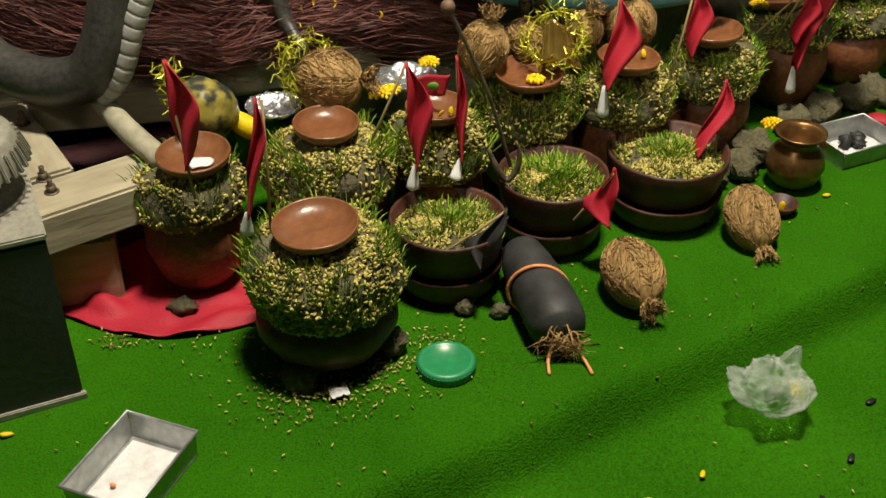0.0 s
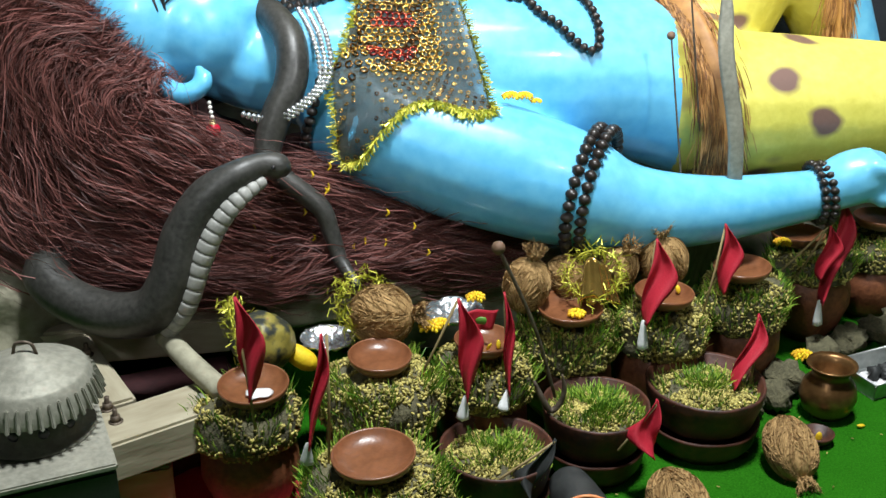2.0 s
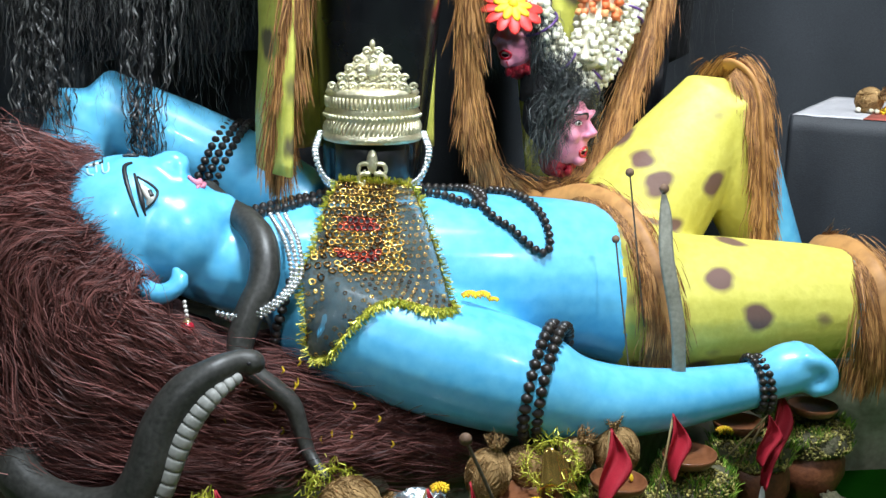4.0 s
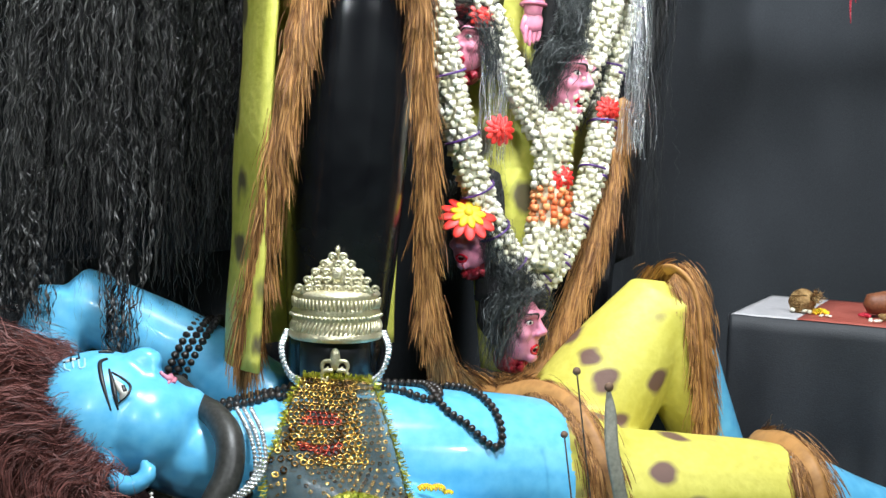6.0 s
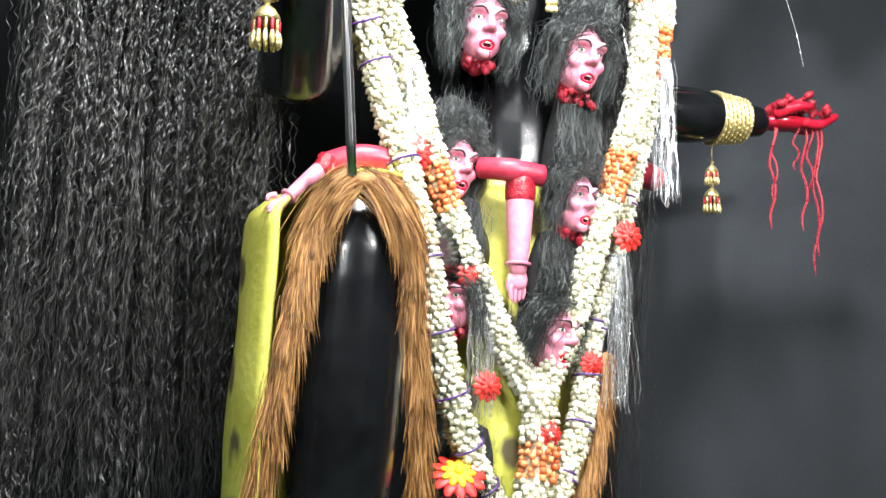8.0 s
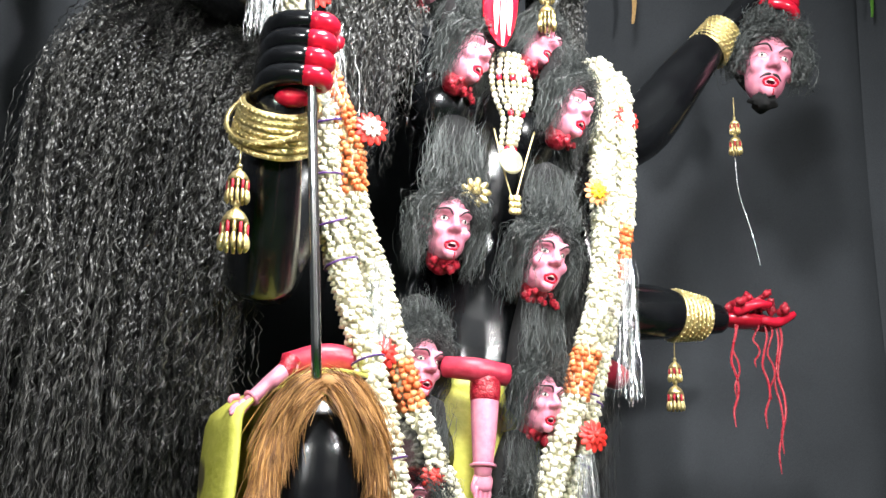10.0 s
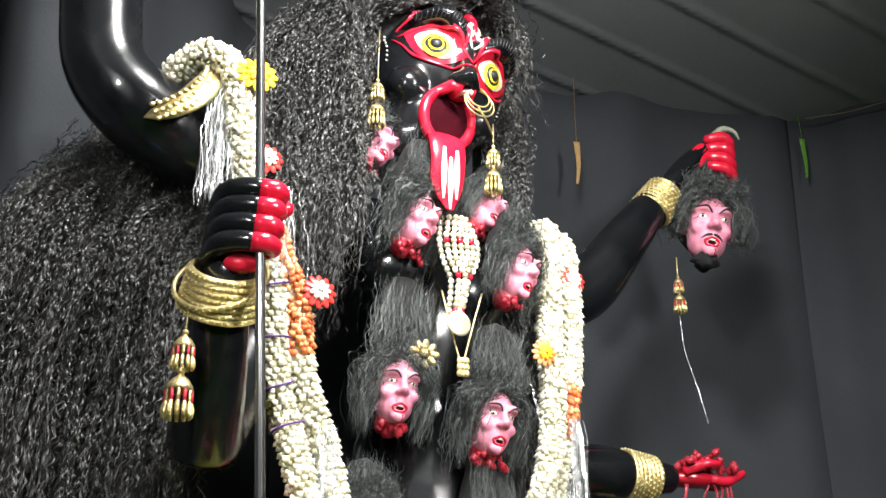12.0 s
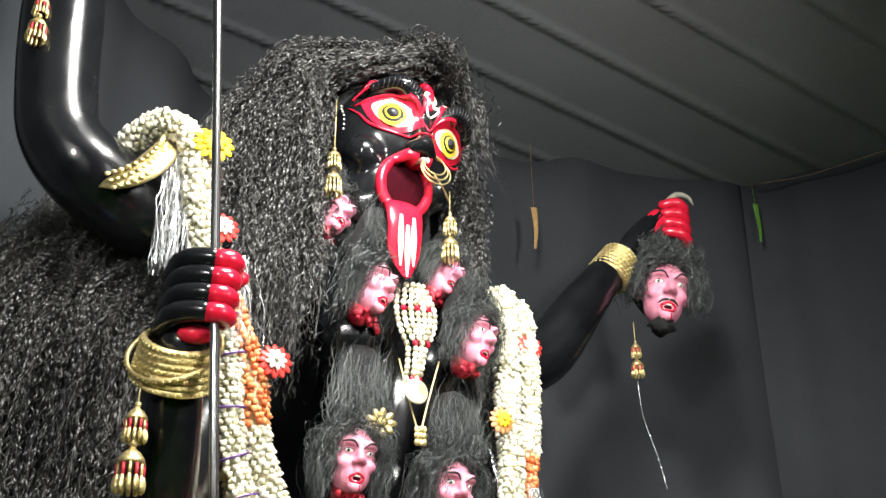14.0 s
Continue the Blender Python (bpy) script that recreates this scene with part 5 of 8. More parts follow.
def marigold(at, r, label, n=34, mat="marigold"):
    g = Geo()
    for i in range(n):
        a, q = i * 2.4, r * (i / n) ** 0.5
        g.ball((q * math.cos(a), q * math.sin(a), r * 0.45 * (1 - (q / r) ** 2)), (r * 0.24, r * 0.13, r * 0.22), 0, Euler((0, 0.9 * q / r, a)).to_matrix(), 6, 4)
    solid("marigold", g, mat, label, "flower", "loose marigold flowers", at=at)


marigold((-0.028, 2.105, 0.345), 0.021, "yellow marigold head on a foil plate")
marigold((-0.125, 2.015, 0.320), 0.024, "yellow marigold head among the offerings")
marigold((-0.105, 2.04, 0.315), 0.02, "yellow marigold head beside a coconut")
marigold((0.785, 2.345, 0.070), 0.026, "yellow marigold on the pots' litter")
marigold((0.765, 2.55, 0.285), 0.022, "yellow marigold at the rim of a pot")
marigold((0.052, 2.36, 0.722), 0.020, "orange-yellow marigold on the statue's shoulder")
marigold((0.082, 2.365, 0.720), 0.020, "orange-yellow marigold on the statue's shoulder")
marigold((0.110, 2.37, 0.708), 0.013, "small yellow marigold on the statue's arm")


# ---------------------------------------------------------------- flags
def flag(top, low, width, label, stick=None, tip=None, peak=0.35, mat="flag", sway=1.0):
    """Drooping cloth pennant on a thin stick, with a paper-white tip."""
    top, low = V(top), V(low)
    t = thing("flag", low, label, "flag", "small cloth flags in the pots")
    ax = (low - top)
    side = V((1, -0.25, 0)).normalized() * sway

    def fn(u, v):
        w = width * (math.sin(math.pi * min(1, v / (2 * peak))) if v < peak else math.cos(math.pi / 2 * (v - peak) / (1 - peak)) ** 0.8 * 0.93 + 0.07)
        w = max(w, 0.004)
        p = top + ax * v + side * w * (u - 0.12) + V((0, 0, -0.35 * w * u * (1 - v)))
        return p + V((0, -0.016 * math.sin(u * 7 + v * 5), 0.0)) * (0.3 + v) + V((0.004 * math.sin(v * 7), 0, 0)) - low
    part("cloth", Geo().grid(fn, 10, 18, 0, 0.0012), mat, t)
    if stick:
        a, b = V(stick[0]) - low, V(stick[1]) - low
        part("stick", Geo().tube([a, (a + b) / 2 + V((0.002, 0, 0)), b], 0.0028, 0, 8), "stick", t, "thin bamboo stick")
    if tip:
        b = V(tip) - low
        part("tip", Geo().tube([V((0, 0, 0.004)), b * 0.55, b], [0.004, 0.010, 0.013], 0, 8, 6, 0.4, (0, 1, 0)), "paper", t, "white paper tip")


flag((-0.471, 1.72, 0.535), (-0.452, 1.69, 0.345), 0.055, "red cloth flag on a stick in a pot", ((-0.447, 1.70, 0.27), (-0.470, 1.715, 0.50)))
flag((-0.309, 1.64, 0.506), (-0.335, 1.60, 0.302), 0.024, "narrow red cloth flag with white tip", ((-0.302, 1.62, 0.25), (-0.298, 1.64, 0.50)), (-0.340, 1.60, 0.262))
flag((-0.069, 1.88, 0.454), (-0.053, 1.84, 0.254), 0.050, "red cloth flag with white tip, slanting stick", ((-0.158, 1.88, 0.245), (-0.068, 1.89, 0.448)), (-0.059, 1.83, 0.212))
flag((0.024, 1.95, 0.435), (0.034, 1.90, 0.232), 0.022, "narrow red cloth flag with white tip", ((0.03, 1.95, 0.24), (0.026, 1.95, 0.43)), (0.024, 1.88, 0.203), 0.5)
flag((0.352, 2.10, 0.488), (0.328, 2.05, 0.315), 0.062, "broad red cloth flag with white paper tip", ((0.34, 2.12, 0.25), (0.352, 2.105, 0.48)), (0.329, 2.04, 0.258), 0.45)
flag((0.533, 2.25, 0.461), (0.531, 2.22, 0.307), 0.050, "red cloth flag above a clay plate", ((0.495, 2.21, 0.26), (0.535, 2.252, 0.455)), None, 0.45)
flag((0.593, 2.12, 0.301), (0.534, 2.06, 0.151), 0.042, "red cloth flag in the barley bowl, white tip", ((0.582, 2.08, 0.13), (0.595, 2.12, 0.29)), (0.533, 2.05, 0.095), 0.4)
flag((0.877, 2.48, 0.432), (0.832, 2.42, 0.181), 0.048, "long red cloth flag with white paper tip", ((0.80, 2.50, 0.22), (0.878, 2.482, 0.43)), (0.836, 2.42, 0.118), 0.3)
flag((0.831, 2.42, 0.387), (0.815, 2.415, 0.25), 0.045, "short red cloth flag beside a longer one", ((0.728, 2.43, 0.26), (0.832, 2.422, 0.388)), None, 0.4)
flag((0.338, 1.88, 0.227), (0.330, 1.845, 0.118), 0.070, "red cloth flag leaning over a bowl's rim", ((0.262, 1.865, 0.115), (0.335, 1.88, 0.215)), None, 0.75, "flag", -1.0)
flag((0.120, 1.74, 0.223), (0.070, 1.70, 0.120), 0.060, "black cloth flag leaning over a bowl", ((-0.005, 1.73, 0.125), (0.118, 1.74, 0.218)), None, 0.6, "sack", -0.9)
g = Geo().grid(lambda u, v: (0.07 * (u - 0.5) - 0.01 * v, 0.012 * math.sin(u * 5), 0.045 * (0.5 - v) + 0.018 * u), 10, 6, 0, 0.0012)
g.ball((0.002, -0.006, 0.012), (0.013, 0.004, 0.009), 1, None, 12, 6)
solid("cloth_patch", g, ["flag", "leaf"], "folded red cloth with a green oval on it", "cloth", at=(-0.021, 1.98, 0.345))


def pin(top, low, r_ball, label, bend=0.0, mat="rusty", wide=0.0022):
    top, low = V(top), V(low)
    t = thing("ball_stick", low, label, "stick")
    mid = (top + low) / 2 + V((bend, 0, 0))
    part("rod", Geo().tube([V(), mid - low, top - low], wide, 0, 8, 12), mat, t)
    part("ball", Geo().ball(top - low, r_ball, 0, None, 16, 10, 0.05), "jaggery", t, "round clay ball")


pin((0.009, 1.90, 0.553), (0.137, 1.95, 0.19), 0.0135, "dark curved stick with a round clay ball on top", 0.012, "rusty", 0.004)
pin((0.454, 2.50, 0.998), (0.512, 2.49, 0.60), 0.011, "thin black stick with a ball beside the statue's waist")
pin((0.417, 2.45, 0.840), (0.460, 2.40, 0.50), 0.010, "thin black stick with a ball against the blue belly")
t = thing("small_sword", (0.585, 2.40, 0.50), "curved grey metal sword with a ball end beside the waist", "sword")
part("blade", Geo().tube([(0, 0, 0), (-0.012, 0, 0.13), (-0.045, 0.02, 0.30), (-0.05, 0.04, 0.40), (-0.055, 0.05, 0.455)], [0.018, 0.019, 0.019, 0.016, 0.006], 0, 10, 24, 0.3, (0, 1, 0)), "galvanised", t)
part("ball", Geo().ball((-0.055, 0.05, 0.467), 0.012, 0, None, 16, 10), "jaggery", t, "round clay ball")
g = Geo()
g.tube([(-0.045, 0, 0.07), (-0.028, 0, 0.03), (-0.008, 0, 0.0), (0.012, 0, 0.02), (0.018, 0, 0.055), (0.012, 0, 0.085)], [0.003, 0.007, 0.007, 0.006, 0.005, 0.002], 0, 10, 20)
solid("trident_hook", g, "rusty", "small rusty iron trident hook standing in a bowl", "hook", at=(0.135, 1.93, 0.17))

# ---------------------------------------------------------------- metal pots, trays, lid, bag, pouch
t = thing("brass_pot", (0.800, 2.19, 0), "small round brown brass pot with a flared rim", "pot")
part("body", Geo().lathe([(0, 0), (0.035, 0.001), (0.055, 0.02), (0.066, 0.055), (0.060, 0.085), (0.045, 0.103), (0.040, 0.112), (0.050, 0.128), (0.058, 0.134), (0.057, 0.138), (0.046, 0.132), (0.037, 0.115), (0.037, 0.07), (0, 0.06)], 0, 48), "copper", t)


def tray(at, size, rz, label, mat, fill):
    t = thing("tray", at, label, "tray", "", "", rz)
    w, d, h = size
    g = Geo()
    g.box((w, d, 0.003), Matrix.Translation((0, 0, 0.0015)), 0, 0.001)
    for sx, sy, lx, ly in ((0, -1, w, 0.003), (0, 1, w, 0.003), (-1, 0, 0.003, d), (1, 0, 0.003, d)):
        g.box((lx, ly, h), Matrix.Translation((sx * w / 2, sy * d / 2, h / 2)) @ Matrix.Rotation(0.10 * -sy, 4, "X") @ Matrix.Rotation(0.10 * sx, 4, "Y"), 0, 0.001)
    part("pan", g, mat, t)
    rim = [V((x * (w / 2 + 0.004), y * (d / 2 + 0.004), h)) for x, y in ((-1, -1), (1, -1), (1, 1), (-1, 1), (-1, -1))]
    part("rim", Geo().tube(rim, 0.003, 0, 8), mat, t)
    fill(t, w, d)


def white_fill(t, w, d):
    def fn(u, v):
        x, y = (u - 0.5) * w * 0.86, (v - 0.5) * d * 0.86
        return x, y, 0.004 + 0.006 * max(0, noise.noise(V((x * 30, y * 30, 2))) + 0.4) * math.sin(math.pi * u) ** 0.4 * math.sin(math.pi * v) ** 0.4
    part("powder", Geo().grid(fn, 24, 24), "powder", t, "white flour remains")
    part("petal", Geo().ball((-0.02, -0.03, 0.014), (0.006, 0.004, 0.003)), "orange", t, "orange petal")


def clutter_fill(t, w, d):
    part("powder", Geo().ball((0.01, 0, 0.006), (w * 0.4, d * 0.36, 0.006), 0, None, 20, 8, 0.4), "powder", t, "white powder")
    for i in range(5):
        part("lump", Geo().ball((-0.02 + 0.012 * i, 0.015 * math.sin(i * 2), 0.02), (0.016, 0.012, 0.018), 0, Euler((i, i * 2, 0)).to_matrix(), 10, 7, 0.6), "sack", t, "crumpled dark foil")


tray((-0.500, 1.270, 0), (0.128, 0.175, 0.052), -21, "square tin tray with white flour dust", "tin", white_fill)
tray((0.985, 2.345, 0), (0.17, 0.13, 0.045), 25, "steel tray with crumpled dark foil and powder", "tin", clutter_fill)

t = thing("plastic_dish", (0.006, 1.548, 0), "round green plastic jar lid lying on the carpet", "lid")
prof = [(0, 0.020), (0.040, 0.020), (0.042, 0.023), (0.050, 0.023), (0.0535, 0.019), (0.054, 0.002), (0.052, 0.0), (0, 0.0)]
part("top", Geo().lathe(prof, 0, 56), "green_plastic", t)
for i in range(48):
    a = 2 * math.pi * i / 48
    part("rib", Geo().box((0.0018, 0.003, 0.014), Matrix.Translation((0.0542 * math.cos(a), 0.0542 * math.sin(a), 0.010)) @ Matrix.Rotation(a, 4, "Z"), 0, 0), "green_plastic", t)


def bag():
    g = Geo()

    def fn(u, v):
        a = u * 2 * math.pi
        r = 0.072 * math.sin(math.pi * (0.08 + 0.9 * v)) ** 0.6
        k = noise.noise(V((math.cos(a) * 2.2, math.sin(a) * 2.2, v * 3)))
        c = noise.noise(V((math.cos(a) * 6, math.sin(a) * 6, v * 8)))
        c = c * 0.6 + 0.7 * abs(noise.noise(V((math.cos(a) * 11, math.sin(a) * 11, v * 13))))
        return r * (1 + 0.35 * k + 0.12 * c) * math.cos(a), r * (0.9 + 0.3 * k + 0.15 * c) * math.sin(a), max(0.001, 0.075 * v * (1 + 0.5 * k) + 0.012 * c)
    g.grid(fn, 60, 30)
    g.flat = [True] * len(g.f)
    solid("plastic_bag", g, "film", "crumpled clear plastic bag on the carpet", "bag", at=(0.60, 1.515, -0.053), rz=30)


bag()
t = thing("pouch", (0.188, 1.70, 0), "black wrapped roll tied with an orange band", "roll")
part("wrap", Geo().tube([(-0.030, 0.125, 0.060), (-0.022, 0.08, 0.062), (0.0, 0.0, 0.060), (0.020, -0.075, 0.055), (0.026, -0.105, 0.05)], [0.042, 0.050, 0.055, 0.056, 0.050], 0, 24, 16), "sack", t)
ring = [V((-0.006 + 0.058 * math.cos(a), 0.005, 0.060 + 0.058 * math.sin(a))) for a in np.linspace(0, 2 * math.pi, 30)]
part("band", Geo().tube(ring, 0.004, 0, 6), "orange", t, "orange rubber band")
straw = [[tuple(V((0.026, -0.10, 0.05)) + V((random.gauss(0, 0.02), 0, random.gauss(0, 0.02)))), tuple(V((0.030, -0.128, 0.042)) + V((random.gauss(0, 0.022), 0, random.gauss(0, 0.018)))), tuple(V((0.032, -0.142, 0.030)) + V((random.gauss(0, 0.026), 0, random.gauss(0, 0.015))))] for _ in range(90)]
tagged(part("straw", Geo().ribbons(np.array(straw), 0.003), "coir", t, "brown straw sticking out"), kind="stuff")
for dx in (-0.025, 0.04):
    part("cord", Geo().tube([(0.028 + dx * 0.4, -0.120, 0.04), (0.03 + dx, -0.14, 0.012), (0.035 + dx * 1.2, -0.172, 0.003)], 0.0035, 0, 6, 8), "orange", t, "frayed orange cord")
t = thing("small_bowl", (0.745, 2.07, 0), "small dark clay bowl with an orange petal", "bowl")
part("body", Geo().lathe([(0, 0.002), (0.022, 0.003), (0.034, 0.018), (0.037, 0.028), (0.034, 0.028), (0.028, 0.014), (0, 0.010)], 0, 32), "clay_dark", t)
part("petal", Geo().ball((0.0, -0.008, 0.02), (0.008, 0.004, 0.014)), "marigold", t, "orange petal")

# ---------------------------------------------------------------- machine box, pit frame and pipe
t = thing("machine_box", (-0.834, 1.544, 0), "dark steel cabinet with a dusty grey top", "cabinet", "", "", 24.6)
part("body", Geo().box((0.30, 0.30, 0.335), Matrix.Translation((0, 0, 0.1685)), 0, 0.004), "box_dark", t)
part("top", Geo().box((0.306, 0.306, 0.012), Matrix.Translation((0, 0, 0.345)), 0, 0.003), "galvanised", t, "dusty galvanised top plate")
for s in (-1, 1):
    part("foot_rail", Geo().box((0.31, 0.012, 0.014), Matrix.Translation((0, 0.15 * s, 0.007)), 0, 0.002), "galvanised", t)
t = thing("roof_vent", (-0.800, 1.575, 0.352), "round dusty metal vent with a ribbed cowl on the cabinet", "vent")
part("drum", Geo().lathe([(0.100, 0), (0.100, 0.004), (0.082, 0.008), (0.080, 0.065), (0, 0.065)], 0, 48), "galvanised", t)
for i in range(10):
    a = 2 * math.pi * i / 10 + 0.2
    part("hole", Geo().ball((0.081 * math.cos(a), 0.081 * math.sin(a), 0.033), (0.003, 0.010, 0.010), 0, Matrix.Rotation(a, 3, "Z"), 12, 8), "ink", t, "round dark vent hole")
part("cowl", Geo().lathe([(0.112, 0.062), (0.112, 0.075), (0.100, 0.112), (0.094, 0.116), (0.06, 0.130), (0.03, 0.142), (0.012, 0.150), (0, 0.151)], 0, 48), "galvanised", t)
for i in range(40):
    a = 2 * math.pi * i / 40
    m = Matrix.Rotation(a, 4, "Z") @ Matrix.Translation((0.112, 0, 0.080)) @ Matrix.Rotation(-0.32, 4, "Y")
    part("fin", Geo().box((0.010, 0.006, 0.042), m, 0, 0.002), "galvanised", t)
part("lifting_ring", Geo().tube([(-0.02, 0, 0.146), (-0.012, 0, 0.166), (0.012, 0, 0.166), (0.02, 0, 0.146)], 0.003, 0, 8, 12), "rusty", t)


def beam(name, a, b, wide, z0, z1, label):
    a, b = V(a), V(b)
    d = b - a
    c = (a + b) / 2
    m = Matrix.Rotation(math.atan2(d.y, d.x), 4, "Z")
    t = new(name, Geo().box((d.length, wide, z1 - z0), None, 0, 0.006).mesh(name, ["timber"]))
    t.matrix_world = Matrix.Translation((c.x, c.y, (z0 + z1) / 2)) @ m
    return tagged(t, label, "beam", "beams round the pit")


beam("beam", (-0.80, 1.685), (-0.50, 1.905), 0.125, 0.165, 0.25, "weathered grey timber beam with bolts")
beam("beam", (-0.760, 1.815), (-0.94, 2.09), 0.12, 0.17, 0.248, "weathered timber beam at the pit's side")
beam("beam", (-1.14, 2.155), (-0.60, 2.26), 0.10, 0.15, 0.238, "weathered timber beam behind the pit")
beam("beam", (-0.78, 1.76), (-0.64, 1.80), 0.10, 0.0, 0.15, "thick timber block under the beam")
beam("beam", (-1.08, 2.02), (-1.02, 2.12), 0.12, 0.0, 0.16, "timber block under the back beam")
solid("pit", Geo().box((0.34, 0.36, 0.12), Matrix.Rotation(0.42, 4, "Z"), 0, 0.002), "pit", "dark red-lined pit between the beams", "pit", at=(-0.70, 2.02, 0.06), kind="structure")
for x, y, z in ((-0.753, 1.800, 0.25), (-0.725, 1.755, 0.25), (-0.90, 2.185, 0.238), (-0.86, 2.02, 0.248)):
    t = thing("bolt", (x, y, z), "rusty bolt with a nut in the timber", "bolt", "bolts in the beams")
    part("washer", Geo().lathe([(0, 0.002), (0.014, 0.002), (0.014, 0), (0, 0)], 0, 20), "rusty", t)
    part("nut", Geo().lathe([(0, 0.014), (0.010, 0.014), (0.010, 0.002), (0, 0.002)], 0, 6), "rusty", t)
    part("shank", Geo().lathe([(0, 0.028), (0.005, 0.028), (0.005, 0.012)], 0, 12), "rusty", t)
solid("washer", Geo().lathe([(0, 0.006), (0.010, 0.006), (0.014, 0.003), (0.015, 0)], 0, 24), "galvanised", "round grey metal plug on the beam", "plug", at=(-0.575, 1.845, 0.25))
solid("pipe", Geo().tube([(-0.69, 2.02, 0.300), (-0.62, 1.93, 0.285), (-0.535, 1.84, 0.268)], [0.022, 0.023, 0.023], 0, 18, 10), "plaster", "plastered pale pipe resting across the pit's beam", "pipe")


def red_cloth():
    def fn(u, v):
        x = -0.80 + 0.47 * u
        y = 1.90 - (0.16 + 0.10 * math.sin(u * math.pi * 0.9)) * v - 0.02 * u
        z = 0.006 + 0.03 * max(0, noise.noise(V((u * 5, v * 4, 3))) + 0.1) + 0.11 * max(0, 1 - v * 2.2) * (1 - u)
        return x, y, z
    solid("red_cloth", Geo().grid(fn, 50, 30, 0, 0.002), "flag", "crumpled crimson cloth on the carpet under a pot", "cloth")


red_cloth()


def stone(at, r, label, mat="soil"):
    solid("stone", Geo().ball((0, 0, 0), r, 0, Euler((random.random(), random.random(), random.random() * 6)).to_matrix(), 16, 10, 0.55), mat, label, "stone", "stones among the pots", at=at)


for p, r in (((-0.095, 1.60, 0.022), (0.034, 0.028, 0.026)), ((-0.255, 1.50, 0.020), (0.034, 0.03, 0.026)), ((-0.505, 1.71, 0.016), (0.028, 0.022, 0.018)), ((0.045, 1.715, 0.014), (0.022, 0.018, 0.016)),
             ((0.11, 1.70, 0.012), (0.02, 0.016, 0.014)), ((0.73, 2.30, 0.035), (0.06, 0.05, 0.04)), ((0.86, 2.42, 0.03), (0.05, 0.045, 0.035)), ((0.95, 2.50, 0.03), (0.055, 0.05, 0.035)),
             ((1.05, 2.56, 0.03), (0.06, 0.05, 0.035)), ((0.69, 2.22, 0.03), (0.045, 0.04, 0.032)), ((1.12, 2.60, 0.03), (0.05, 0.05, 0.03)), ((0.62, 2.20, 0.025), (0.04, 0.035, 0.03))):
    stone(p, r, "rough grey-brown clod of soil beside the pots")


def floor_litter():
    places, axes = [], []
    for c, s, n in (((-0.23, 1.47), 0.055, 230), ((-0.10, 1.53), 0.06, 150), ((-0.02, 1.62), 0.04, 60), ((-0.60, 1.63), 0.03, 60), ((-0.35, 1.45), 0.22, 70), ((0.3, 1.65), 0.3, 40), ((0.7, 1.9), 0.3, 40), ((-0.45, 1.66), 0.08, 60)):
        for _ in range(n):
            x, y = random.gauss(c[0], s), random.gauss(c[1], s * 0.7)
            places.append((x, y, ground_z(x, y) + 0.006))
            axes.append((random.gauss(0, 1), random.gauss(0, 1), 0.1))
    solid("spilt_seeds", Geo().lumps(places, axes, (0.0017, 0.0048)), "seed", "spilt barley seeds on the turf carpet", "seeds", kind="stuff")
    for x, y, a in ((0.345, 1.30, 0.3), (0.45, 1.36, 1.2), (0.665, 1.58, 2), (0.865, 2.13, 0.4), (-0.74, 1.37, 0.3), (0.675, 1.60, 0.9)):
        g = Geo().ball((0, 0, 0), (0.013, 0.005, 0.004), 0, Euler((0.1, 0.2, a)).to_matrix(), 10, 6, 0.3)
        solid("petal", g, "marigold", "orange marigold petal lying on the carpet", "petal", "loose petals", at=(x, y, ground_z(x, y) + 0.007))
    for x, y, a in ((0.80, 1.545, 0.5), (0.93, 1.70, 0), (0.645, 1.30, 1.9), (0.72, 1.40, 1)):
        g = Geo().ball((0, 0, 0), (0.014, 0.006, 0.003), 0, Euler((0, 0, a)).to_matrix(), 10, 6, 0.4)
        solid("litter", g, "ink", "small dark scrap on the carpet", "litter", "dark scraps on the carpet", at=(x, y, ground_z(x, y) + 0.006))
    g = Geo().grid(lambda u, v: (0.034 * (u - 0.5), 0.03 * (v - 0.5), 0.010 + 0.008 * noise.noise(V((u * 4, v * 4, 7)))), 8, 8, 0, 0.0006)
    solid("paper_scrap", g, "paper", "crumpled white paper scrap on the carpet", "paper", at=(-0.184, 1.472, 0.004), rz=20)
    g = Geo().tube([(0, 0, 0), (0.04, 0.02, 0.012), (0.07, 0.04, 0.006), (0.13, 0.03, 0.008)], [0.008, 0.02, 0.016, 0.006], 0, 10, 16, 0.5)
    solid("red_rag", g, "flag", "twisted crimson rag near the steel tray", "rag", at=(0.86, 2.31, 0.012), rz=35)
    g = Geo().tube([(0, 0, 0), (0.05, 0.02, 0.012), (0.12, 0.0, 0.006)], [0.008, 0.025, 0.006], 0, 10, 16, 0.5)
    solid("red_rag", g, "flag", "twisted crimson rag behind the steel tray", "rag", at=(1.03, 2.46, 0.012), rz=-25)


floor_litter()


# ---------------------------------------------------------------- ornaments of the lying statue


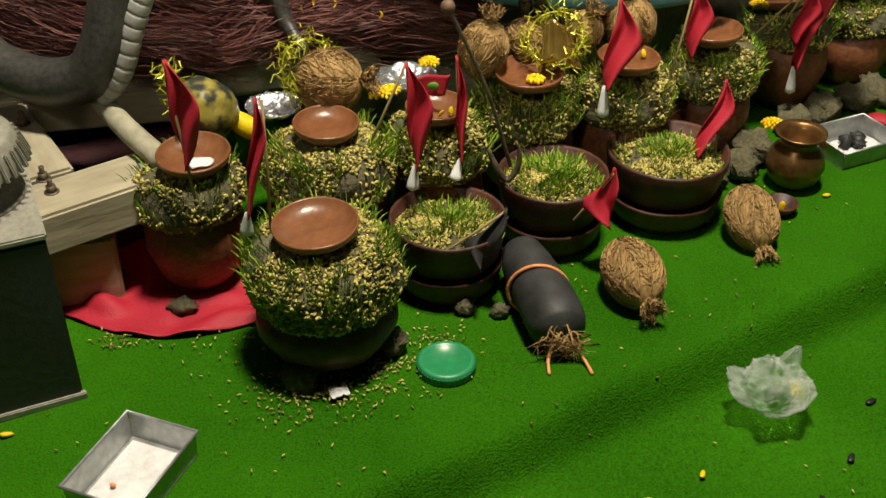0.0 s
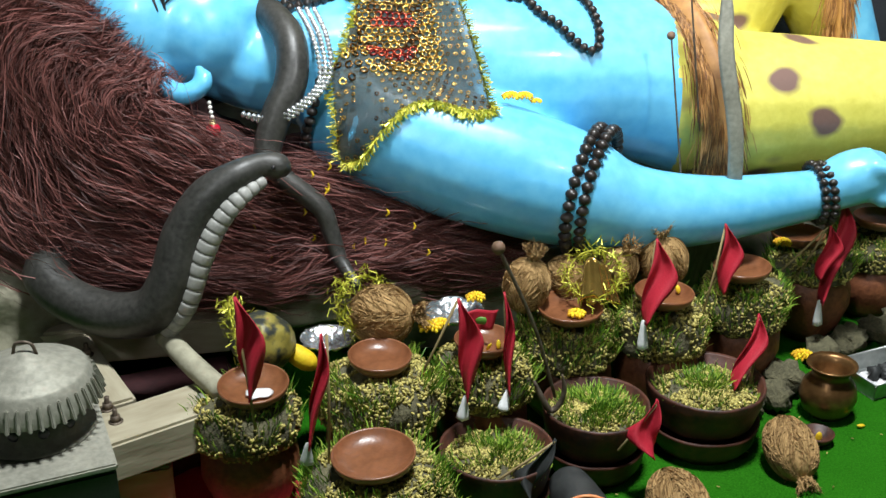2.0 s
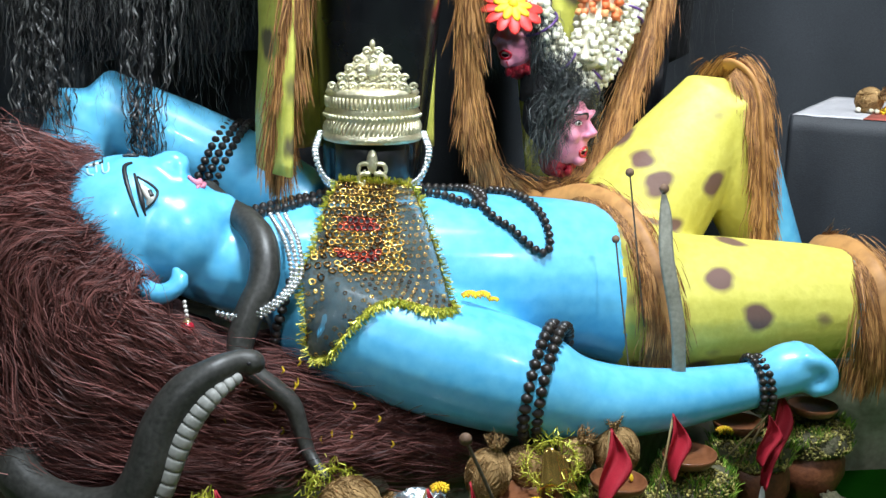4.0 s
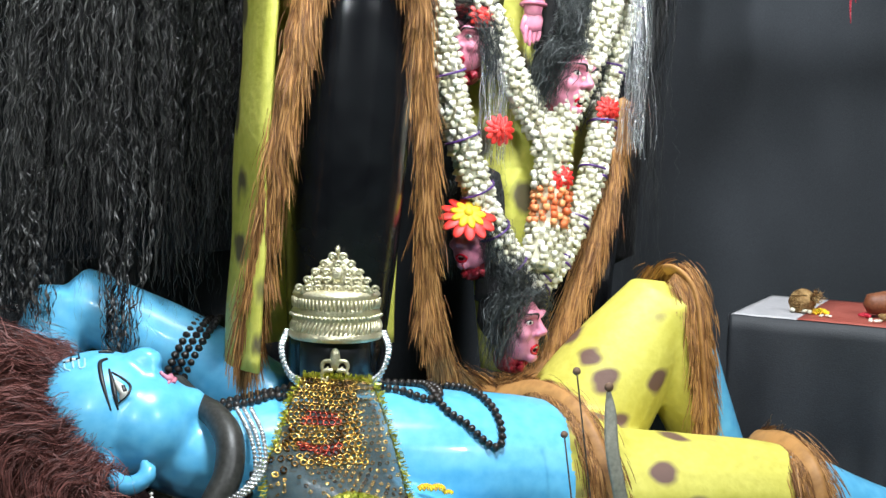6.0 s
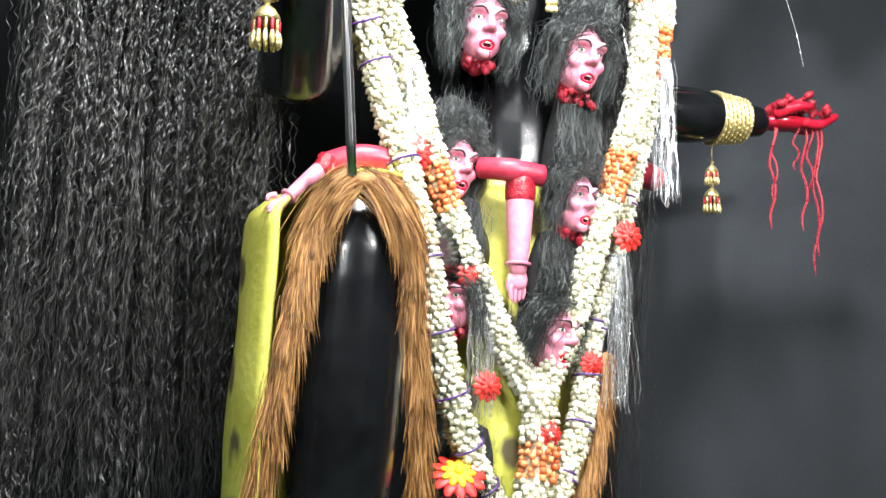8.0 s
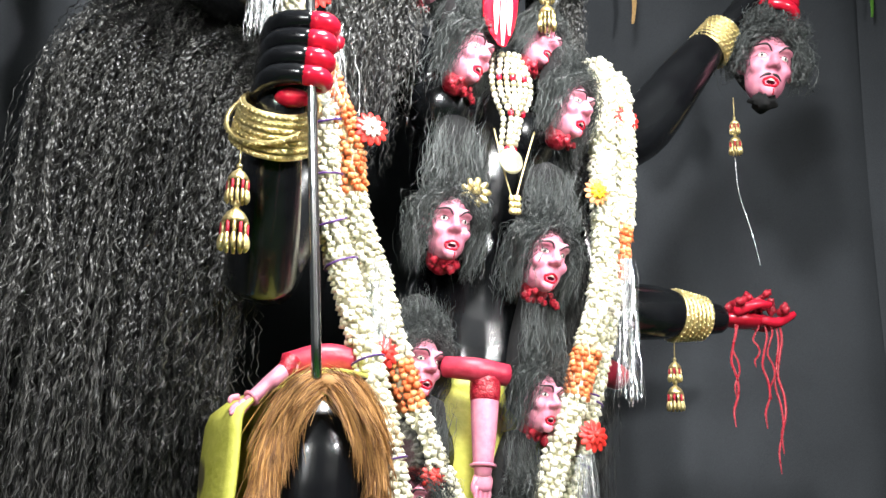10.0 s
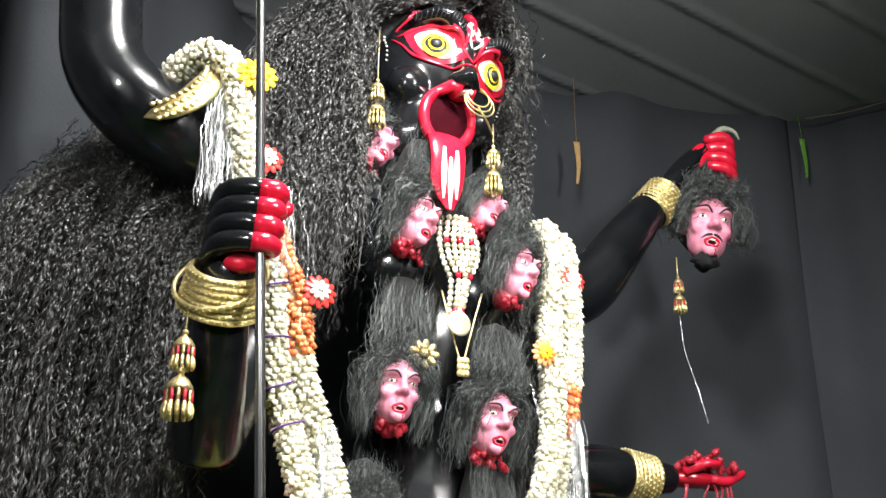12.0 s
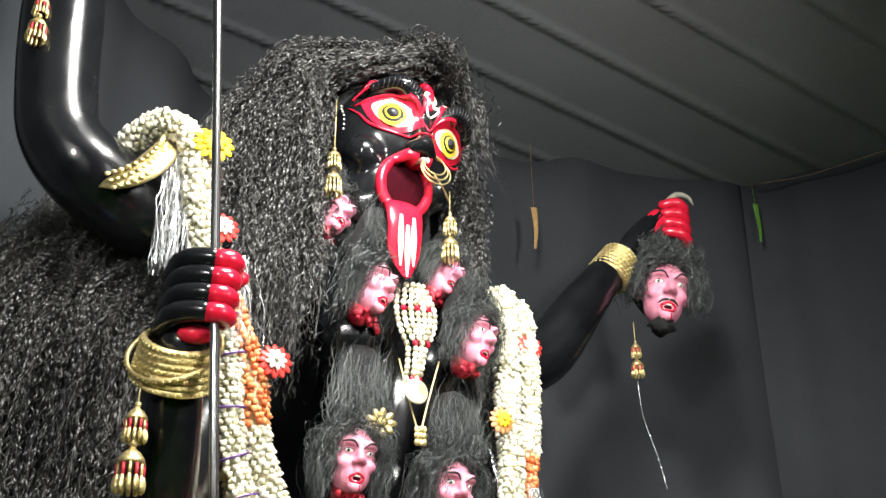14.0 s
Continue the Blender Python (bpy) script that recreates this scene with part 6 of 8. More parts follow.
def bead_string(name, at, pts, r, label, mat="bead", cord=True, squash=0.85):
    """Beads threaded on a cord along a line."""
    o = V(at)
    line = spline([tuple(V(p) - o) for p in pts], 600)
    seg = np.linalg.norm(np.diff(line, axis=0), axis=1)
    dist = np.concatenate([[0], np.cumsum(seg)])
    t = thing(name, at, label, "beads")
    if cord:
        part("cord", Geo().tube(line[::12], r * 0.25, 0, 6), "ink", t)
    bead = Geo().ball((0, 0, 0), (r, r, r * squash), 0, None, 10, 7, 0.12).mesh("bead", [mat])
    n = int(dist[-1] / (r * 1.75))
    for i in range(n):
        p = [np.interp((i + 0.5) * dist[-1] / n, dist, line[:, k]) for k in range(3)]
        j = min(598, int(np.searchsorted(dist, (i + 0.5) * dist[-1] / n)))
        ob = new("bead", bead)
        ob.parent = t
        ob.matrix_local = Matrix.Translation(p) @ V(line[j + 1] - line[j]).to_track_quat("Z", "Y").to_matrix().to_4x4()
    return t


def loop(c, axis, r, n=26, start=0.0, stop=2 * math.pi, squash=1.0):
    q = V(axis).to_track_quat("Z", "Y").to_matrix()
    return [V(c) + q @ V((r * math.cos(a), r * squash * math.sin(a), 0)) for a in np.linspace(start, stop, n)]


def draped(rows, lift):
    out = []
    for r in spline(rows, 60):
        p, n, _, _ = blue_skin.find_nearest(V(r))
        out.append(p + n * lift)
    return out


for dx, r in ((0.0, 0.146), (0.030, 0.140)):
    bead_string("bead_armlet", (0.22 + dx, 2.35, 0.36), loop((0.228 + dx, 2.345, 0.505), (0.88, -0.35, -0.12), r), 0.0152, "dark rudraksha bead armlet round the blue arm")
for dx in (0.0, 0.022):
    bead_string("bead_bracelet", (0.80 + dx, 2.46, 0.40), loop((0.795 + dx, 2.455, 0.457), (0.95, 0.1, 0.12), 0.070), 0.011, "dark rudraksha bead bracelet at the blue wrist")
for k in range(3):
    bead_string("bead_armlet", (-0.62 + 0.028 * k, 2.93, 0.82), loop((-0.635 + 0.028 * k, 2.955, 0.935), (-0.8, 0.1, 0.35), 0.128), 0.0125, "dark bead armlet round the raised blue arm")
bead_string("bead_necklace", (-0.40, 2.55, 0.85), draped([(-0.50, 2.52, 0.88), (-0.42, 2.57, 0.90), (-0.30, 2.65, 0.95), (-0.18, 2.70, 0.95), (-0.04, 2.74, 0.93), (0.05, 2.70, 0.92), (0.10, 2.56, 0.88), (0.17, 2.52, 0.83), (0.235, 2.48, 0.80), (0.265, 2.49, 0.82), (0.25, 2.56, 0.88), (0.19, 2.66, 0.92), (0.11, 2.74, 0.92)], 0.011), 0.0115, "long dark bead necklace over the blue chest")
bead_string("bead_necklace", (-0.38, 2.5, 0.8), draped([(-0.46, 2.50, 0.86), (-0.38, 2.53, 0.88), (-0.28, 2.58, 0.93), (-0.14, 2.60, 0.93), (-0.02, 2.60, 0.92), (0.06, 2.57, 0.9), (0.10, 2.60, 0.9), (0.08, 2.68, 0.92), (0.02, 2.74, 0.92)], 0.011), 0.0115, "second dark bead necklace over the blue chest")
bead_string("bead_string", (-0.41, 2.30, 0.66), draped([(-0.37, 2.36, 0.80), (-0.41, 2.31, 0.72), (-0.44, 2.30, 0.64), (-0.47, 2.30, 0.58)], 0.012), 0.013, "dark bead string behind the blue shoulder")
for k in range(3):
    bead_string("silver_necklace", (-0.40, 2.38, 0.80), [(-0.43 + 0.018 * k, 2.46, 0.90), (-0.385 + 0.015 * k, 2.36, 0.85), (-0.37 + 0.01 * k, 2.30, 0.775), (-0.42, 2.265, 0.725 - 0.008 * k), (-0.48, 2.26, 0.703 - 0.006 * k), (-0.54, 2.27, 0.708)], 0.0065, "silver bead necklace round the statue's neck", "tinsel", True)
t = thing("earring", (-0.607, 2.285, 0.655), "red ball earring on pearl beads", "earring")
part("ball", Geo().ball((0, 0, 0.012), 0.0165, 0, None, 18, 12), "red", t)
part("cap", Geo().lathe([(0, 0.036), (0.006, 0.034), (0.009, 0.026)], 0, 14), "gold", t, "gold cap")
for i in range(4):
    part("pearl", Geo().ball((-0.002 * i, 0.003 * i, 0.041 + 0.010 * i), 0.005, 0, None, 10, 7), "white", t, "white pearl")


def cobra():
    g = Geo()
    p = [(-0.90, 2.20, 0.41), (-0.96, 2.12, 0.400), (-0.90, 2.06, 0.365), (-0.80, 2.02, 0.345), (-0.705, 2.00, 0.365), (-0.655, 2.00, 0.435), (-0.625, 2.02, 0.525), (-0.575, 2.035, 0.60), (-0.515, 2.05, 0.645), (-0.465, 2.08, 0.658), (-0.435, 2.09, 0.650), (-0.418, 2.095, 0.640)]
    r = [0.030, 0.047, 0.047, 0.049, 0.050, 0.048, 0.047, 0.044, 0.032, 0.025, 0.027, 0.014]
    g.tube(p, r, 0, 22, 90)
    line = spline([(-0.690, 1.985, 0.325, 0.030), (-0.640, 1.972, 0.39, 0.031), (-0.605, 1.98, 0.48, 0.031), (-0.570, 1.99, 0.555, 0.030), (-0.525, 2.01, 0.610, 0.026), (-0.475, 2.05, 0.638, 0.016)], 18)
    for i in range(17):
        a, b = V(line[i][:3]), V(line[i + 1][:3])
        d = (b - a) * 0.46
        c = (a + b) / 2 + V((0.013, 0.012, -0.006))
        d = d * 0.92
        g.tube([c - d, c, c + d], [line[i][3] * 0.72, line[i][3] * 0.74, line[i + 1][3] * 0.72], 1, 14, 6)
    for s in (-1, 1):
        g.ball((-0.437 + 0.004 * s, 2.075 + 0.02 * s, 0.660), 0.005, 2, None, 10, 6)
    solid("cobra_statue", g, ["cobra", "belly", "ink"], "dark grey plaster cobra rearing with a ribbed pale belly", "statue")
    g = Geo().tube([(-0.60, 2.62, 0.93), (-0.545, 2.52, 0.905), (-0.475, 2.43, 0.880), (-0.435, 2.36, 0.835), (-0.435, 2.31, 0.765), (-0.465, 2.28, 0.700), (-0.485, 2.25, 0.62), (-0.45, 2.21, 0.585), (-0.37, 2.20, 0.520), (-0.345, 2.19, 0.46), (-0.325, 2.17, 0.405), (-0.285, 2.12, 0.365)],
                   [0.022, 0.028, 0.034, 0.036, 0.036, 0.034, 0.030, 0.024, 0.022, 0.019, 0.016, 0.010], 0, 18, 80)
    solid("snake_statue", g, "cobra", "dark plaster snake coiled round the blue neck, tail hanging", "statue")


cobra()
# yellow petals in the brown wool
for i in range(26):
    x, z = random.uniform(-0.52, -0.12), random.uniform(0.38, 0.62)
    if x > -0.35 and z > 0.5:
        continue
    g = Geo().tube([(0, 0, 0), (0.006, -0.004, 0.008), (0.002, -0.002, 0.018)], [0.001, 0.003, 0.001], 0, 5, 6)
    solid("petal", g, "marigold", "yellow petal caught in the brown wool", "petal", "loose petals", at=(x, 2.215 + 0.11 * max(0, x + 0.4), z), rz=random.uniform(0, 180))


def crown():
    t = thing("crown", (-0.183, 2.64, 0.93), "embossed silver-gold metal crown standing on the blue chest", "crown")
    part("core", Geo().lathe([(0, 0), (0.095, 0.0), (0.095, 0.17), (0, 0.19)], 0, 32), "ink", t, "black inner lining")
    part("lower_band", Geo().lathe([(0.100, 0.125), (0.124, 0.128), (0.130, 0.140), (0.121, 0.150), (0.115, 0.178), (0.122, 0.188), (0.119, 0.195), (0.10, 0.19)], 0, 56), "pale_gold", t)
    part("upper_band", Geo().lathe([(0.105, 0.19), (0.121, 0.198), (0.114, 0.212), (0.113, 0.238), (0.119, 0.246), (0.112, 0.256), (0.09, 0.262), (0, 0.275)], 0, 56), "pale_gold", t)
    for i in range(30):
        a = radians(-172 + 164 * i / 29)
        part("leaf_relief", Geo().tube([(0.121 * math.cos(a), 0.121 * math.sin(a), 0.147), (0.122 * math.cos(a + 0.05), 0.122 * math.sin(a + 0.05), 0.163), (0.117 * math.cos(a + 0.11), 0.117 * math.sin(a + 0.11), 0.180)], [0.002, 0.0048, 0.002], 0, 6, 7), "pale_gold", t)
        part("bead_relief", Geo().ball((0.122 * math.cos(a), 0.122 * math.sin(a), 0.192), 0.0052, 0, None, 8, 5), "pale_gold", t)
        part("flute_relief", Geo().tube([(0.117 * math.cos(a), 0.117 * math.sin(a), 0.213), (0.118 * math.cos(a), 0.118 * math.sin(a), 0.238)], 0.0038, 0, 6), "pale_gold", t)
    # crest: scrolls in shrinking rows
    rows = [(0.100, 0.266, 9), (0.078, 0.288, 7), (0.058, 0.310, 5), (0.036, 0.332, 3), (0.014, 0.352, 2)]
    part("crest_plate", Geo().tube([(0, -0.072, 0.255), (0, -0.068, 0.30), (0, -0.062, 0.34), (0, -0.060, 0.362)], [0.098, 0.070, 0.034, 0.006], 0, 20, 14, 0.10, (0, 1, 0)), "pale_gold", t)
    for w, z, n in rows:
        for i in range(n):
            x = w * (2 * i / (n - 1) - 1)
            y = -0.080 + 0.012 * (x / 0.1) ** 2
            part("scroll", Geo().tube([(x + 0.010 * math.cos(b) * (1 - b / 9), y - 0.004, z + 0.010 * math.sin(b) * (1 - b / 9)) for b in np.linspace(0, 6.5, 12)], 0.0042, 0, 6), "pale_gold", t)
    part("jewel", Geo().ball((0, -0.084, 0.305), (0.016, 0.008, 0.020), 0, None, 14, 10), "pale_gold", t)
    part("finial", Geo().ball((0, -0.066, 0.368), (0.007, 0.006, 0.012), 0, None, 10, 7), "pale_gold", t)
    fl = part("front_ornament", Geo().ball((0, -0.108, 0.085), (0.014, 0.008, 0.030), 0, None, 12, 8), "pale_gold", t)
    for s in (-1, 1):
        for q in (0.035, 0.060):
            part("front_scroll", Geo().tube([(s * 0.006, -0.108, q + 0.02), (s * 0.028, -0.106, q + 0.018), (s * 0.034, -0.106, q), (s * 0.022, -0.108, q - 0.008), (s * 0.018, -0.108, q + 0.004)], [0.006, 0.006, 0.005, 0.004, 0.003], 0, 8, 12), "pale_gold", t)
        for k in range(3):
            line = spline([(s * (0.126 + 0.004 * k), -0.02, 0.145), (s * (0.138 + 0.004 * k), -0.06, 0.10), (s * 0.118, -0.09, 0.045 - 0.006 * k), (s * 0.07, -0.105, 0.02 - 0.007 * k)], 20)
            for p in line:
                part("pearl", Geo().ball(tuple(p), 0.0058, 0, None, 7, 5), "tinsel", t)


crown()


def sequin_shawl():
    t = thing("sequin_shawl", (-0.16, 2.5, 0.75), "gold sequined net cloth with yellow-green tinsel fringe", "cloth")
    o = V((-0.16, 2.5, 0.75))
    tl, tr = V((-0.265, 2.535, 0.965)), V((-0.085, 2.535, 0.955))
    ml, mr = V((-0.325, 2.42, 0.80)), V((-0.035, 2.40, 0.84))
    bl, br = V((-0.318, 2.285, 0.595)), V((0.008, 2.305, 0.690))

    def fn(u, v):
        lo = bl.lerp(br, u) + V((0, 0, 0.075 * math.sin(math.pi * min(1, max(0, (u - 0.12) / 0.75))) ** 1.2 + 0.0))
        a, b, c = tl.lerp(tr, u), ml.lerp(mr, u), lo
        p = a * (1 - v) * (1 - 2 * v) + b * 4 * v * (1 - v) + c * v * (2 * v - 1)
        q, n, _, _ = blue_skin.find_nearest(p)
        if (p - q).dot(n) < 0.012:
            p = q + n * 0.012
        return p + V((0, -0.006 * math.sin(u * 14 + v * 3), 0)) - o
    part("net", Geo().grid(fn, 40, 40, 0, 0.001), "mesh_cloth", t, "dark grey-gold net")
    gold, red = Geo(), Geo()
    for j in range(20):
        for i in range(17):
            u, v = (i + 0.5 + 0.5 * (j % 2)) / 17.6, (j + 0.5) / 20
            if u > 0.97:
                continue
            p = fn(u, v)
            n = (fn(min(1, u + 0.02), v) - p).cross(fn(u, min(1, v + 0.02)) - p).normalized() * -1
            if n.y > 0:
                n = -n
            rot = (n + V((random.gauss(0, 0.25), 0, random.gauss(0, 0.25)))).normalized().to_track_quat("Z", "Y").to_matrix()
            r = 0.0078 if u < 0.74 and v < 0.72 else 0.0042
            if r < 0.005 and random.random() < 0.1:
                continue
            ring = [p + n * 0.004 + rot @ V((r * math.cos(a), r * math.sin(a), 0)) for a in np.linspace(0, 2 * math.pi, 9)]
            (red if 0.18 < u < 0.55 and (0.25 < v < 0.36 or 0.48 < v < 0.58) else gold).tube(ring, r * 0.34, 0, 5)
    tagged(part("sequins", gold, "sequin", t, "gold ring sequins"), kind="stuff")
    tagged(part("red_sequins", red, "sequin_red", t, "dark red ring sequins"), kind="stuff")
    paths = []
    edge = [(w, 0.0) for w in np.linspace(0, 1, 260)] + [(w, 1.0) for w in np.linspace(0, 1, 520)] + [(0.0, w) for w in np.linspace(0, 1, 300)] + [(1.0, w) for w in np.linspace(0, 1, 300)]
    for u, v in edge:
        p = fn(u, v)
        d = V(((u - 0.5) * 1.4 if v not in (0.0, 1.0) else random.gauss(0, 0.3), -0.5, 0.9 if v == 0.0 else -0.7 if v == 1.0 else 0.1)) + V((random.gauss(0, 0.4), random.gauss(0, 0.3), random.gauss(0, 0.4)))
        d = d.normalized() * random.uniform(0.012, 0.024)
        paths.append([tuple(p - d * 0.3), tuple(p + d * 0.4), tuple(p + d)])
    tagged(part("fringe", Geo().ribbons(np.array(paths), 0.0026, 0, False), "fringe", t, "yellow-green tinsel fringe"), kind="stuff")


sequin_shawl()
g = Geo().grid(lambda u, v: (0.05 * (u - 0.5), 0.035 * (v - 0.5), 0.004 * math.sin(u * 3)), 6, 6, 0, 0.001)
solid("paper_scrap", g, "timber", "small kraft paper scrap on the blue chest", "paper", at=(0.105, 2.76, 0.915), rz=15)

# ---------------------------------------------------------------- ornaments of the standing statue


def garland(label, rows, r, patches=(), ribbons=(), at=None):
    """White bud garland: cord, rings of buds, woven orange stretches and purple thread."""
    at = V(rows[0])
    line = spline([tuple(V(p) - at) for p in rows], 900)
    dist = np.concatenate([[0], np.cumsum(np.linalg.norm(np.diff(line, axis=0), axis=1))])
    t = thing("flower_garland", at, label, "garland", "white flower garlands")
    part("cord", Geo().tube(line[::10], r * 0.70, 0, 12), "bud", t)
    white, orange = Geo(), Geo()
    step = 0.0195
    n = int(dist[-1] / step)
    for i in range(n):
        s = (i + 0.5) * step
        j = min(897, int(np.searchsorted(dist, s)))
        tan = V(line[j + 1] - line[j]).normalized()
        q = tan.to_track_quat("Z", "Y").to_matrix()
        f = s / dist[-1]
        patch = any(a < f < b for a, b in patches)
        places, axes = [], []
        m = 10
        for k in range(m):
            a = 2 * math.pi * (k + 0.5 * (i % 2)) / m + random.gauss(0, 0.12)
            d = q @ V((math.cos(a), math.sin(a), 0))
            places.append(V(line[j]) + d * r * random.uniform(0.72, 0.90) + tan * random.gauss(0, 0.002))
            axes.append(d + tan * random.uniform(0.15, 0.7))
        (orange if patch else white).lumps(places, axes, (0.0132, 0.0160), 0)
    tagged(part("buds", white, "bud", t, "creamy white tuberose buds"), kind="stuff")
    if patches:
        tagged(part("orange_weave", orange, "orange", t, "orange woven flower band"), kind="stuff")
    for f in ribbons:
        j = min(897, int(f * 898))
        tan = V(line[j + 1] - line[j]).normalized()
        q = tan.to_track_quat("Z", "Y").to_matrix()
        ring = [V(line[j]) + q @ V((r * 1.12 * math.cos(a), r * 1.12 * math.sin(a), 0.02 * a / 6)) for a in np.linspace(0, 6.4, 22)]
        part("thread", Geo().tube(ring, 0.0036, 0, 6), "ribbon", t, "purple thread")


G1 = [(-0.56, 2.86, 3.76), (-0.45, 2.76, 3.80), (-0.345, 2.70, 3.70), (-0.30, 2.72, 3.45), (-0.22, 2.80, 3.22), (-0.165, 2.86, 3.05), (-0.145, 2.90, 2.80), (-0.085, 2.93, 2.60), (0.055, 2.88, 2.12), (0.125, 2.88, 1.78), (0.200, 2.90, 1.52), (0.285, 2.95, 1.33), (0.385, 3.01, 1.18)]
garland("white tuberose garland with purple thread, from the raised shoulder", G1, 0.047, (), [0.36 + 0.055 * i for i in range(12)])
G2 = [(-0.30, 2.74, 3.40), (-0.16, 2.84, 3.15), (-0.085, 2.90, 2.98), (-0.055, 2.93, 2.78), (0.02, 2.97, 2.60), (0.095, 2.99, 2.36), (0.18, 3.02, 2.14), (0.345, 3.06, 1.80), (0.455, 3.08, 1.62)]
garland("white tuberose garland with orange bands beside the spear", G2, 0.047, ((0.10, 0.32), (0.60, 0.68)))
G3 = [(0.80, 3.42, 3.50), (0.875, 3.34, 3.56), (0.865, 3.28, 3.40), (0.845, 3.22, 3.10), (0.845, 3.20, 2.80), (0.805, 3.18, 2.56), (0.66, 3.13, 2.10), (0.56, 3.09, 1.80), (0.475, 3.08, 1.63)]
garland("white tuberose garland with an orange band on the far shoulder", G3, 0.047, ((0.60, 0.68),))
G4 = [(0.87, 3.46, 3.55), (0.955, 3.38, 3.52), (0.965, 3.34, 3.30), (0.955, 3.32, 3.05), (0.915, 3.28, 2.80), (0.84, 3.26, 2.45), (0.75, 3.22, 2.12), (0.665, 3.18, 1.80), (0.63, 3.14, 1.56), (0.545, 3.08, 1.33), (0.46, 3.03, 1.19), (0.39, 3.01, 1.165)]
garland("white tuberose garland hanging outermost from the far shoulder", G4, 0.043, ((0.28, 0.36),), [0.5 + 0.06 * i for i in range(8)])
garland("thick white tuberose tail where the garlands meet", [(0.468, 3.06, 1.64), (0.472, 3.05, 1.50), (0.462, 3.03, 1.38), (0.430, 2.99, 1.22)], 0.064, ((0.40, 0.66),))


def big_flower(at, r, label, face, rim="flower_red", heart="marigold"):
    q = V(face).to_track_quat("Z", "Y").to_matrix()
    t = thing("big_flower", at, label, "flower", "cloth flowers on the garlands")
    for i in range(12):
        a = 2 * math.pi * i / 12
        d = V((math.cos(a), math.sin(a), 0))
        part("petal", Geo().ball(q @ (d * r * 0.62 + V((0, 0, -0.006))), (r * 0.40, r * 0.20, r * 0.06), 0, q @ Euler((0.15, 0.25, a)).to_matrix(), 10, 6), rim, t)
    for i in range(9):
        a = 2 * math.pi * i / 9
        part("inner_petal", Geo().ball(q @ (V((math.cos(a), math.sin(a), 0)) * r * 0.34 + V((0, 0, 0.006))), (r * 0.3, r * 0.15, r * 0.07), 0, q @ Euler((0, 0.2, a)).to_matrix(), 8, 5), heart, t)
    part("heart", Geo().ball(q @ V((0, 0, 0.012)), r * 0.17, 0, None, 10, 7), heart, t)


big_flower((0.192, 2.86, 1.385), 0.088, "large red and yellow cloth flower on the garland", (0.05, -0.75, 0.75))
big_flower((-0.275, 2.655, 3.685), 0.07, "yellow and red cloth flower on the raised shoulder", (0.2, -1, 0.2), "marigold", "marigold")
for p, r in (((-0.02, 2.86, 3.04), 0.06), ((-0.22, 2.72, 3.42), 0.055), ((0.055, 2.93, 2.34), 0.055), ((0.24, 3.0, 1.98), 0.05), ((0.30, 3.0, 1.64), 0.05), ((0.98, 3.32, 3.36), 0.055), ((0.66, 3.12, 1.72), 0.045), ((0.77, 3.10, 2.14), 0.055), ((0.50, 3.0, 1.50), 0.04)):
    big_flower(p, r, "small red cloth flower with a pale heart on the garland", (0.25, -1, 0.1), "flower_red", "white" if p[2] > 2.9 else "flower_red")
big_flower((0.80, 3.13, 2.99), 0.05, "orange and yellow cloth flower on the far garland", (0.2, -1, 0), "orange", "marigold")


def tinsel_tail(at, ln, n, label, spread=0.014):
    o = V(at)
    paths = []
    for _ in range(n):
        p = np.array([random.gauss(0, spread), random.gauss(0, spread * 0.5), 0])
        pts = [tuple(p)]
        for k in range(9):
            p = p + np.array([random.gauss(0, 0.007), random.gauss(0, 0.005), -ln / 9 * random.uniform(0.8, 1.15)])
            pts.append(tuple(p))
        paths.append(pts)
    solid("tinsel_tassel", Geo().ribbons(np.array(paths), 0.0011, 0, False), "tinsel", label, "tassel", "silver tinsel tails", kind="stuff", at=at)


tinsel_tail((-0.375, 2.70, 3.66), 0.42, 90, "silver tinsel tail hanging from the shoulder garland", 0.018)
tinsel_tail((-0.17, 2.82, 3.36), 0.30, 110, "bright silver tinsel beside the fist", 0.022)
tinsel_tail((0.03, 2.93, 2.62), 0.28, 50, "silver tinsel strands on the near garland")
tinsel_tail((0.28, 3.02, 1.98), 0.45, 60, "silver tinsel strands over the spotted skirt", 0.02)
tinsel_tail((0.93, 3.22, 2.78), 0.50, 60, "silver tinsel strands on the far garland", 0.012)
tinsel_tail((0.74, 3.12, 2.08), 0.50, 70, "silver tinsel strands under the far garland", 0.016)

# ---------------------------------------------------------------- painted mask heads


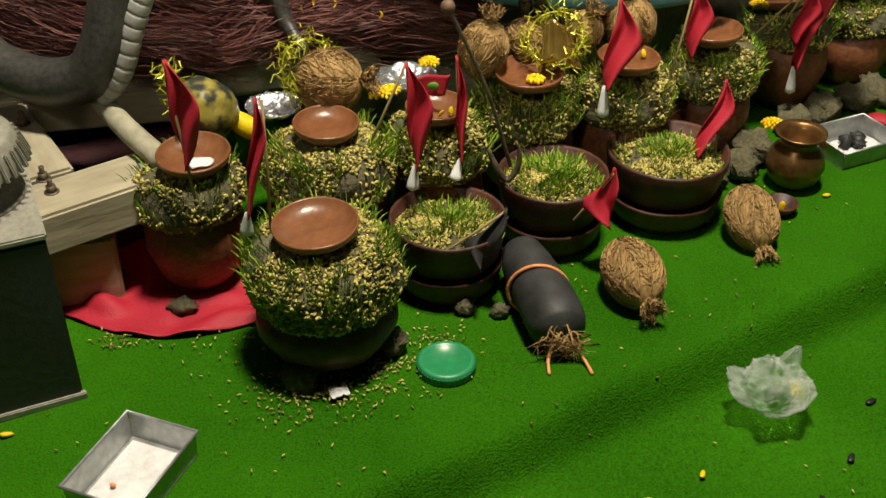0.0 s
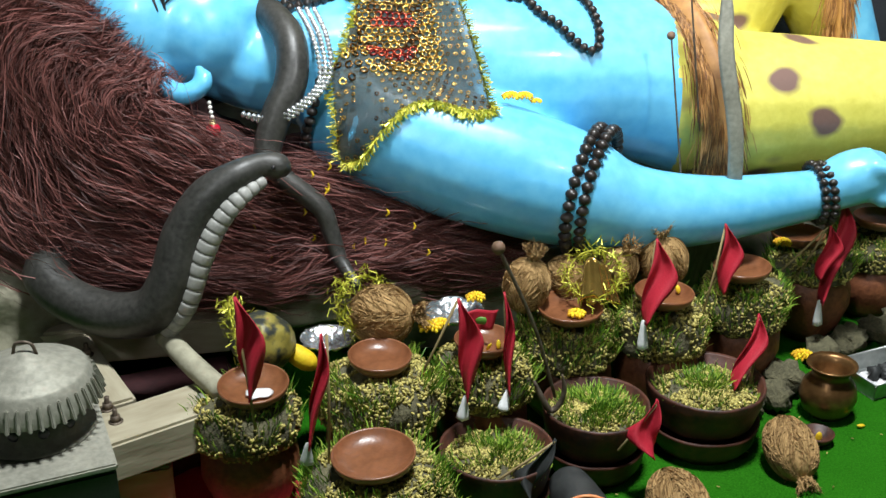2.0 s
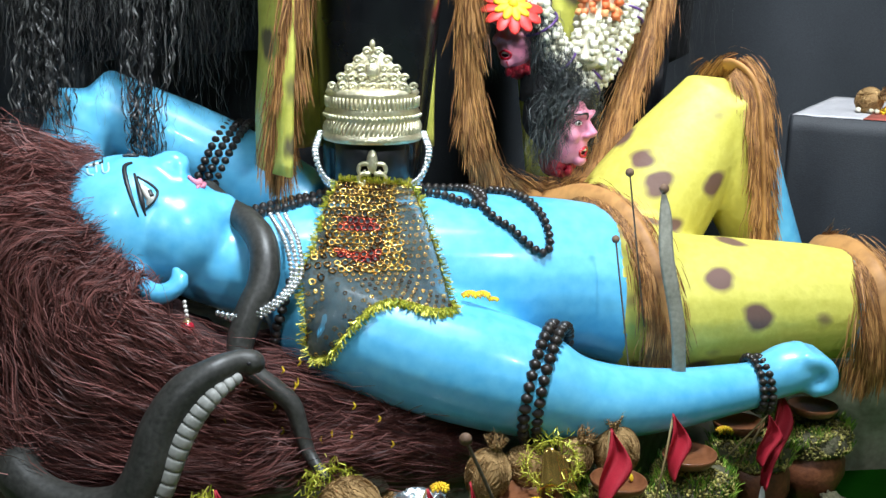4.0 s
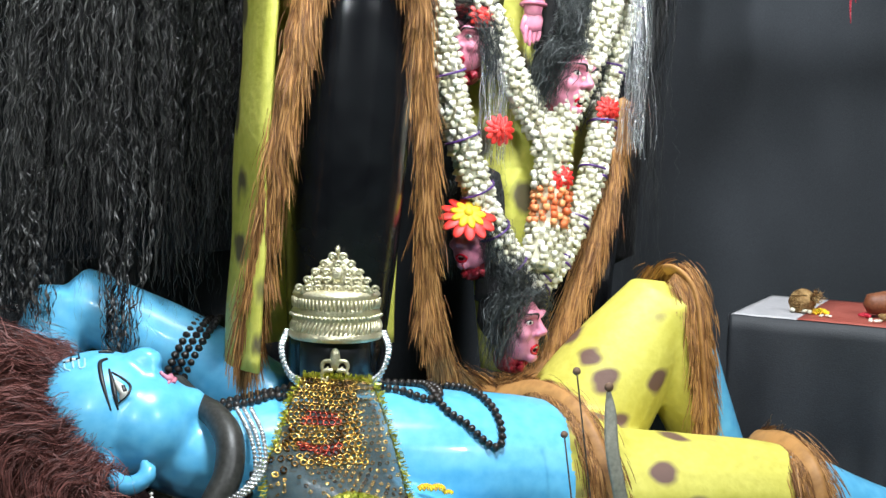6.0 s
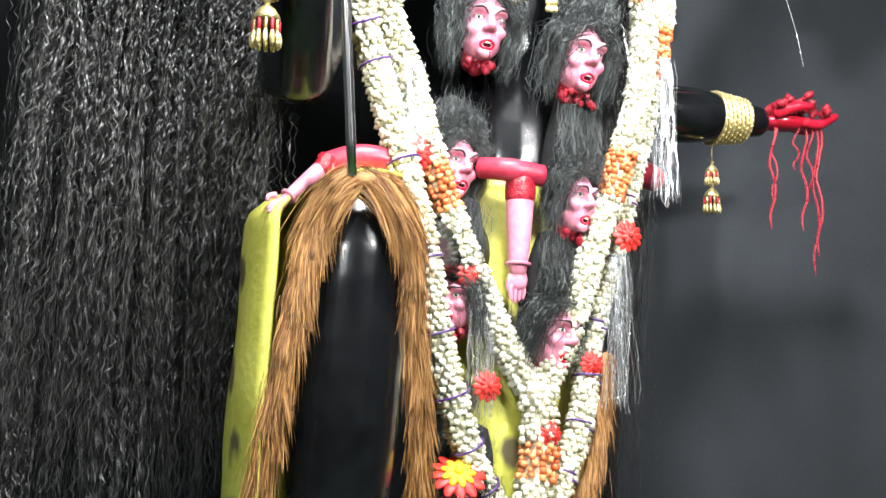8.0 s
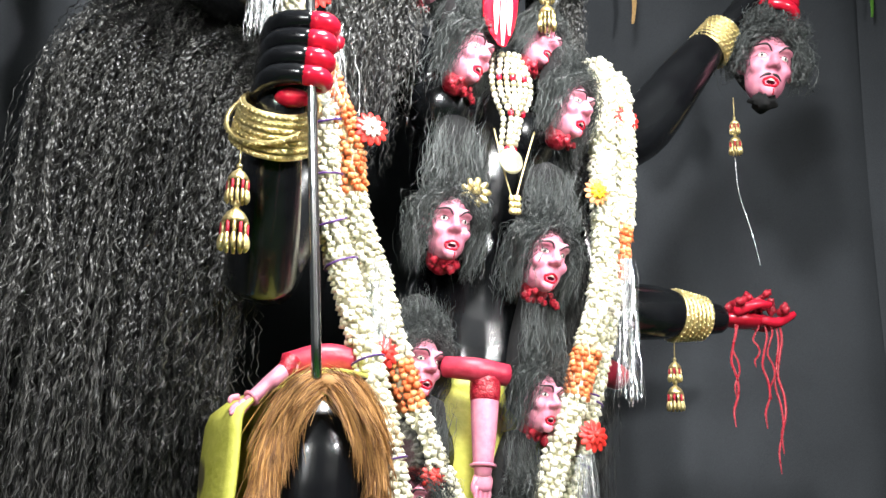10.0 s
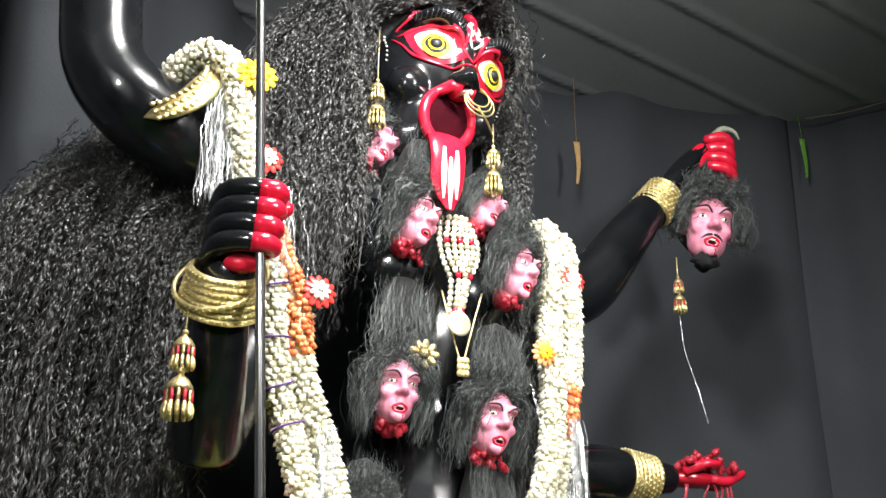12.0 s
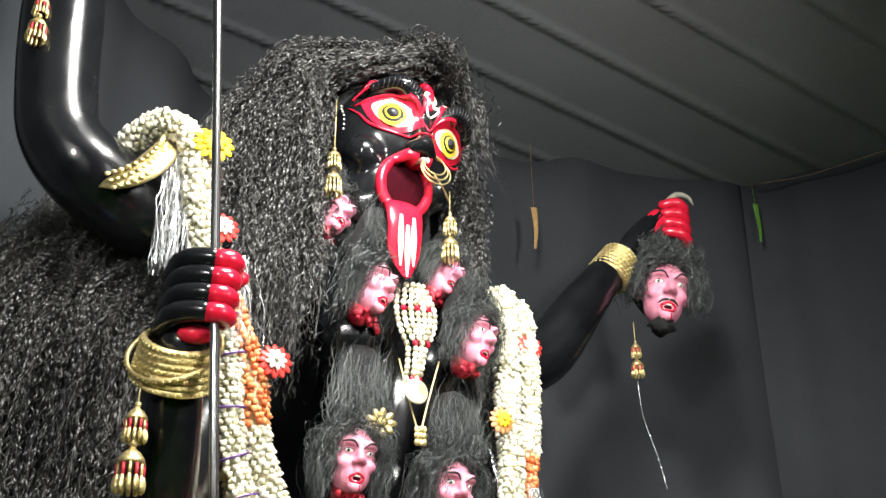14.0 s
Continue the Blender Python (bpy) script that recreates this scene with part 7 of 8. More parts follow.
def mask_head(seed, up, fall=1.0, cut=True):
    """A pink painted doll head with wild hair, one mesh: face to -y, about 0.2 m tall."""
    random.seed(seed)
    np.random.seed(seed)
    g = Geo()
    g.ball((0, 0.01, 0.02), (0.076, 0.085, 0.092), 0, None, 20, 14)
    g.ball((0, -0.012, -0.045), (0.060, 0.066, 0.062), 0, None, 18, 12)
    g.ball((0, -0.060, -0.088), (0.024, 0.02, 0.018))
    g.tube([(0, -0.072, 0.028), (0, -0.086, 0.005), (0, -0.098, -0.014)], [0.010, 0.012, 0.016], 0, 10, 7)
    for s in (-1, 1):
        g.ball((0.014 * s, -0.084, -0.016), (0.011, 0.012, 0.009))
        g.ball((0.040 * s, -0.052, -0.018), (0.024, 0.022, 0.022))
        g.tube([(0.010 * s, -0.078, 0.040), (0.036 * s, -0.074, 0.046), (0.058 * s, -0.050, 0.038)], [0.010, 0.012, 0.008], 0, 8, 8)
        g.ball((0.078 * s, 0.01, 0.0), (0.010, 0.02, 0.028))
    vs, fs = fuse(g, 0.0055, 3)
    skin = surface(vs, fs)
    out = Geo().add(vs, fs, 0)

    def on(x, z, lift=0.001):
        p, n, _, _ = skin.ray_cast(V((x, -0.3, z)), V((0, 1, 0)))
        return p + n * lift, n
    for s in (-1, 1):
        p, n = on(0.034 * s, 0.018)
        q = n.to_track_quat("Z", "Y").to_matrix()
        out.ball(p, (0.0125, 0.0068, 0.004), 1, q, 12, 8)
        out.ball(p + n * 0.0030, (0.0050, 0.0050, 0.0022), 2, q, 10, 6)
        for rows, w in (([(0.010, 0.030), (0.030, 0.046), (0.058, 0.044)], 0.0042), ([(0.018, 0.017), (0.034, 0.0265), (0.050, 0.016)], 0.0018)):
            out.tube([on(x * s, z, 0.001)[0] for x, z in spline(rows, 10)], [w * k for k in np.interp(range(10), (0, 5, 9), (0.5, 1, 0.4))], 2, 5)
    out.tube([on(x, z, 0.001)[0] for x, z in spline([(-0.022, -0.060), (0, -0.050), (0.022, -0.060), (0.014, -0.074), (0, -0.077), (-0.014, -0.074), (-0.022, -0.060)], 24)], 0.0042, 3, 6)
    out.ball(on(0, -0.064, -0.004)[0], (0.015, 0.006, 0.009), 7, None, 12, 8)
    out.ball(on(0, -0.057, -0.0005)[0], (0.011, 0.004, 0.003), 1, None, 10, 6)
    if cut:
        out.tube([(0, 0.02, -0.075), (0, 0.012, -0.115), (0, 0.004, -0.140)], [0.046, 0.044, 0.020], 4, 16, 10)
        for i in range(14):
            out.ball((random.gauss(0, 0.022), -0.014 + random.gauss(0, 0.016), -0.106 - 0.03 * random.random()), random.uniform(0.008, 0.016), 4, None, 8, 6, 0.5)
    else:   # chin beard and moustache
        out.ball((0, -0.02, -0.112), (0.040, 0.045, 0.024), 5, None, 14, 10, 0.5)
        for s in (-1, 1):
            out.tube([on(x * s, z, 0.001)[0] for x, z in spline([(0.003, -0.040), (0.018, -0.043), (0.032, -0.054)], 8)], [0.004 + 0.001 * k - 0.0004 * k * k * 0.5 for k in range(4)] + [0.004, 0.0034, 0.0026, 0.0015], 2, 5)
    out.tube([on(0.01, -0.085, 0.0005)[0], on(0.012, -0.1, 0.0005)[0]], 0.003, 3, 6)
    # hair: a cap, side falls and the bunch by which it is tied up
    out.ball((0, 0.035, 0.035), (0.090, 0.085, 0.105), 5, None, 18, 12, 0.12)
    out.tube([(0, 0.05, 0.08), (0, 0.06, 0.08 + up * 0.5), (0, 0.06, 0.08 + up)], [0.085, 0.075, 0.055], 5, 12, 8)
    sets = [([((-0.02, -0.07, 0.105), (-0.08, 0.02, 0.10)), ((-0.075, -0.06, 0.06), (-0.12, 0.02, 0.06)), ((-0.084, -0.030, -0.03 * fall), (-0.112, 0.03, -0.05 * fall)), ((-0.072, -0.02, -0.14 * fall), (-0.105, 0.04, -0.17 * fall))], 300),
            ([((0.02, -0.07, 0.105), (0.08, 0.02, 0.10)), ((0.075, -0.06, 0.06), (0.12, 0.02, 0.06)), ((0.084, -0.030, -0.03 * fall), (0.112, 0.03, -0.05 * fall)), ((0.072, -0.02, -0.14 * fall), (0.105, 0.04, -0.17 * fall))], 300),
            ([((-0.08, 0.0, 0.09), (0.08, 0.0, 0.09)), ((-0.09, -0.02, 0.14), (0.09, -0.02, 0.14)), ((-0.08, 0.0, 0.10 + up * 0.5), (0.08, 0.0, 0.10 + up * 0.5)), ((-0.08, 0.02, 0.10 + up), (0.08, 0.02, 0.10 + up))], 560),
            ([((-0.07, -0.045, 0.095), (0.07, -0.045, 0.095)), ((-0.06, -0.070, 0.105), (0.06, -0.070, 0.105)), ((-0.085, -0.05, 0.075), (0.085, -0.05, 0.075))], 60)]
    for ctl, n in sets:
        out.ribbons(strands(ctl, n, 18, 0.013, 0.0065, 0.06, 0.0042), np.random.uniform(0.0008, 0.0024, n), 6)
    return out.mesh("mask_head", ["pink", "white", "ink", "red", "gore", "hair_base", "hair_soft", "mouth"])


M["red_arm"] = material("red_arm", (0.30, 0.010, 0.030), (0.52, 0.045, 0.085), 0.4, scale=9, bump=0.3, grain=50)
M["hair_soft"] = material("hair_soft", (0.012, 0.014, 0.014), (0.075, 0.085, 0.083), 0.5, scale=8, bump=0, grain=40, island=1.0, spread=0.8)
HEADS = [mask_head(11, 0.24), mask_head(12, 0.16), mask_head(13, 0.30), mask_head(14, 0.10, 0.05, False)]
random.seed(5)
np.random.seed(5)


def hang_head(i, at, yaw, nod, lean, scale, label):
    ob = new("mask_head", HEADS[i])
    ob.matrix_world = Matrix.Translation(at) @ Euler((radians(nod), radians(lean), radians(yaw))).to_matrix().to_4x4() @ Matrix.Scale(scale, 4)
    tagged(ob, label, "doll head", "pink mask heads on the statue")


hang_head(0, (0.305, 3.03, 3.400), 44, 8, 10, 1.0, "pink painted mask head with wild grey hair, high on the chest")
hang_head(1, (0.685, 3.11, 3.270), 42, 8, 8, 1.0, "pink painted mask head with wild grey hair below the tongue")
hang_head(2, (0.265, 3.10, 2.800), 12, 6, 4, 1.05, "pink painted mask head with open mouth at the waist")
hang_head(0, (0.597, 3.12, 2.720), 20, 8, 6, 1.05, "pink painted mask head with a blood-red mouth at the waist")
hang_head(1, (0.185, 3.12, 2.335), 28, 4, 6, 0.95, "pink painted mask head beside the garland at the belt")
hang_head(2, (0.585, 3.14, 2.245), 36, 4, 4, 0.95, "pink painted mask head with tall tied hair at the belt")
hang_head(0, (0.515, 3.11, 1.805), 42, 6, 8, 1.02, "pink painted mask head beside the far garland")
hang_head(1, (0.360, 2.97, 1.045), 55, 0, 4, 1.0, "pink painted mask head hanging low over the lying statue")
hang_head(2, (0.20, 3.07, 1.90), -35, 0, 0, 0.85, "pink painted mask head half hidden behind the garland")
hang_head(1, (0.225, 2.99, 1.305), -40, 0, 0, 0.85, "pink painted mask head half hidden below the big flower")
hang_head(1, (0.165, 3.08, 3.700), 45, 4, 24, 0.9, "pale pink mask head lying on the near shoulder")
hang_head(1, (0.595, 3.18, 3.540), 42, 4, 24, 0.9, "pale pink mask head lying on the far shoulder")
hang_head(3, (1.800, 3.84, 3.885), -6, 6, 9, 1.45, "larger pink mask head held up by its grey hair")

# severed arms hung as a belt
def doll_arm(top, low, label, k=1.0):
    """A pink forearm with a bangle and a limp hand, red at the stump."""
    top, low = V(top), V(low)
    d = low - top
    t = thing("doll_arm", top, label, "doll arm", "doll arms of the belt")
    part("forearm", Geo().tube([V(), d * 0.25, d * 0.62, d * 0.76], [0.046 * k, 0.044 * k, 0.034 * k, 0.026 * k], 0, 16, 14), "pink", t)
    part("stump", Geo().tube([V((0, 0, 0.015)), d * 0.10, d * 0.16], [0.049 * k, 0.050 * k, 0.046 * k], 0, 16, 8), "gore", t, "blood-red stump")
    c = d * 0.68
    ring = loop(c, d, 0.037 * k, 22)
    part("bangle", Geo().tube(ring, 0.006, 0, 6), "pink", t)
    side = V((1, 0.3, 0)) - d * (V((1, 0.3, 0)).dot(d) / d.length_squared)
    side.normalize()
    part("palm", Geo().tube([d * 0.74, d * 0.80, d * 0.87], [0.026 * k, 0.033 * k, 0.028 * k], 0, 12, 8, 0.55, (0, 1, 0)), "pink", t)
    for i in range(4):
        o = side * (i - 1.5) * 0.014 * k
        part("finger", Geo().tube([d * 0.85 + o, d * (0.93 - 0.01 * abs(i - 1)) + o * 1.1, d * (1.0 - 0.02 * abs(i - 1)) + o * 0.9], [0.0085, 0.008, 0.005], 0, 7, 6), "pink", t)
    part("thumb", Geo().tube([d * 0.78 - side * 0.024, d * 0.86 - side * 0.034, d * 0.91 - side * 0.028], [0.009, 0.008, 0.005], 0, 7, 6), "pink", t)


doll_arm((0.400, 3.07, 2.290), (0.392, 3.05, 1.900), "pink painted doll forearm with a red stump hung at the belt")
doll_arm((-0.225, 2.63, 2.235), (-0.375, 2.54, 2.075), "pink doll forearm lying over the spotted knee drape", 0.5)
for rows, radii, label in (([(0.27, 3.09, 2.335), (0.36, 3.05, 2.325), (0.47, 3.07, 2.315)], [0.034, 0.038, 0.036], "dark red doll arm lying across the belt"),
                           ([(-0.24, 2.90, 2.28), (-0.12, 2.90, 2.31), (0.03, 2.93, 2.30)], [0.034, 0.040, 0.034], "dark red doll arm lying behind the knee"),
                           ([(0.84, 3.30, 2.40), (0.95, 3.40, 2.39)], [0.05, 0.045], "dark red stump of a doll arm at the far hip")):
    solid("doll_arm", Geo().tube(rows, radii, 0, 16, 12), "red_arm", label, "doll arm", "doll arms of the belt")

# ---------------------------------------------------------------- jewellery


def bangle_set(c, axis, r, n, label, rows=4, flare=1.0, gap=0.017):
    t = thing("bangle", c, label, "bangle")
    q = V(axis).to_track_quat("Z", "Y").to_matrix()
    if rows > 3:
        half, low = rows * gap / 2, r * flare
        part("sleeve", Geo().lathe([(r * 0.96, -half), (r * 1.01, -half), (low * 1.01, half), (low * 0.96, half), (r * 0.96, -half)], 0, 48, m=q), "gold", t, "embossed gold band")
    for k in range(rows):
        z = (k - (rows - 1) / 2) * gap
        rr = r * (1 + (flare - 1) * k / max(1, rows - 1))
        part("ring", Geo().tube([q @ V((rr * math.cos(a), rr * math.sin(a), z)) for a in np.linspace(0, 2 * math.pi, 48)], gap * 0.46, 0, 8), "gold", t)
        stud = Geo().ball((0, 0, 0), gap * 0.26, 0, None, 6, 4).mesh("stud", ["gold"])
        for i in range(n):
            a = 2 * math.pi * (i + 0.5 * (k % 2)) / n
            ob = new("stud", stud)
            ob.parent = t
            ob.matrix_local = Matrix.Translation(q @ V(((rr + gap * 0.42) * math.cos(a), (rr + gap * 0.42) * math.sin(a), z)))
    return t


bangle_set((-0.316, 2.475, 2.868), (0.06, -0.68, 0.72), 0.112, 40, "broad gold embossed bangle under the fist", 7, 0.84, 0.018)
bangle_set((-0.325, 2.455, 2.885), (-0.25, -0.80, 0.50), 0.128, 44, "thin gold beaded bangle hanging loose at the wrist", 1, 1.0, 0.014)
bangle_set((1.575, 3.855, 4.010), (0.56, 0.1, 0.80), 0.088, 26, "stack of gold bangles on the raised far wrist", 7, 0.86, 0.023)
bangle_set((1.395, 3.845, 2.738), (1, 0.25, 0.02), 0.098, 28, "broad gold bangles on the far forearm", 7, 0.82, 0.022)


def claw_armlet():
    t = thing("armlet", (-0.46, 2.72, 3.58), "pale gold leaf-shaped armlet on the raised arm", "armlet")
    line = [(-0.155, -0.02, -0.075), (-0.08, -0.05, -0.06), (-0.01, -0.055, -0.01), (0.03, -0.035, 0.06), (0.035, 0.02, 0.13)]
    part("leaf", Geo().tube(line, [0.006, 0.034, 0.046, 0.044, 0.03], 0, 18, 24, 0.35, (0, -1, 0)), "gold", t)
    for x, y, z in spline(line, 16)[2:]:
        for k in (-1, 0, 1):
            part("stud", Geo().ball((x + 0.020 * k * 0.6, y - 0.014, z - 0.024 * k), (0.010, 0.006, 0.008), 0, None, 8, 5), "gold", t)


claw_armlet()


def tassel(at, label, tiers=2, scale=1.0, hang=0.06, group="gold tassels"):
    """Gold and red jhumka: a cord, then bells with bead fringes."""
    t = thing("tassel", at, label, "tassel", group)
    z = 0.0
    part("cord", Geo().tube([(0, 0, hang), (0, 0, 0)], 0.0022, 0, 6), "gold", t)
    for k in range(tiers):
        s = scale * (0.8 if k < tiers - 1 else 1.0)
        part("bell", Geo().lathe([(0.003, z), (0.008 * s, z - 0.008 * s), (0.016 * s, z - 0.014 * s), (0.024 * s, z - 0.026 * s), (0.0265 * s, z - 0.036 * s), (0.023 * s, z - 0.036 * s)], 0, 24), "gold", t)
        part("knob", Geo().ball((0, 0, z + 0.004), 0.008 * s, 0, None, 10, 7), "gold", t)
        for i in range(12):
            a = 2 * math.pi * i / 12
            x, y = 0.023 * s * math.cos(a), 0.023 * s * math.sin(a)
            part("fringe_bead", Geo().tube([(x, y, z - 0.036 * s), (x * 1.04, y * 1.04, z - 0.058 * s)], 0.0036 * s, 0, 6), "gold" if group == "gold earrings" or i % 2 else "flag", t)
            part("gold_bead", Geo().tube([(x * 1.04, y * 1.04, z - 0.058 * s), (x * 1.1, y * 1.1, z - 0.072 * s), (x * 1.1, y * 1.1, z - 0.086 * s)], [0.003 * s, 0.0055 * s, 0.0036 * s], 0, 6, 5), "gold", t)
        z -= 0.095 * s
    return t


tassel((-0.402, 2.43, 2.715), "gold and red bead tassel hanging from the bangle", 2, 1.40, 0.085)
tassel((1.645, 3.85, 3.640), "gold and red bead tassel under the held mask head", 2, 1.0, 0.10)
tassel((1.336, 3.85, 2.555), "gold and red bead tassel under the far forearm", 2, 1.25, 0.09)
tassel((-0.855, 2.59, 4.115), "gold and red bead tassel beside the raised arm", 2, 1.1, 0.08)
tassel((0.150, 2.96, 3.90), "gold bead earring hanging at the near temple", 2, 1.15, 0.22, "gold earrings")
tassel((0.600, 3.06, 3.74), "gold bead earring hanging at the far cheek", 2, 1.15, 0.10, "gold earrings")
g = Geo().tube([(1.640, 3.85, 3.46), (1.65, 3.85, 3.30), (1.70, 3.85, 3.12), (1.73, 3.85, 2.98)], 0.0016, 0, 5, 16)
solid("loose_thread", g, "tinsel", "thin grey thread hanging below a tassel", "thread")
# nose ring with chain
g = Geo()
for k in range(3):
    g.tube(loop(FACE @ V((0.06 + 0.006 * k, -0.335, -0.075 - 0.01 * k)), (0.3, -1, 0.2), 0.045 + 0.008 * k), 0.0028, 0, 6)
a, b = FACE @ V((0.075, -0.33, -0.11)), V((0.595, 3.06, 3.80))
g.tube([a, a.lerp(b, 0.5) + V((0, -0.02, -0.01)), b], 0.004, 0, 6, 12)
solid("nose_ring", g, "gold", "gold wire nose ring with a thin chain", "nose ring")


def breast_necklace():
    t = thing("necklace", (0.47, 3.02, 3.10), "layered pearl and gold necklace with a round pendant", "necklace")
    o = V((0.47, 3.02, 3.10))
    for k in range(17):
        f = k / 16
        mid = V((0.452 + 0.020 * math.sin(f * 3.1), 2.985 + 0.03 * (1 - f), 3.43 - 0.36 * f)) - o
        half = 0.044 + 0.030 * math.sin(math.pi * min(1, f * 1.5)) - 0.022 * f
        n = max(4, int(half / 0.0085))
        for i in range(n):
            u = 2 * i / (n - 1) - 1
            p = mid + V((half * u, 0.035 * u * u, -0.012 * (1 - u * u)))
            part("pearl", Geo().ball(tuple(p), (0.0112, 0.0095, 0.0125), 0, None, 8, 5), "red" if k % 6 == 4 and i % 2 else ("pale_gold" if (k + i) % 3 == 0 or k % 5 == 0 else "bud"), t)
    part("pendant", Geo().lathe([(0, 0.012), (0.02, 0.010), (0.030, 0.004), (0.040, 0.006), (0.044, 0)], 0, 32, m=Euler((radians(90), 0, radians(15))).to_matrix(), at=(-0.015, -0.05, -0.09)), "pale_gold", t)
    for x in (-0.05, 0.05):
        part("chain", Geo().tube([(x * 1.4 + 0.01, 0.02, 0.05), (x * 0.6, -0.02, -0.12), (0.0, -0.035, -0.24)], 0.003, 0, 6, 12), "gold", t)
    for i in range(9):
        part("drop", Geo().ball((-0.006 + 0.012 * (i % 3) - 0.004, -0.04, -0.215 - 0.022 * (i // 3)), (0.010, 0.006, 0.012), 0, None, 8, 6), "gold", t)
    for i in range(9):
        a = 2 * math.pi * i / 9
        part("brooch_petal", Geo().ball((-0.115 + 0.035 * math.cos(a), 0.04, -0.175 + 0.035 * math.sin(a)), (0.020, 0.008, 0.012), 0, Matrix.Rotation(-a, 3, "Y"), 8, 6), "gold", t)
    part("brooch_heart", Geo().ball((-0.115, 0.03, -0.175), 0.016, 0, None, 10, 7), "gold", t)


breast_necklace()

t = thing("spear", (-0.165, 2.45, 2.17), "polished steel spear shaft held upright in the fist", "spear")
part("shaft", Geo().tube([(0, 0, 0), (-0.06, -0.10, 0.72), (-0.144, -0.10, 1.84), (-0.20, -0.10, 2.6)], 0.0135, 0, 18, 24), "steel", t)
part("groove", Geo().tube([(0.006, -0.012, 0.02), (-0.054, -0.112, 0.72), (-0.138, -0.112, 1.84), (-0.194, -0.112, 2.6)], 0.003, 0, 6, 24), "ink", t, "dark seam of the shaft")

# flesh and drips in the far palm
g = Geo()
for i in range(60):
    u = random.uniform(-1, 1)
    g.ball((1.70 + 0.12 * u, 3.86 + random.gauss(0, 0.03), 2.775 + 0.065 * (1 - u * u) * random.random() + 0.01), (random.uniform(0.012, 0.026), 0.016, 0.014), 0, Euler((random.random() * 3, random.random() * 3, random.random() * 3)).to_matrix(), 10, 7, 0.4)
for x, z0, z1, w in ((1.600, 2.77, 2.30, 0.0055), (1.608, 2.77, 2.42, 0.004), (1.70, 2.75, 2.55, 0.004), (1.735, 2.75, 2.30, 0.005), (1.785, 2.76, 2.12, 0.0045), (1.80, 2.76, 2.20, 0.0055), (1.76, 2.75, 2.42, 0.004)):
    g.tube([(x + 0.012 * math.sin(k * 1.7), 3.865 + 0.006 * math.cos(k * 2.1), z0 + (z1 - z0) * k / 7) for k in range(8)], [w] * 7 + [w * 0.4], 0, 8, 24)
solid("offering", g, "gore", "red wool entrails dripping from the statue's palm", "prop")
g = Geo().tube([(1.88, 3.86, 4.39), (1.93, 3.85, 4.435), (1.99, 3.85, 4.43), (2.015, 3.85, 4.39)], [0.018, 0.016, 0.011, 0.003], 0, 10, 14)
solid("claw", g, "galvanised", "grey curved claw on the raised far hand", "claw")
paths = strands([((1.84, 3.83, 4.30), (1.90, 3.85, 4.30)), ((1.80, 3.83, 4.18), (1.86, 3.86, 4.18)), ((1.74, 3.82, 4.06), (1.88, 3.88, 4.06)), ((1.70, 3.80, 3.98), (1.92, 3.9, 3.98))], 260, 22, 0.012, 0.003, 0.05, 0.002)
solid("held_hair", Geo().ribbons(paths, 0.004), "hair_soft", "grey hair bunch gripped by the far hand", "hair", kind="stuff")

# ---------------------------------------------------------------- side table and hall details


def side_table():
    t = thing("side_table", (1.19, 3.40, 0), "table draped in black cloth with white and red top sheets", "table", "", "", -33)
    w, d, h = 1.15, 0.70, 1.035
    part("top", Geo().box((w, d, 0.03), Matrix.Translation((w / 2, d / 2, h - 0.015)), 0, 0.004), "black_cloth", t)
    part("white_sheet", Geo().grid(lambda u, v: (0.003 + 0.22 * u, 0.003 + (d - 0.006) * v, h + 0.002 + 0.002 * noise.noise(V((u * 4, v * 4, 0)))), 12, 12, 0, 0.0015), "sheet_white", t)
    part("red_sheet", Geo().grid(lambda u, v: (0.225 + (w - 0.23) * u, 0.003 + (d - 0.006) * v, h + 0.003 + 0.002 * noise.noise(V((u * 4, v * 4, 3)))), 12, 12, 0, 0.0015), "sheet_red", t)

    def front(u, v):
        f = 0.035 * v * math.sin(u * 26 + 2 * noise.noise(V((u * 4, 0, 0)))) + 0.02 * v * noise.noise(V((u * 9, v * 4, 1)))
        return w * u, -0.006 + f - 0.02 * v, h - h * v
    part("front_drape", Geo().grid(front, 90, 20, 0, 0.003), "black_cloth", t)

    def side(u, v):
        f = 0.03 * v * math.sin(u * 17 + 2 * noise.noise(V((u * 4, 5, 0))))
        return -0.006 - f - 0.01 * v, d * (1 - u), h - h * v
    part("side_drape", Geo().grid(side, 60, 20, 0, 0.003), "black_cloth", t)


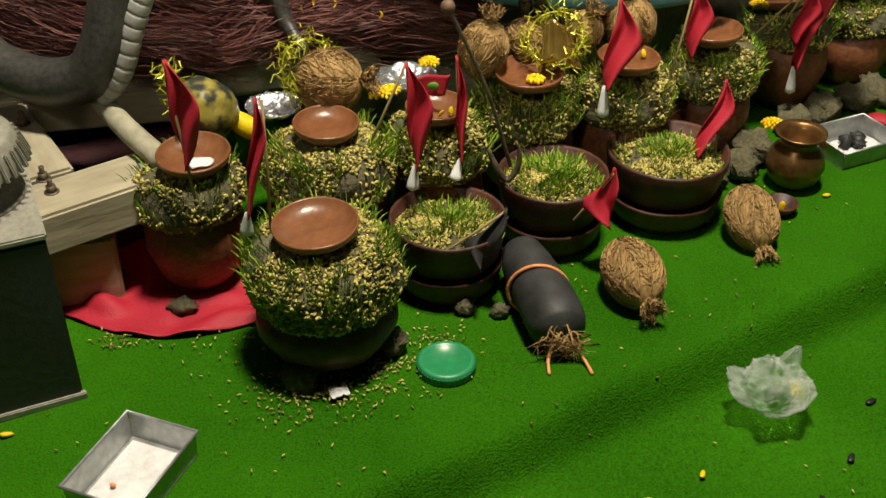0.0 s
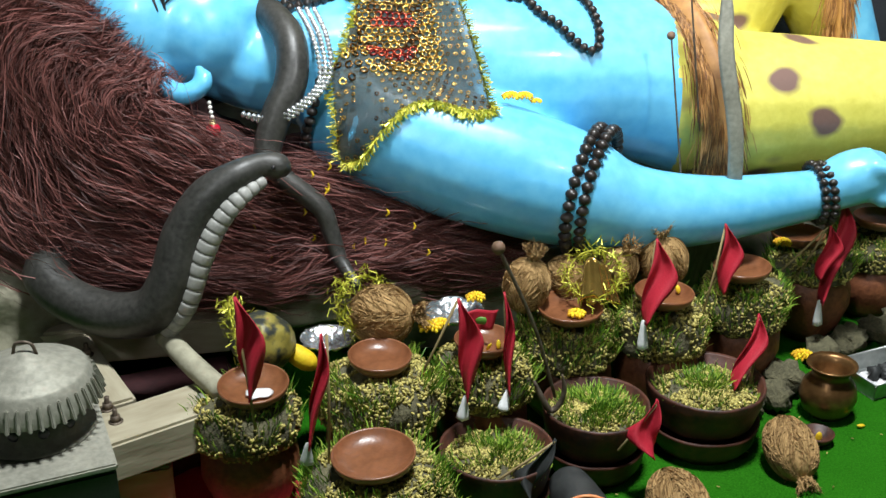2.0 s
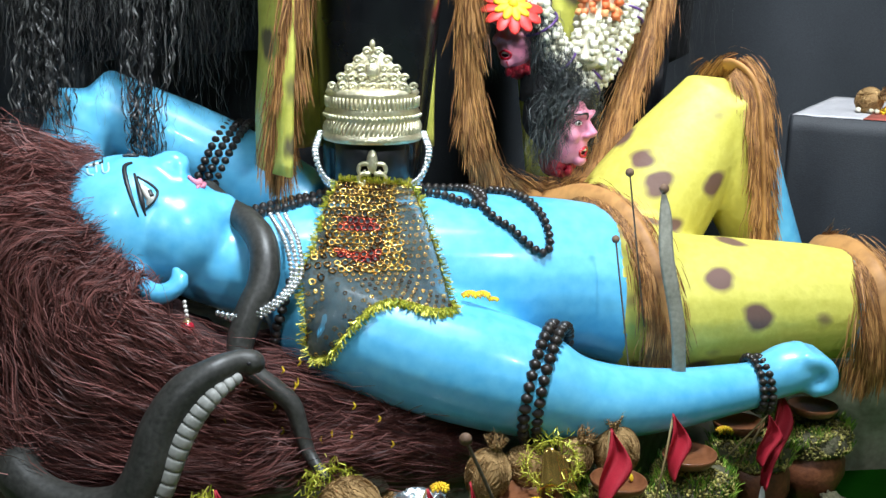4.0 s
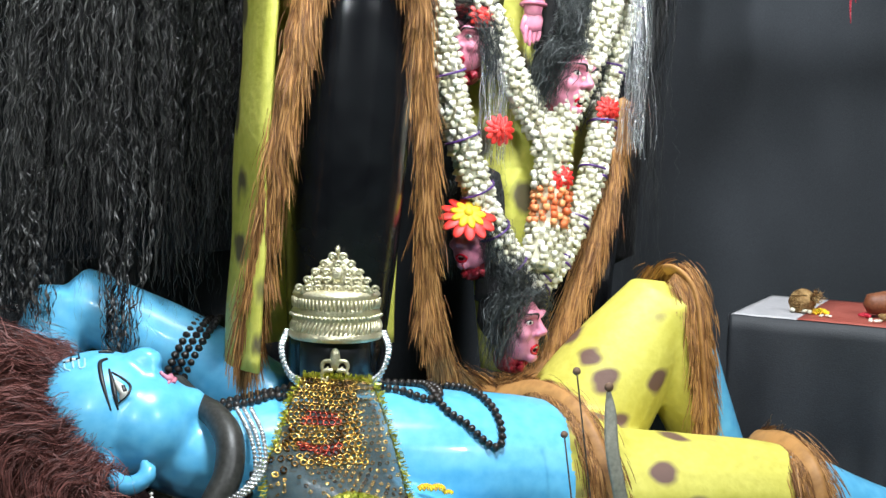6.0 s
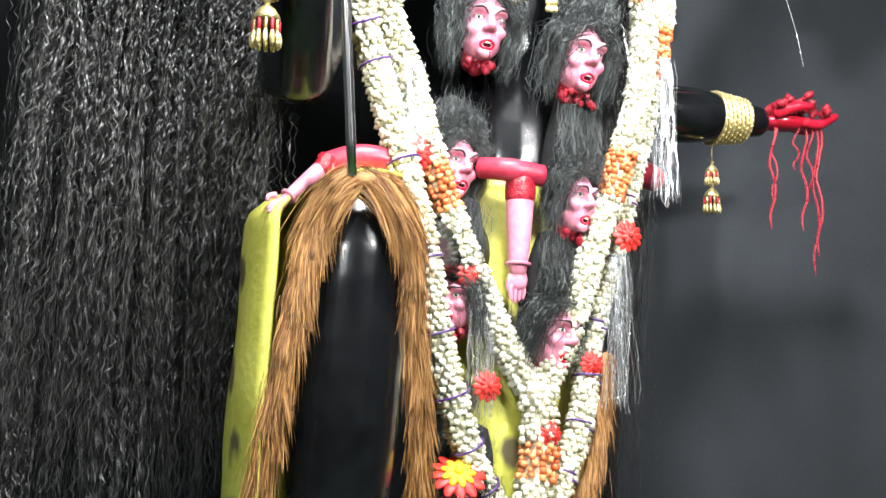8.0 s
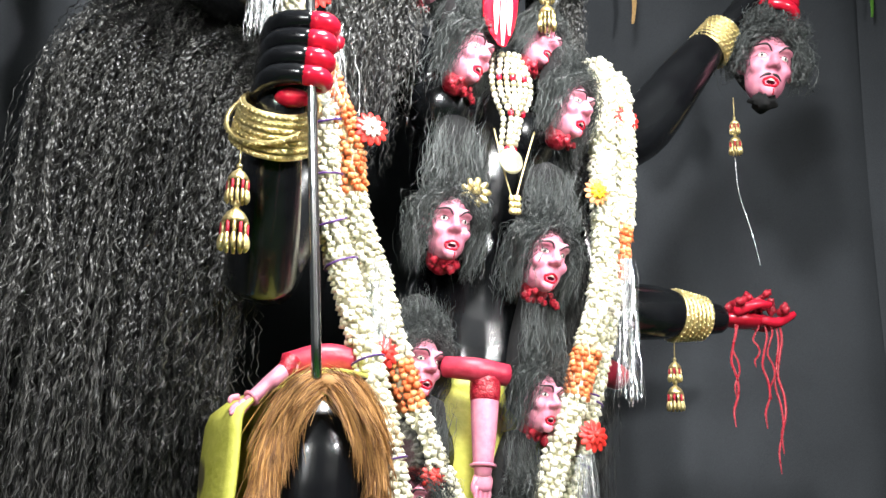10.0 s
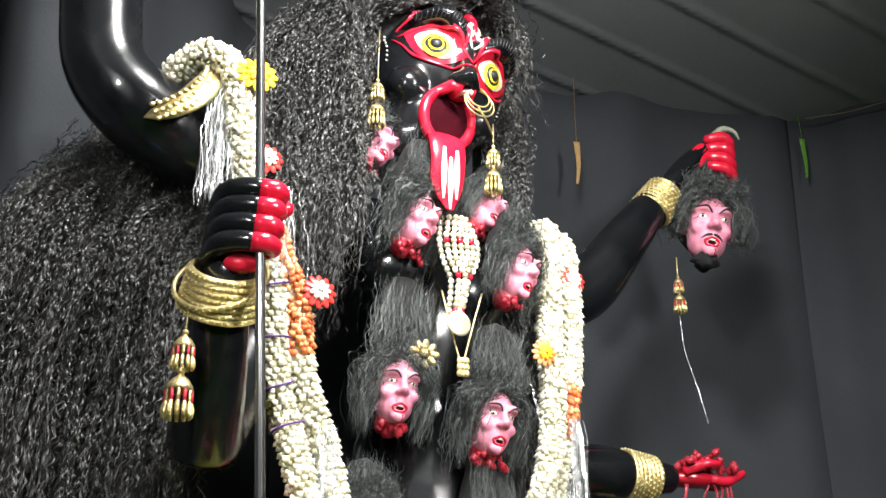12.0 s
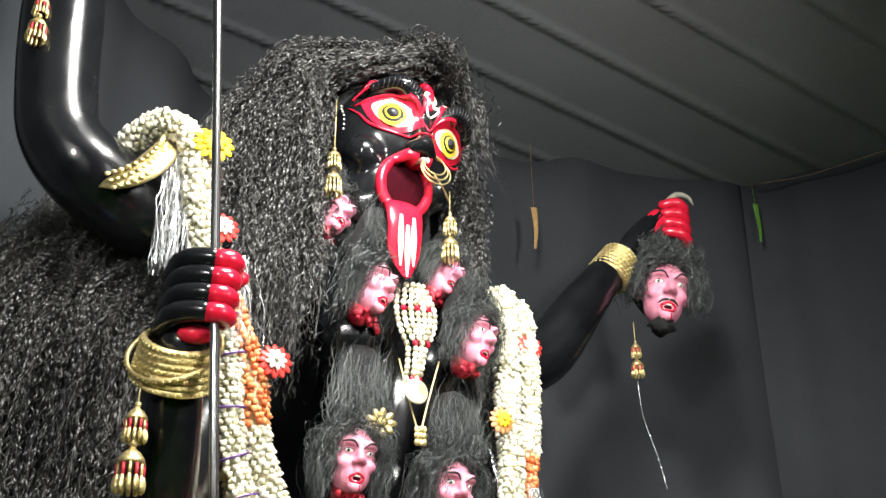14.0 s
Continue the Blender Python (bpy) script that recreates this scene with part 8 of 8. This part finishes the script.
side_table()
coconut((1.475, 3.46, 1.078), 0.042, 0.050, "husked coconut on the draped side table", (70, 0, 20))
marigold((1.525, 3.42, 1.042), 0.030, "yellow marigold beside a coconut on the table")
m = Matrix.Rotation(radians(-33), 4, "Z")
for dx, dy, r, mat, lab in ((0.20, 0.18, 0.022, "bud", "pale petals on the table sheet"), (0.52, 0.16, 0.03, "coir", "dry leaf heap on the table"), (0.60, 0.13, 0.02, "leaf", "green leaf bundle on the table"), (0.66, 0.12, 0.02, "marigold", "yellow flower on the table"), (0.42, 0.22, 0.018, "flag", "red flower petals on the table"), (0.48, 0.10, 0.014, "bud", "white blossom on the table"), (0.30, 0.12, 0.012, "bud", "white blossom on the table")):
    p = V((1.19, 3.40, 0)) + m @ V((dx, dy, 0))
    g = Geo()
    for i in range(7):
        g.ball((random.gauss(0, r), random.gauss(0, r), r * 0.35), (r * 0.6, r * 0.4, r * 0.35), 0, Euler((0, 0, random.random() * 3)).to_matrix(), 8, 6, 0.4)
    solid("flower_heap", g, mat, lab, "flowers", "offerings on the table", at=(p.x, p.y, 1.041))
p = V((1.19, 3.40, 0)) + m @ V((0.50, 0.26, 0))
g = Geo().tube([(-0.08, 0, 0.045), (0.0, 0.01, 0.05), (0.08, 0, 0.045)], [0.035, 0.045, 0.036], 0, 16, 10)
solid("brown_pot", g, "clay", "brown clay pot lying on its side on the table", "pot", at=(p.x, p.y, 1.04), rz=-20)
for x, y, z, mat in ((2.86, 4.68, 4.96, "leaf"), (1.46, 4.60, 4.72, "coir")):
    g = Geo().grid(lambda u, v: (0.035 * (u - 0.5) * (1 - 0.6 * v) + 0.01 * math.sin(v * 4), 0.01 * math.sin(v * 5), -0.26 * v), 4, 10, 0, 0.001)
    g.tube([(0, 0, 0), (0, 0.01, 5.13 - z)], 0.0015, 0, 5)
    solid("ribbon_scrap", g, mat, "narrow ribbon scrap hanging from the canopy", "ribbon", at=(x, y, z))
g = Geo().tube([(2.86, 4.66, 5.08), (3.10, 4.46, 5.06), (3.46, 4.14, 5.10)], 0.004, 0, 6, 16)
solid("hanging_string", g, "rusty", "thin string tied between curtain and canopy", "string")
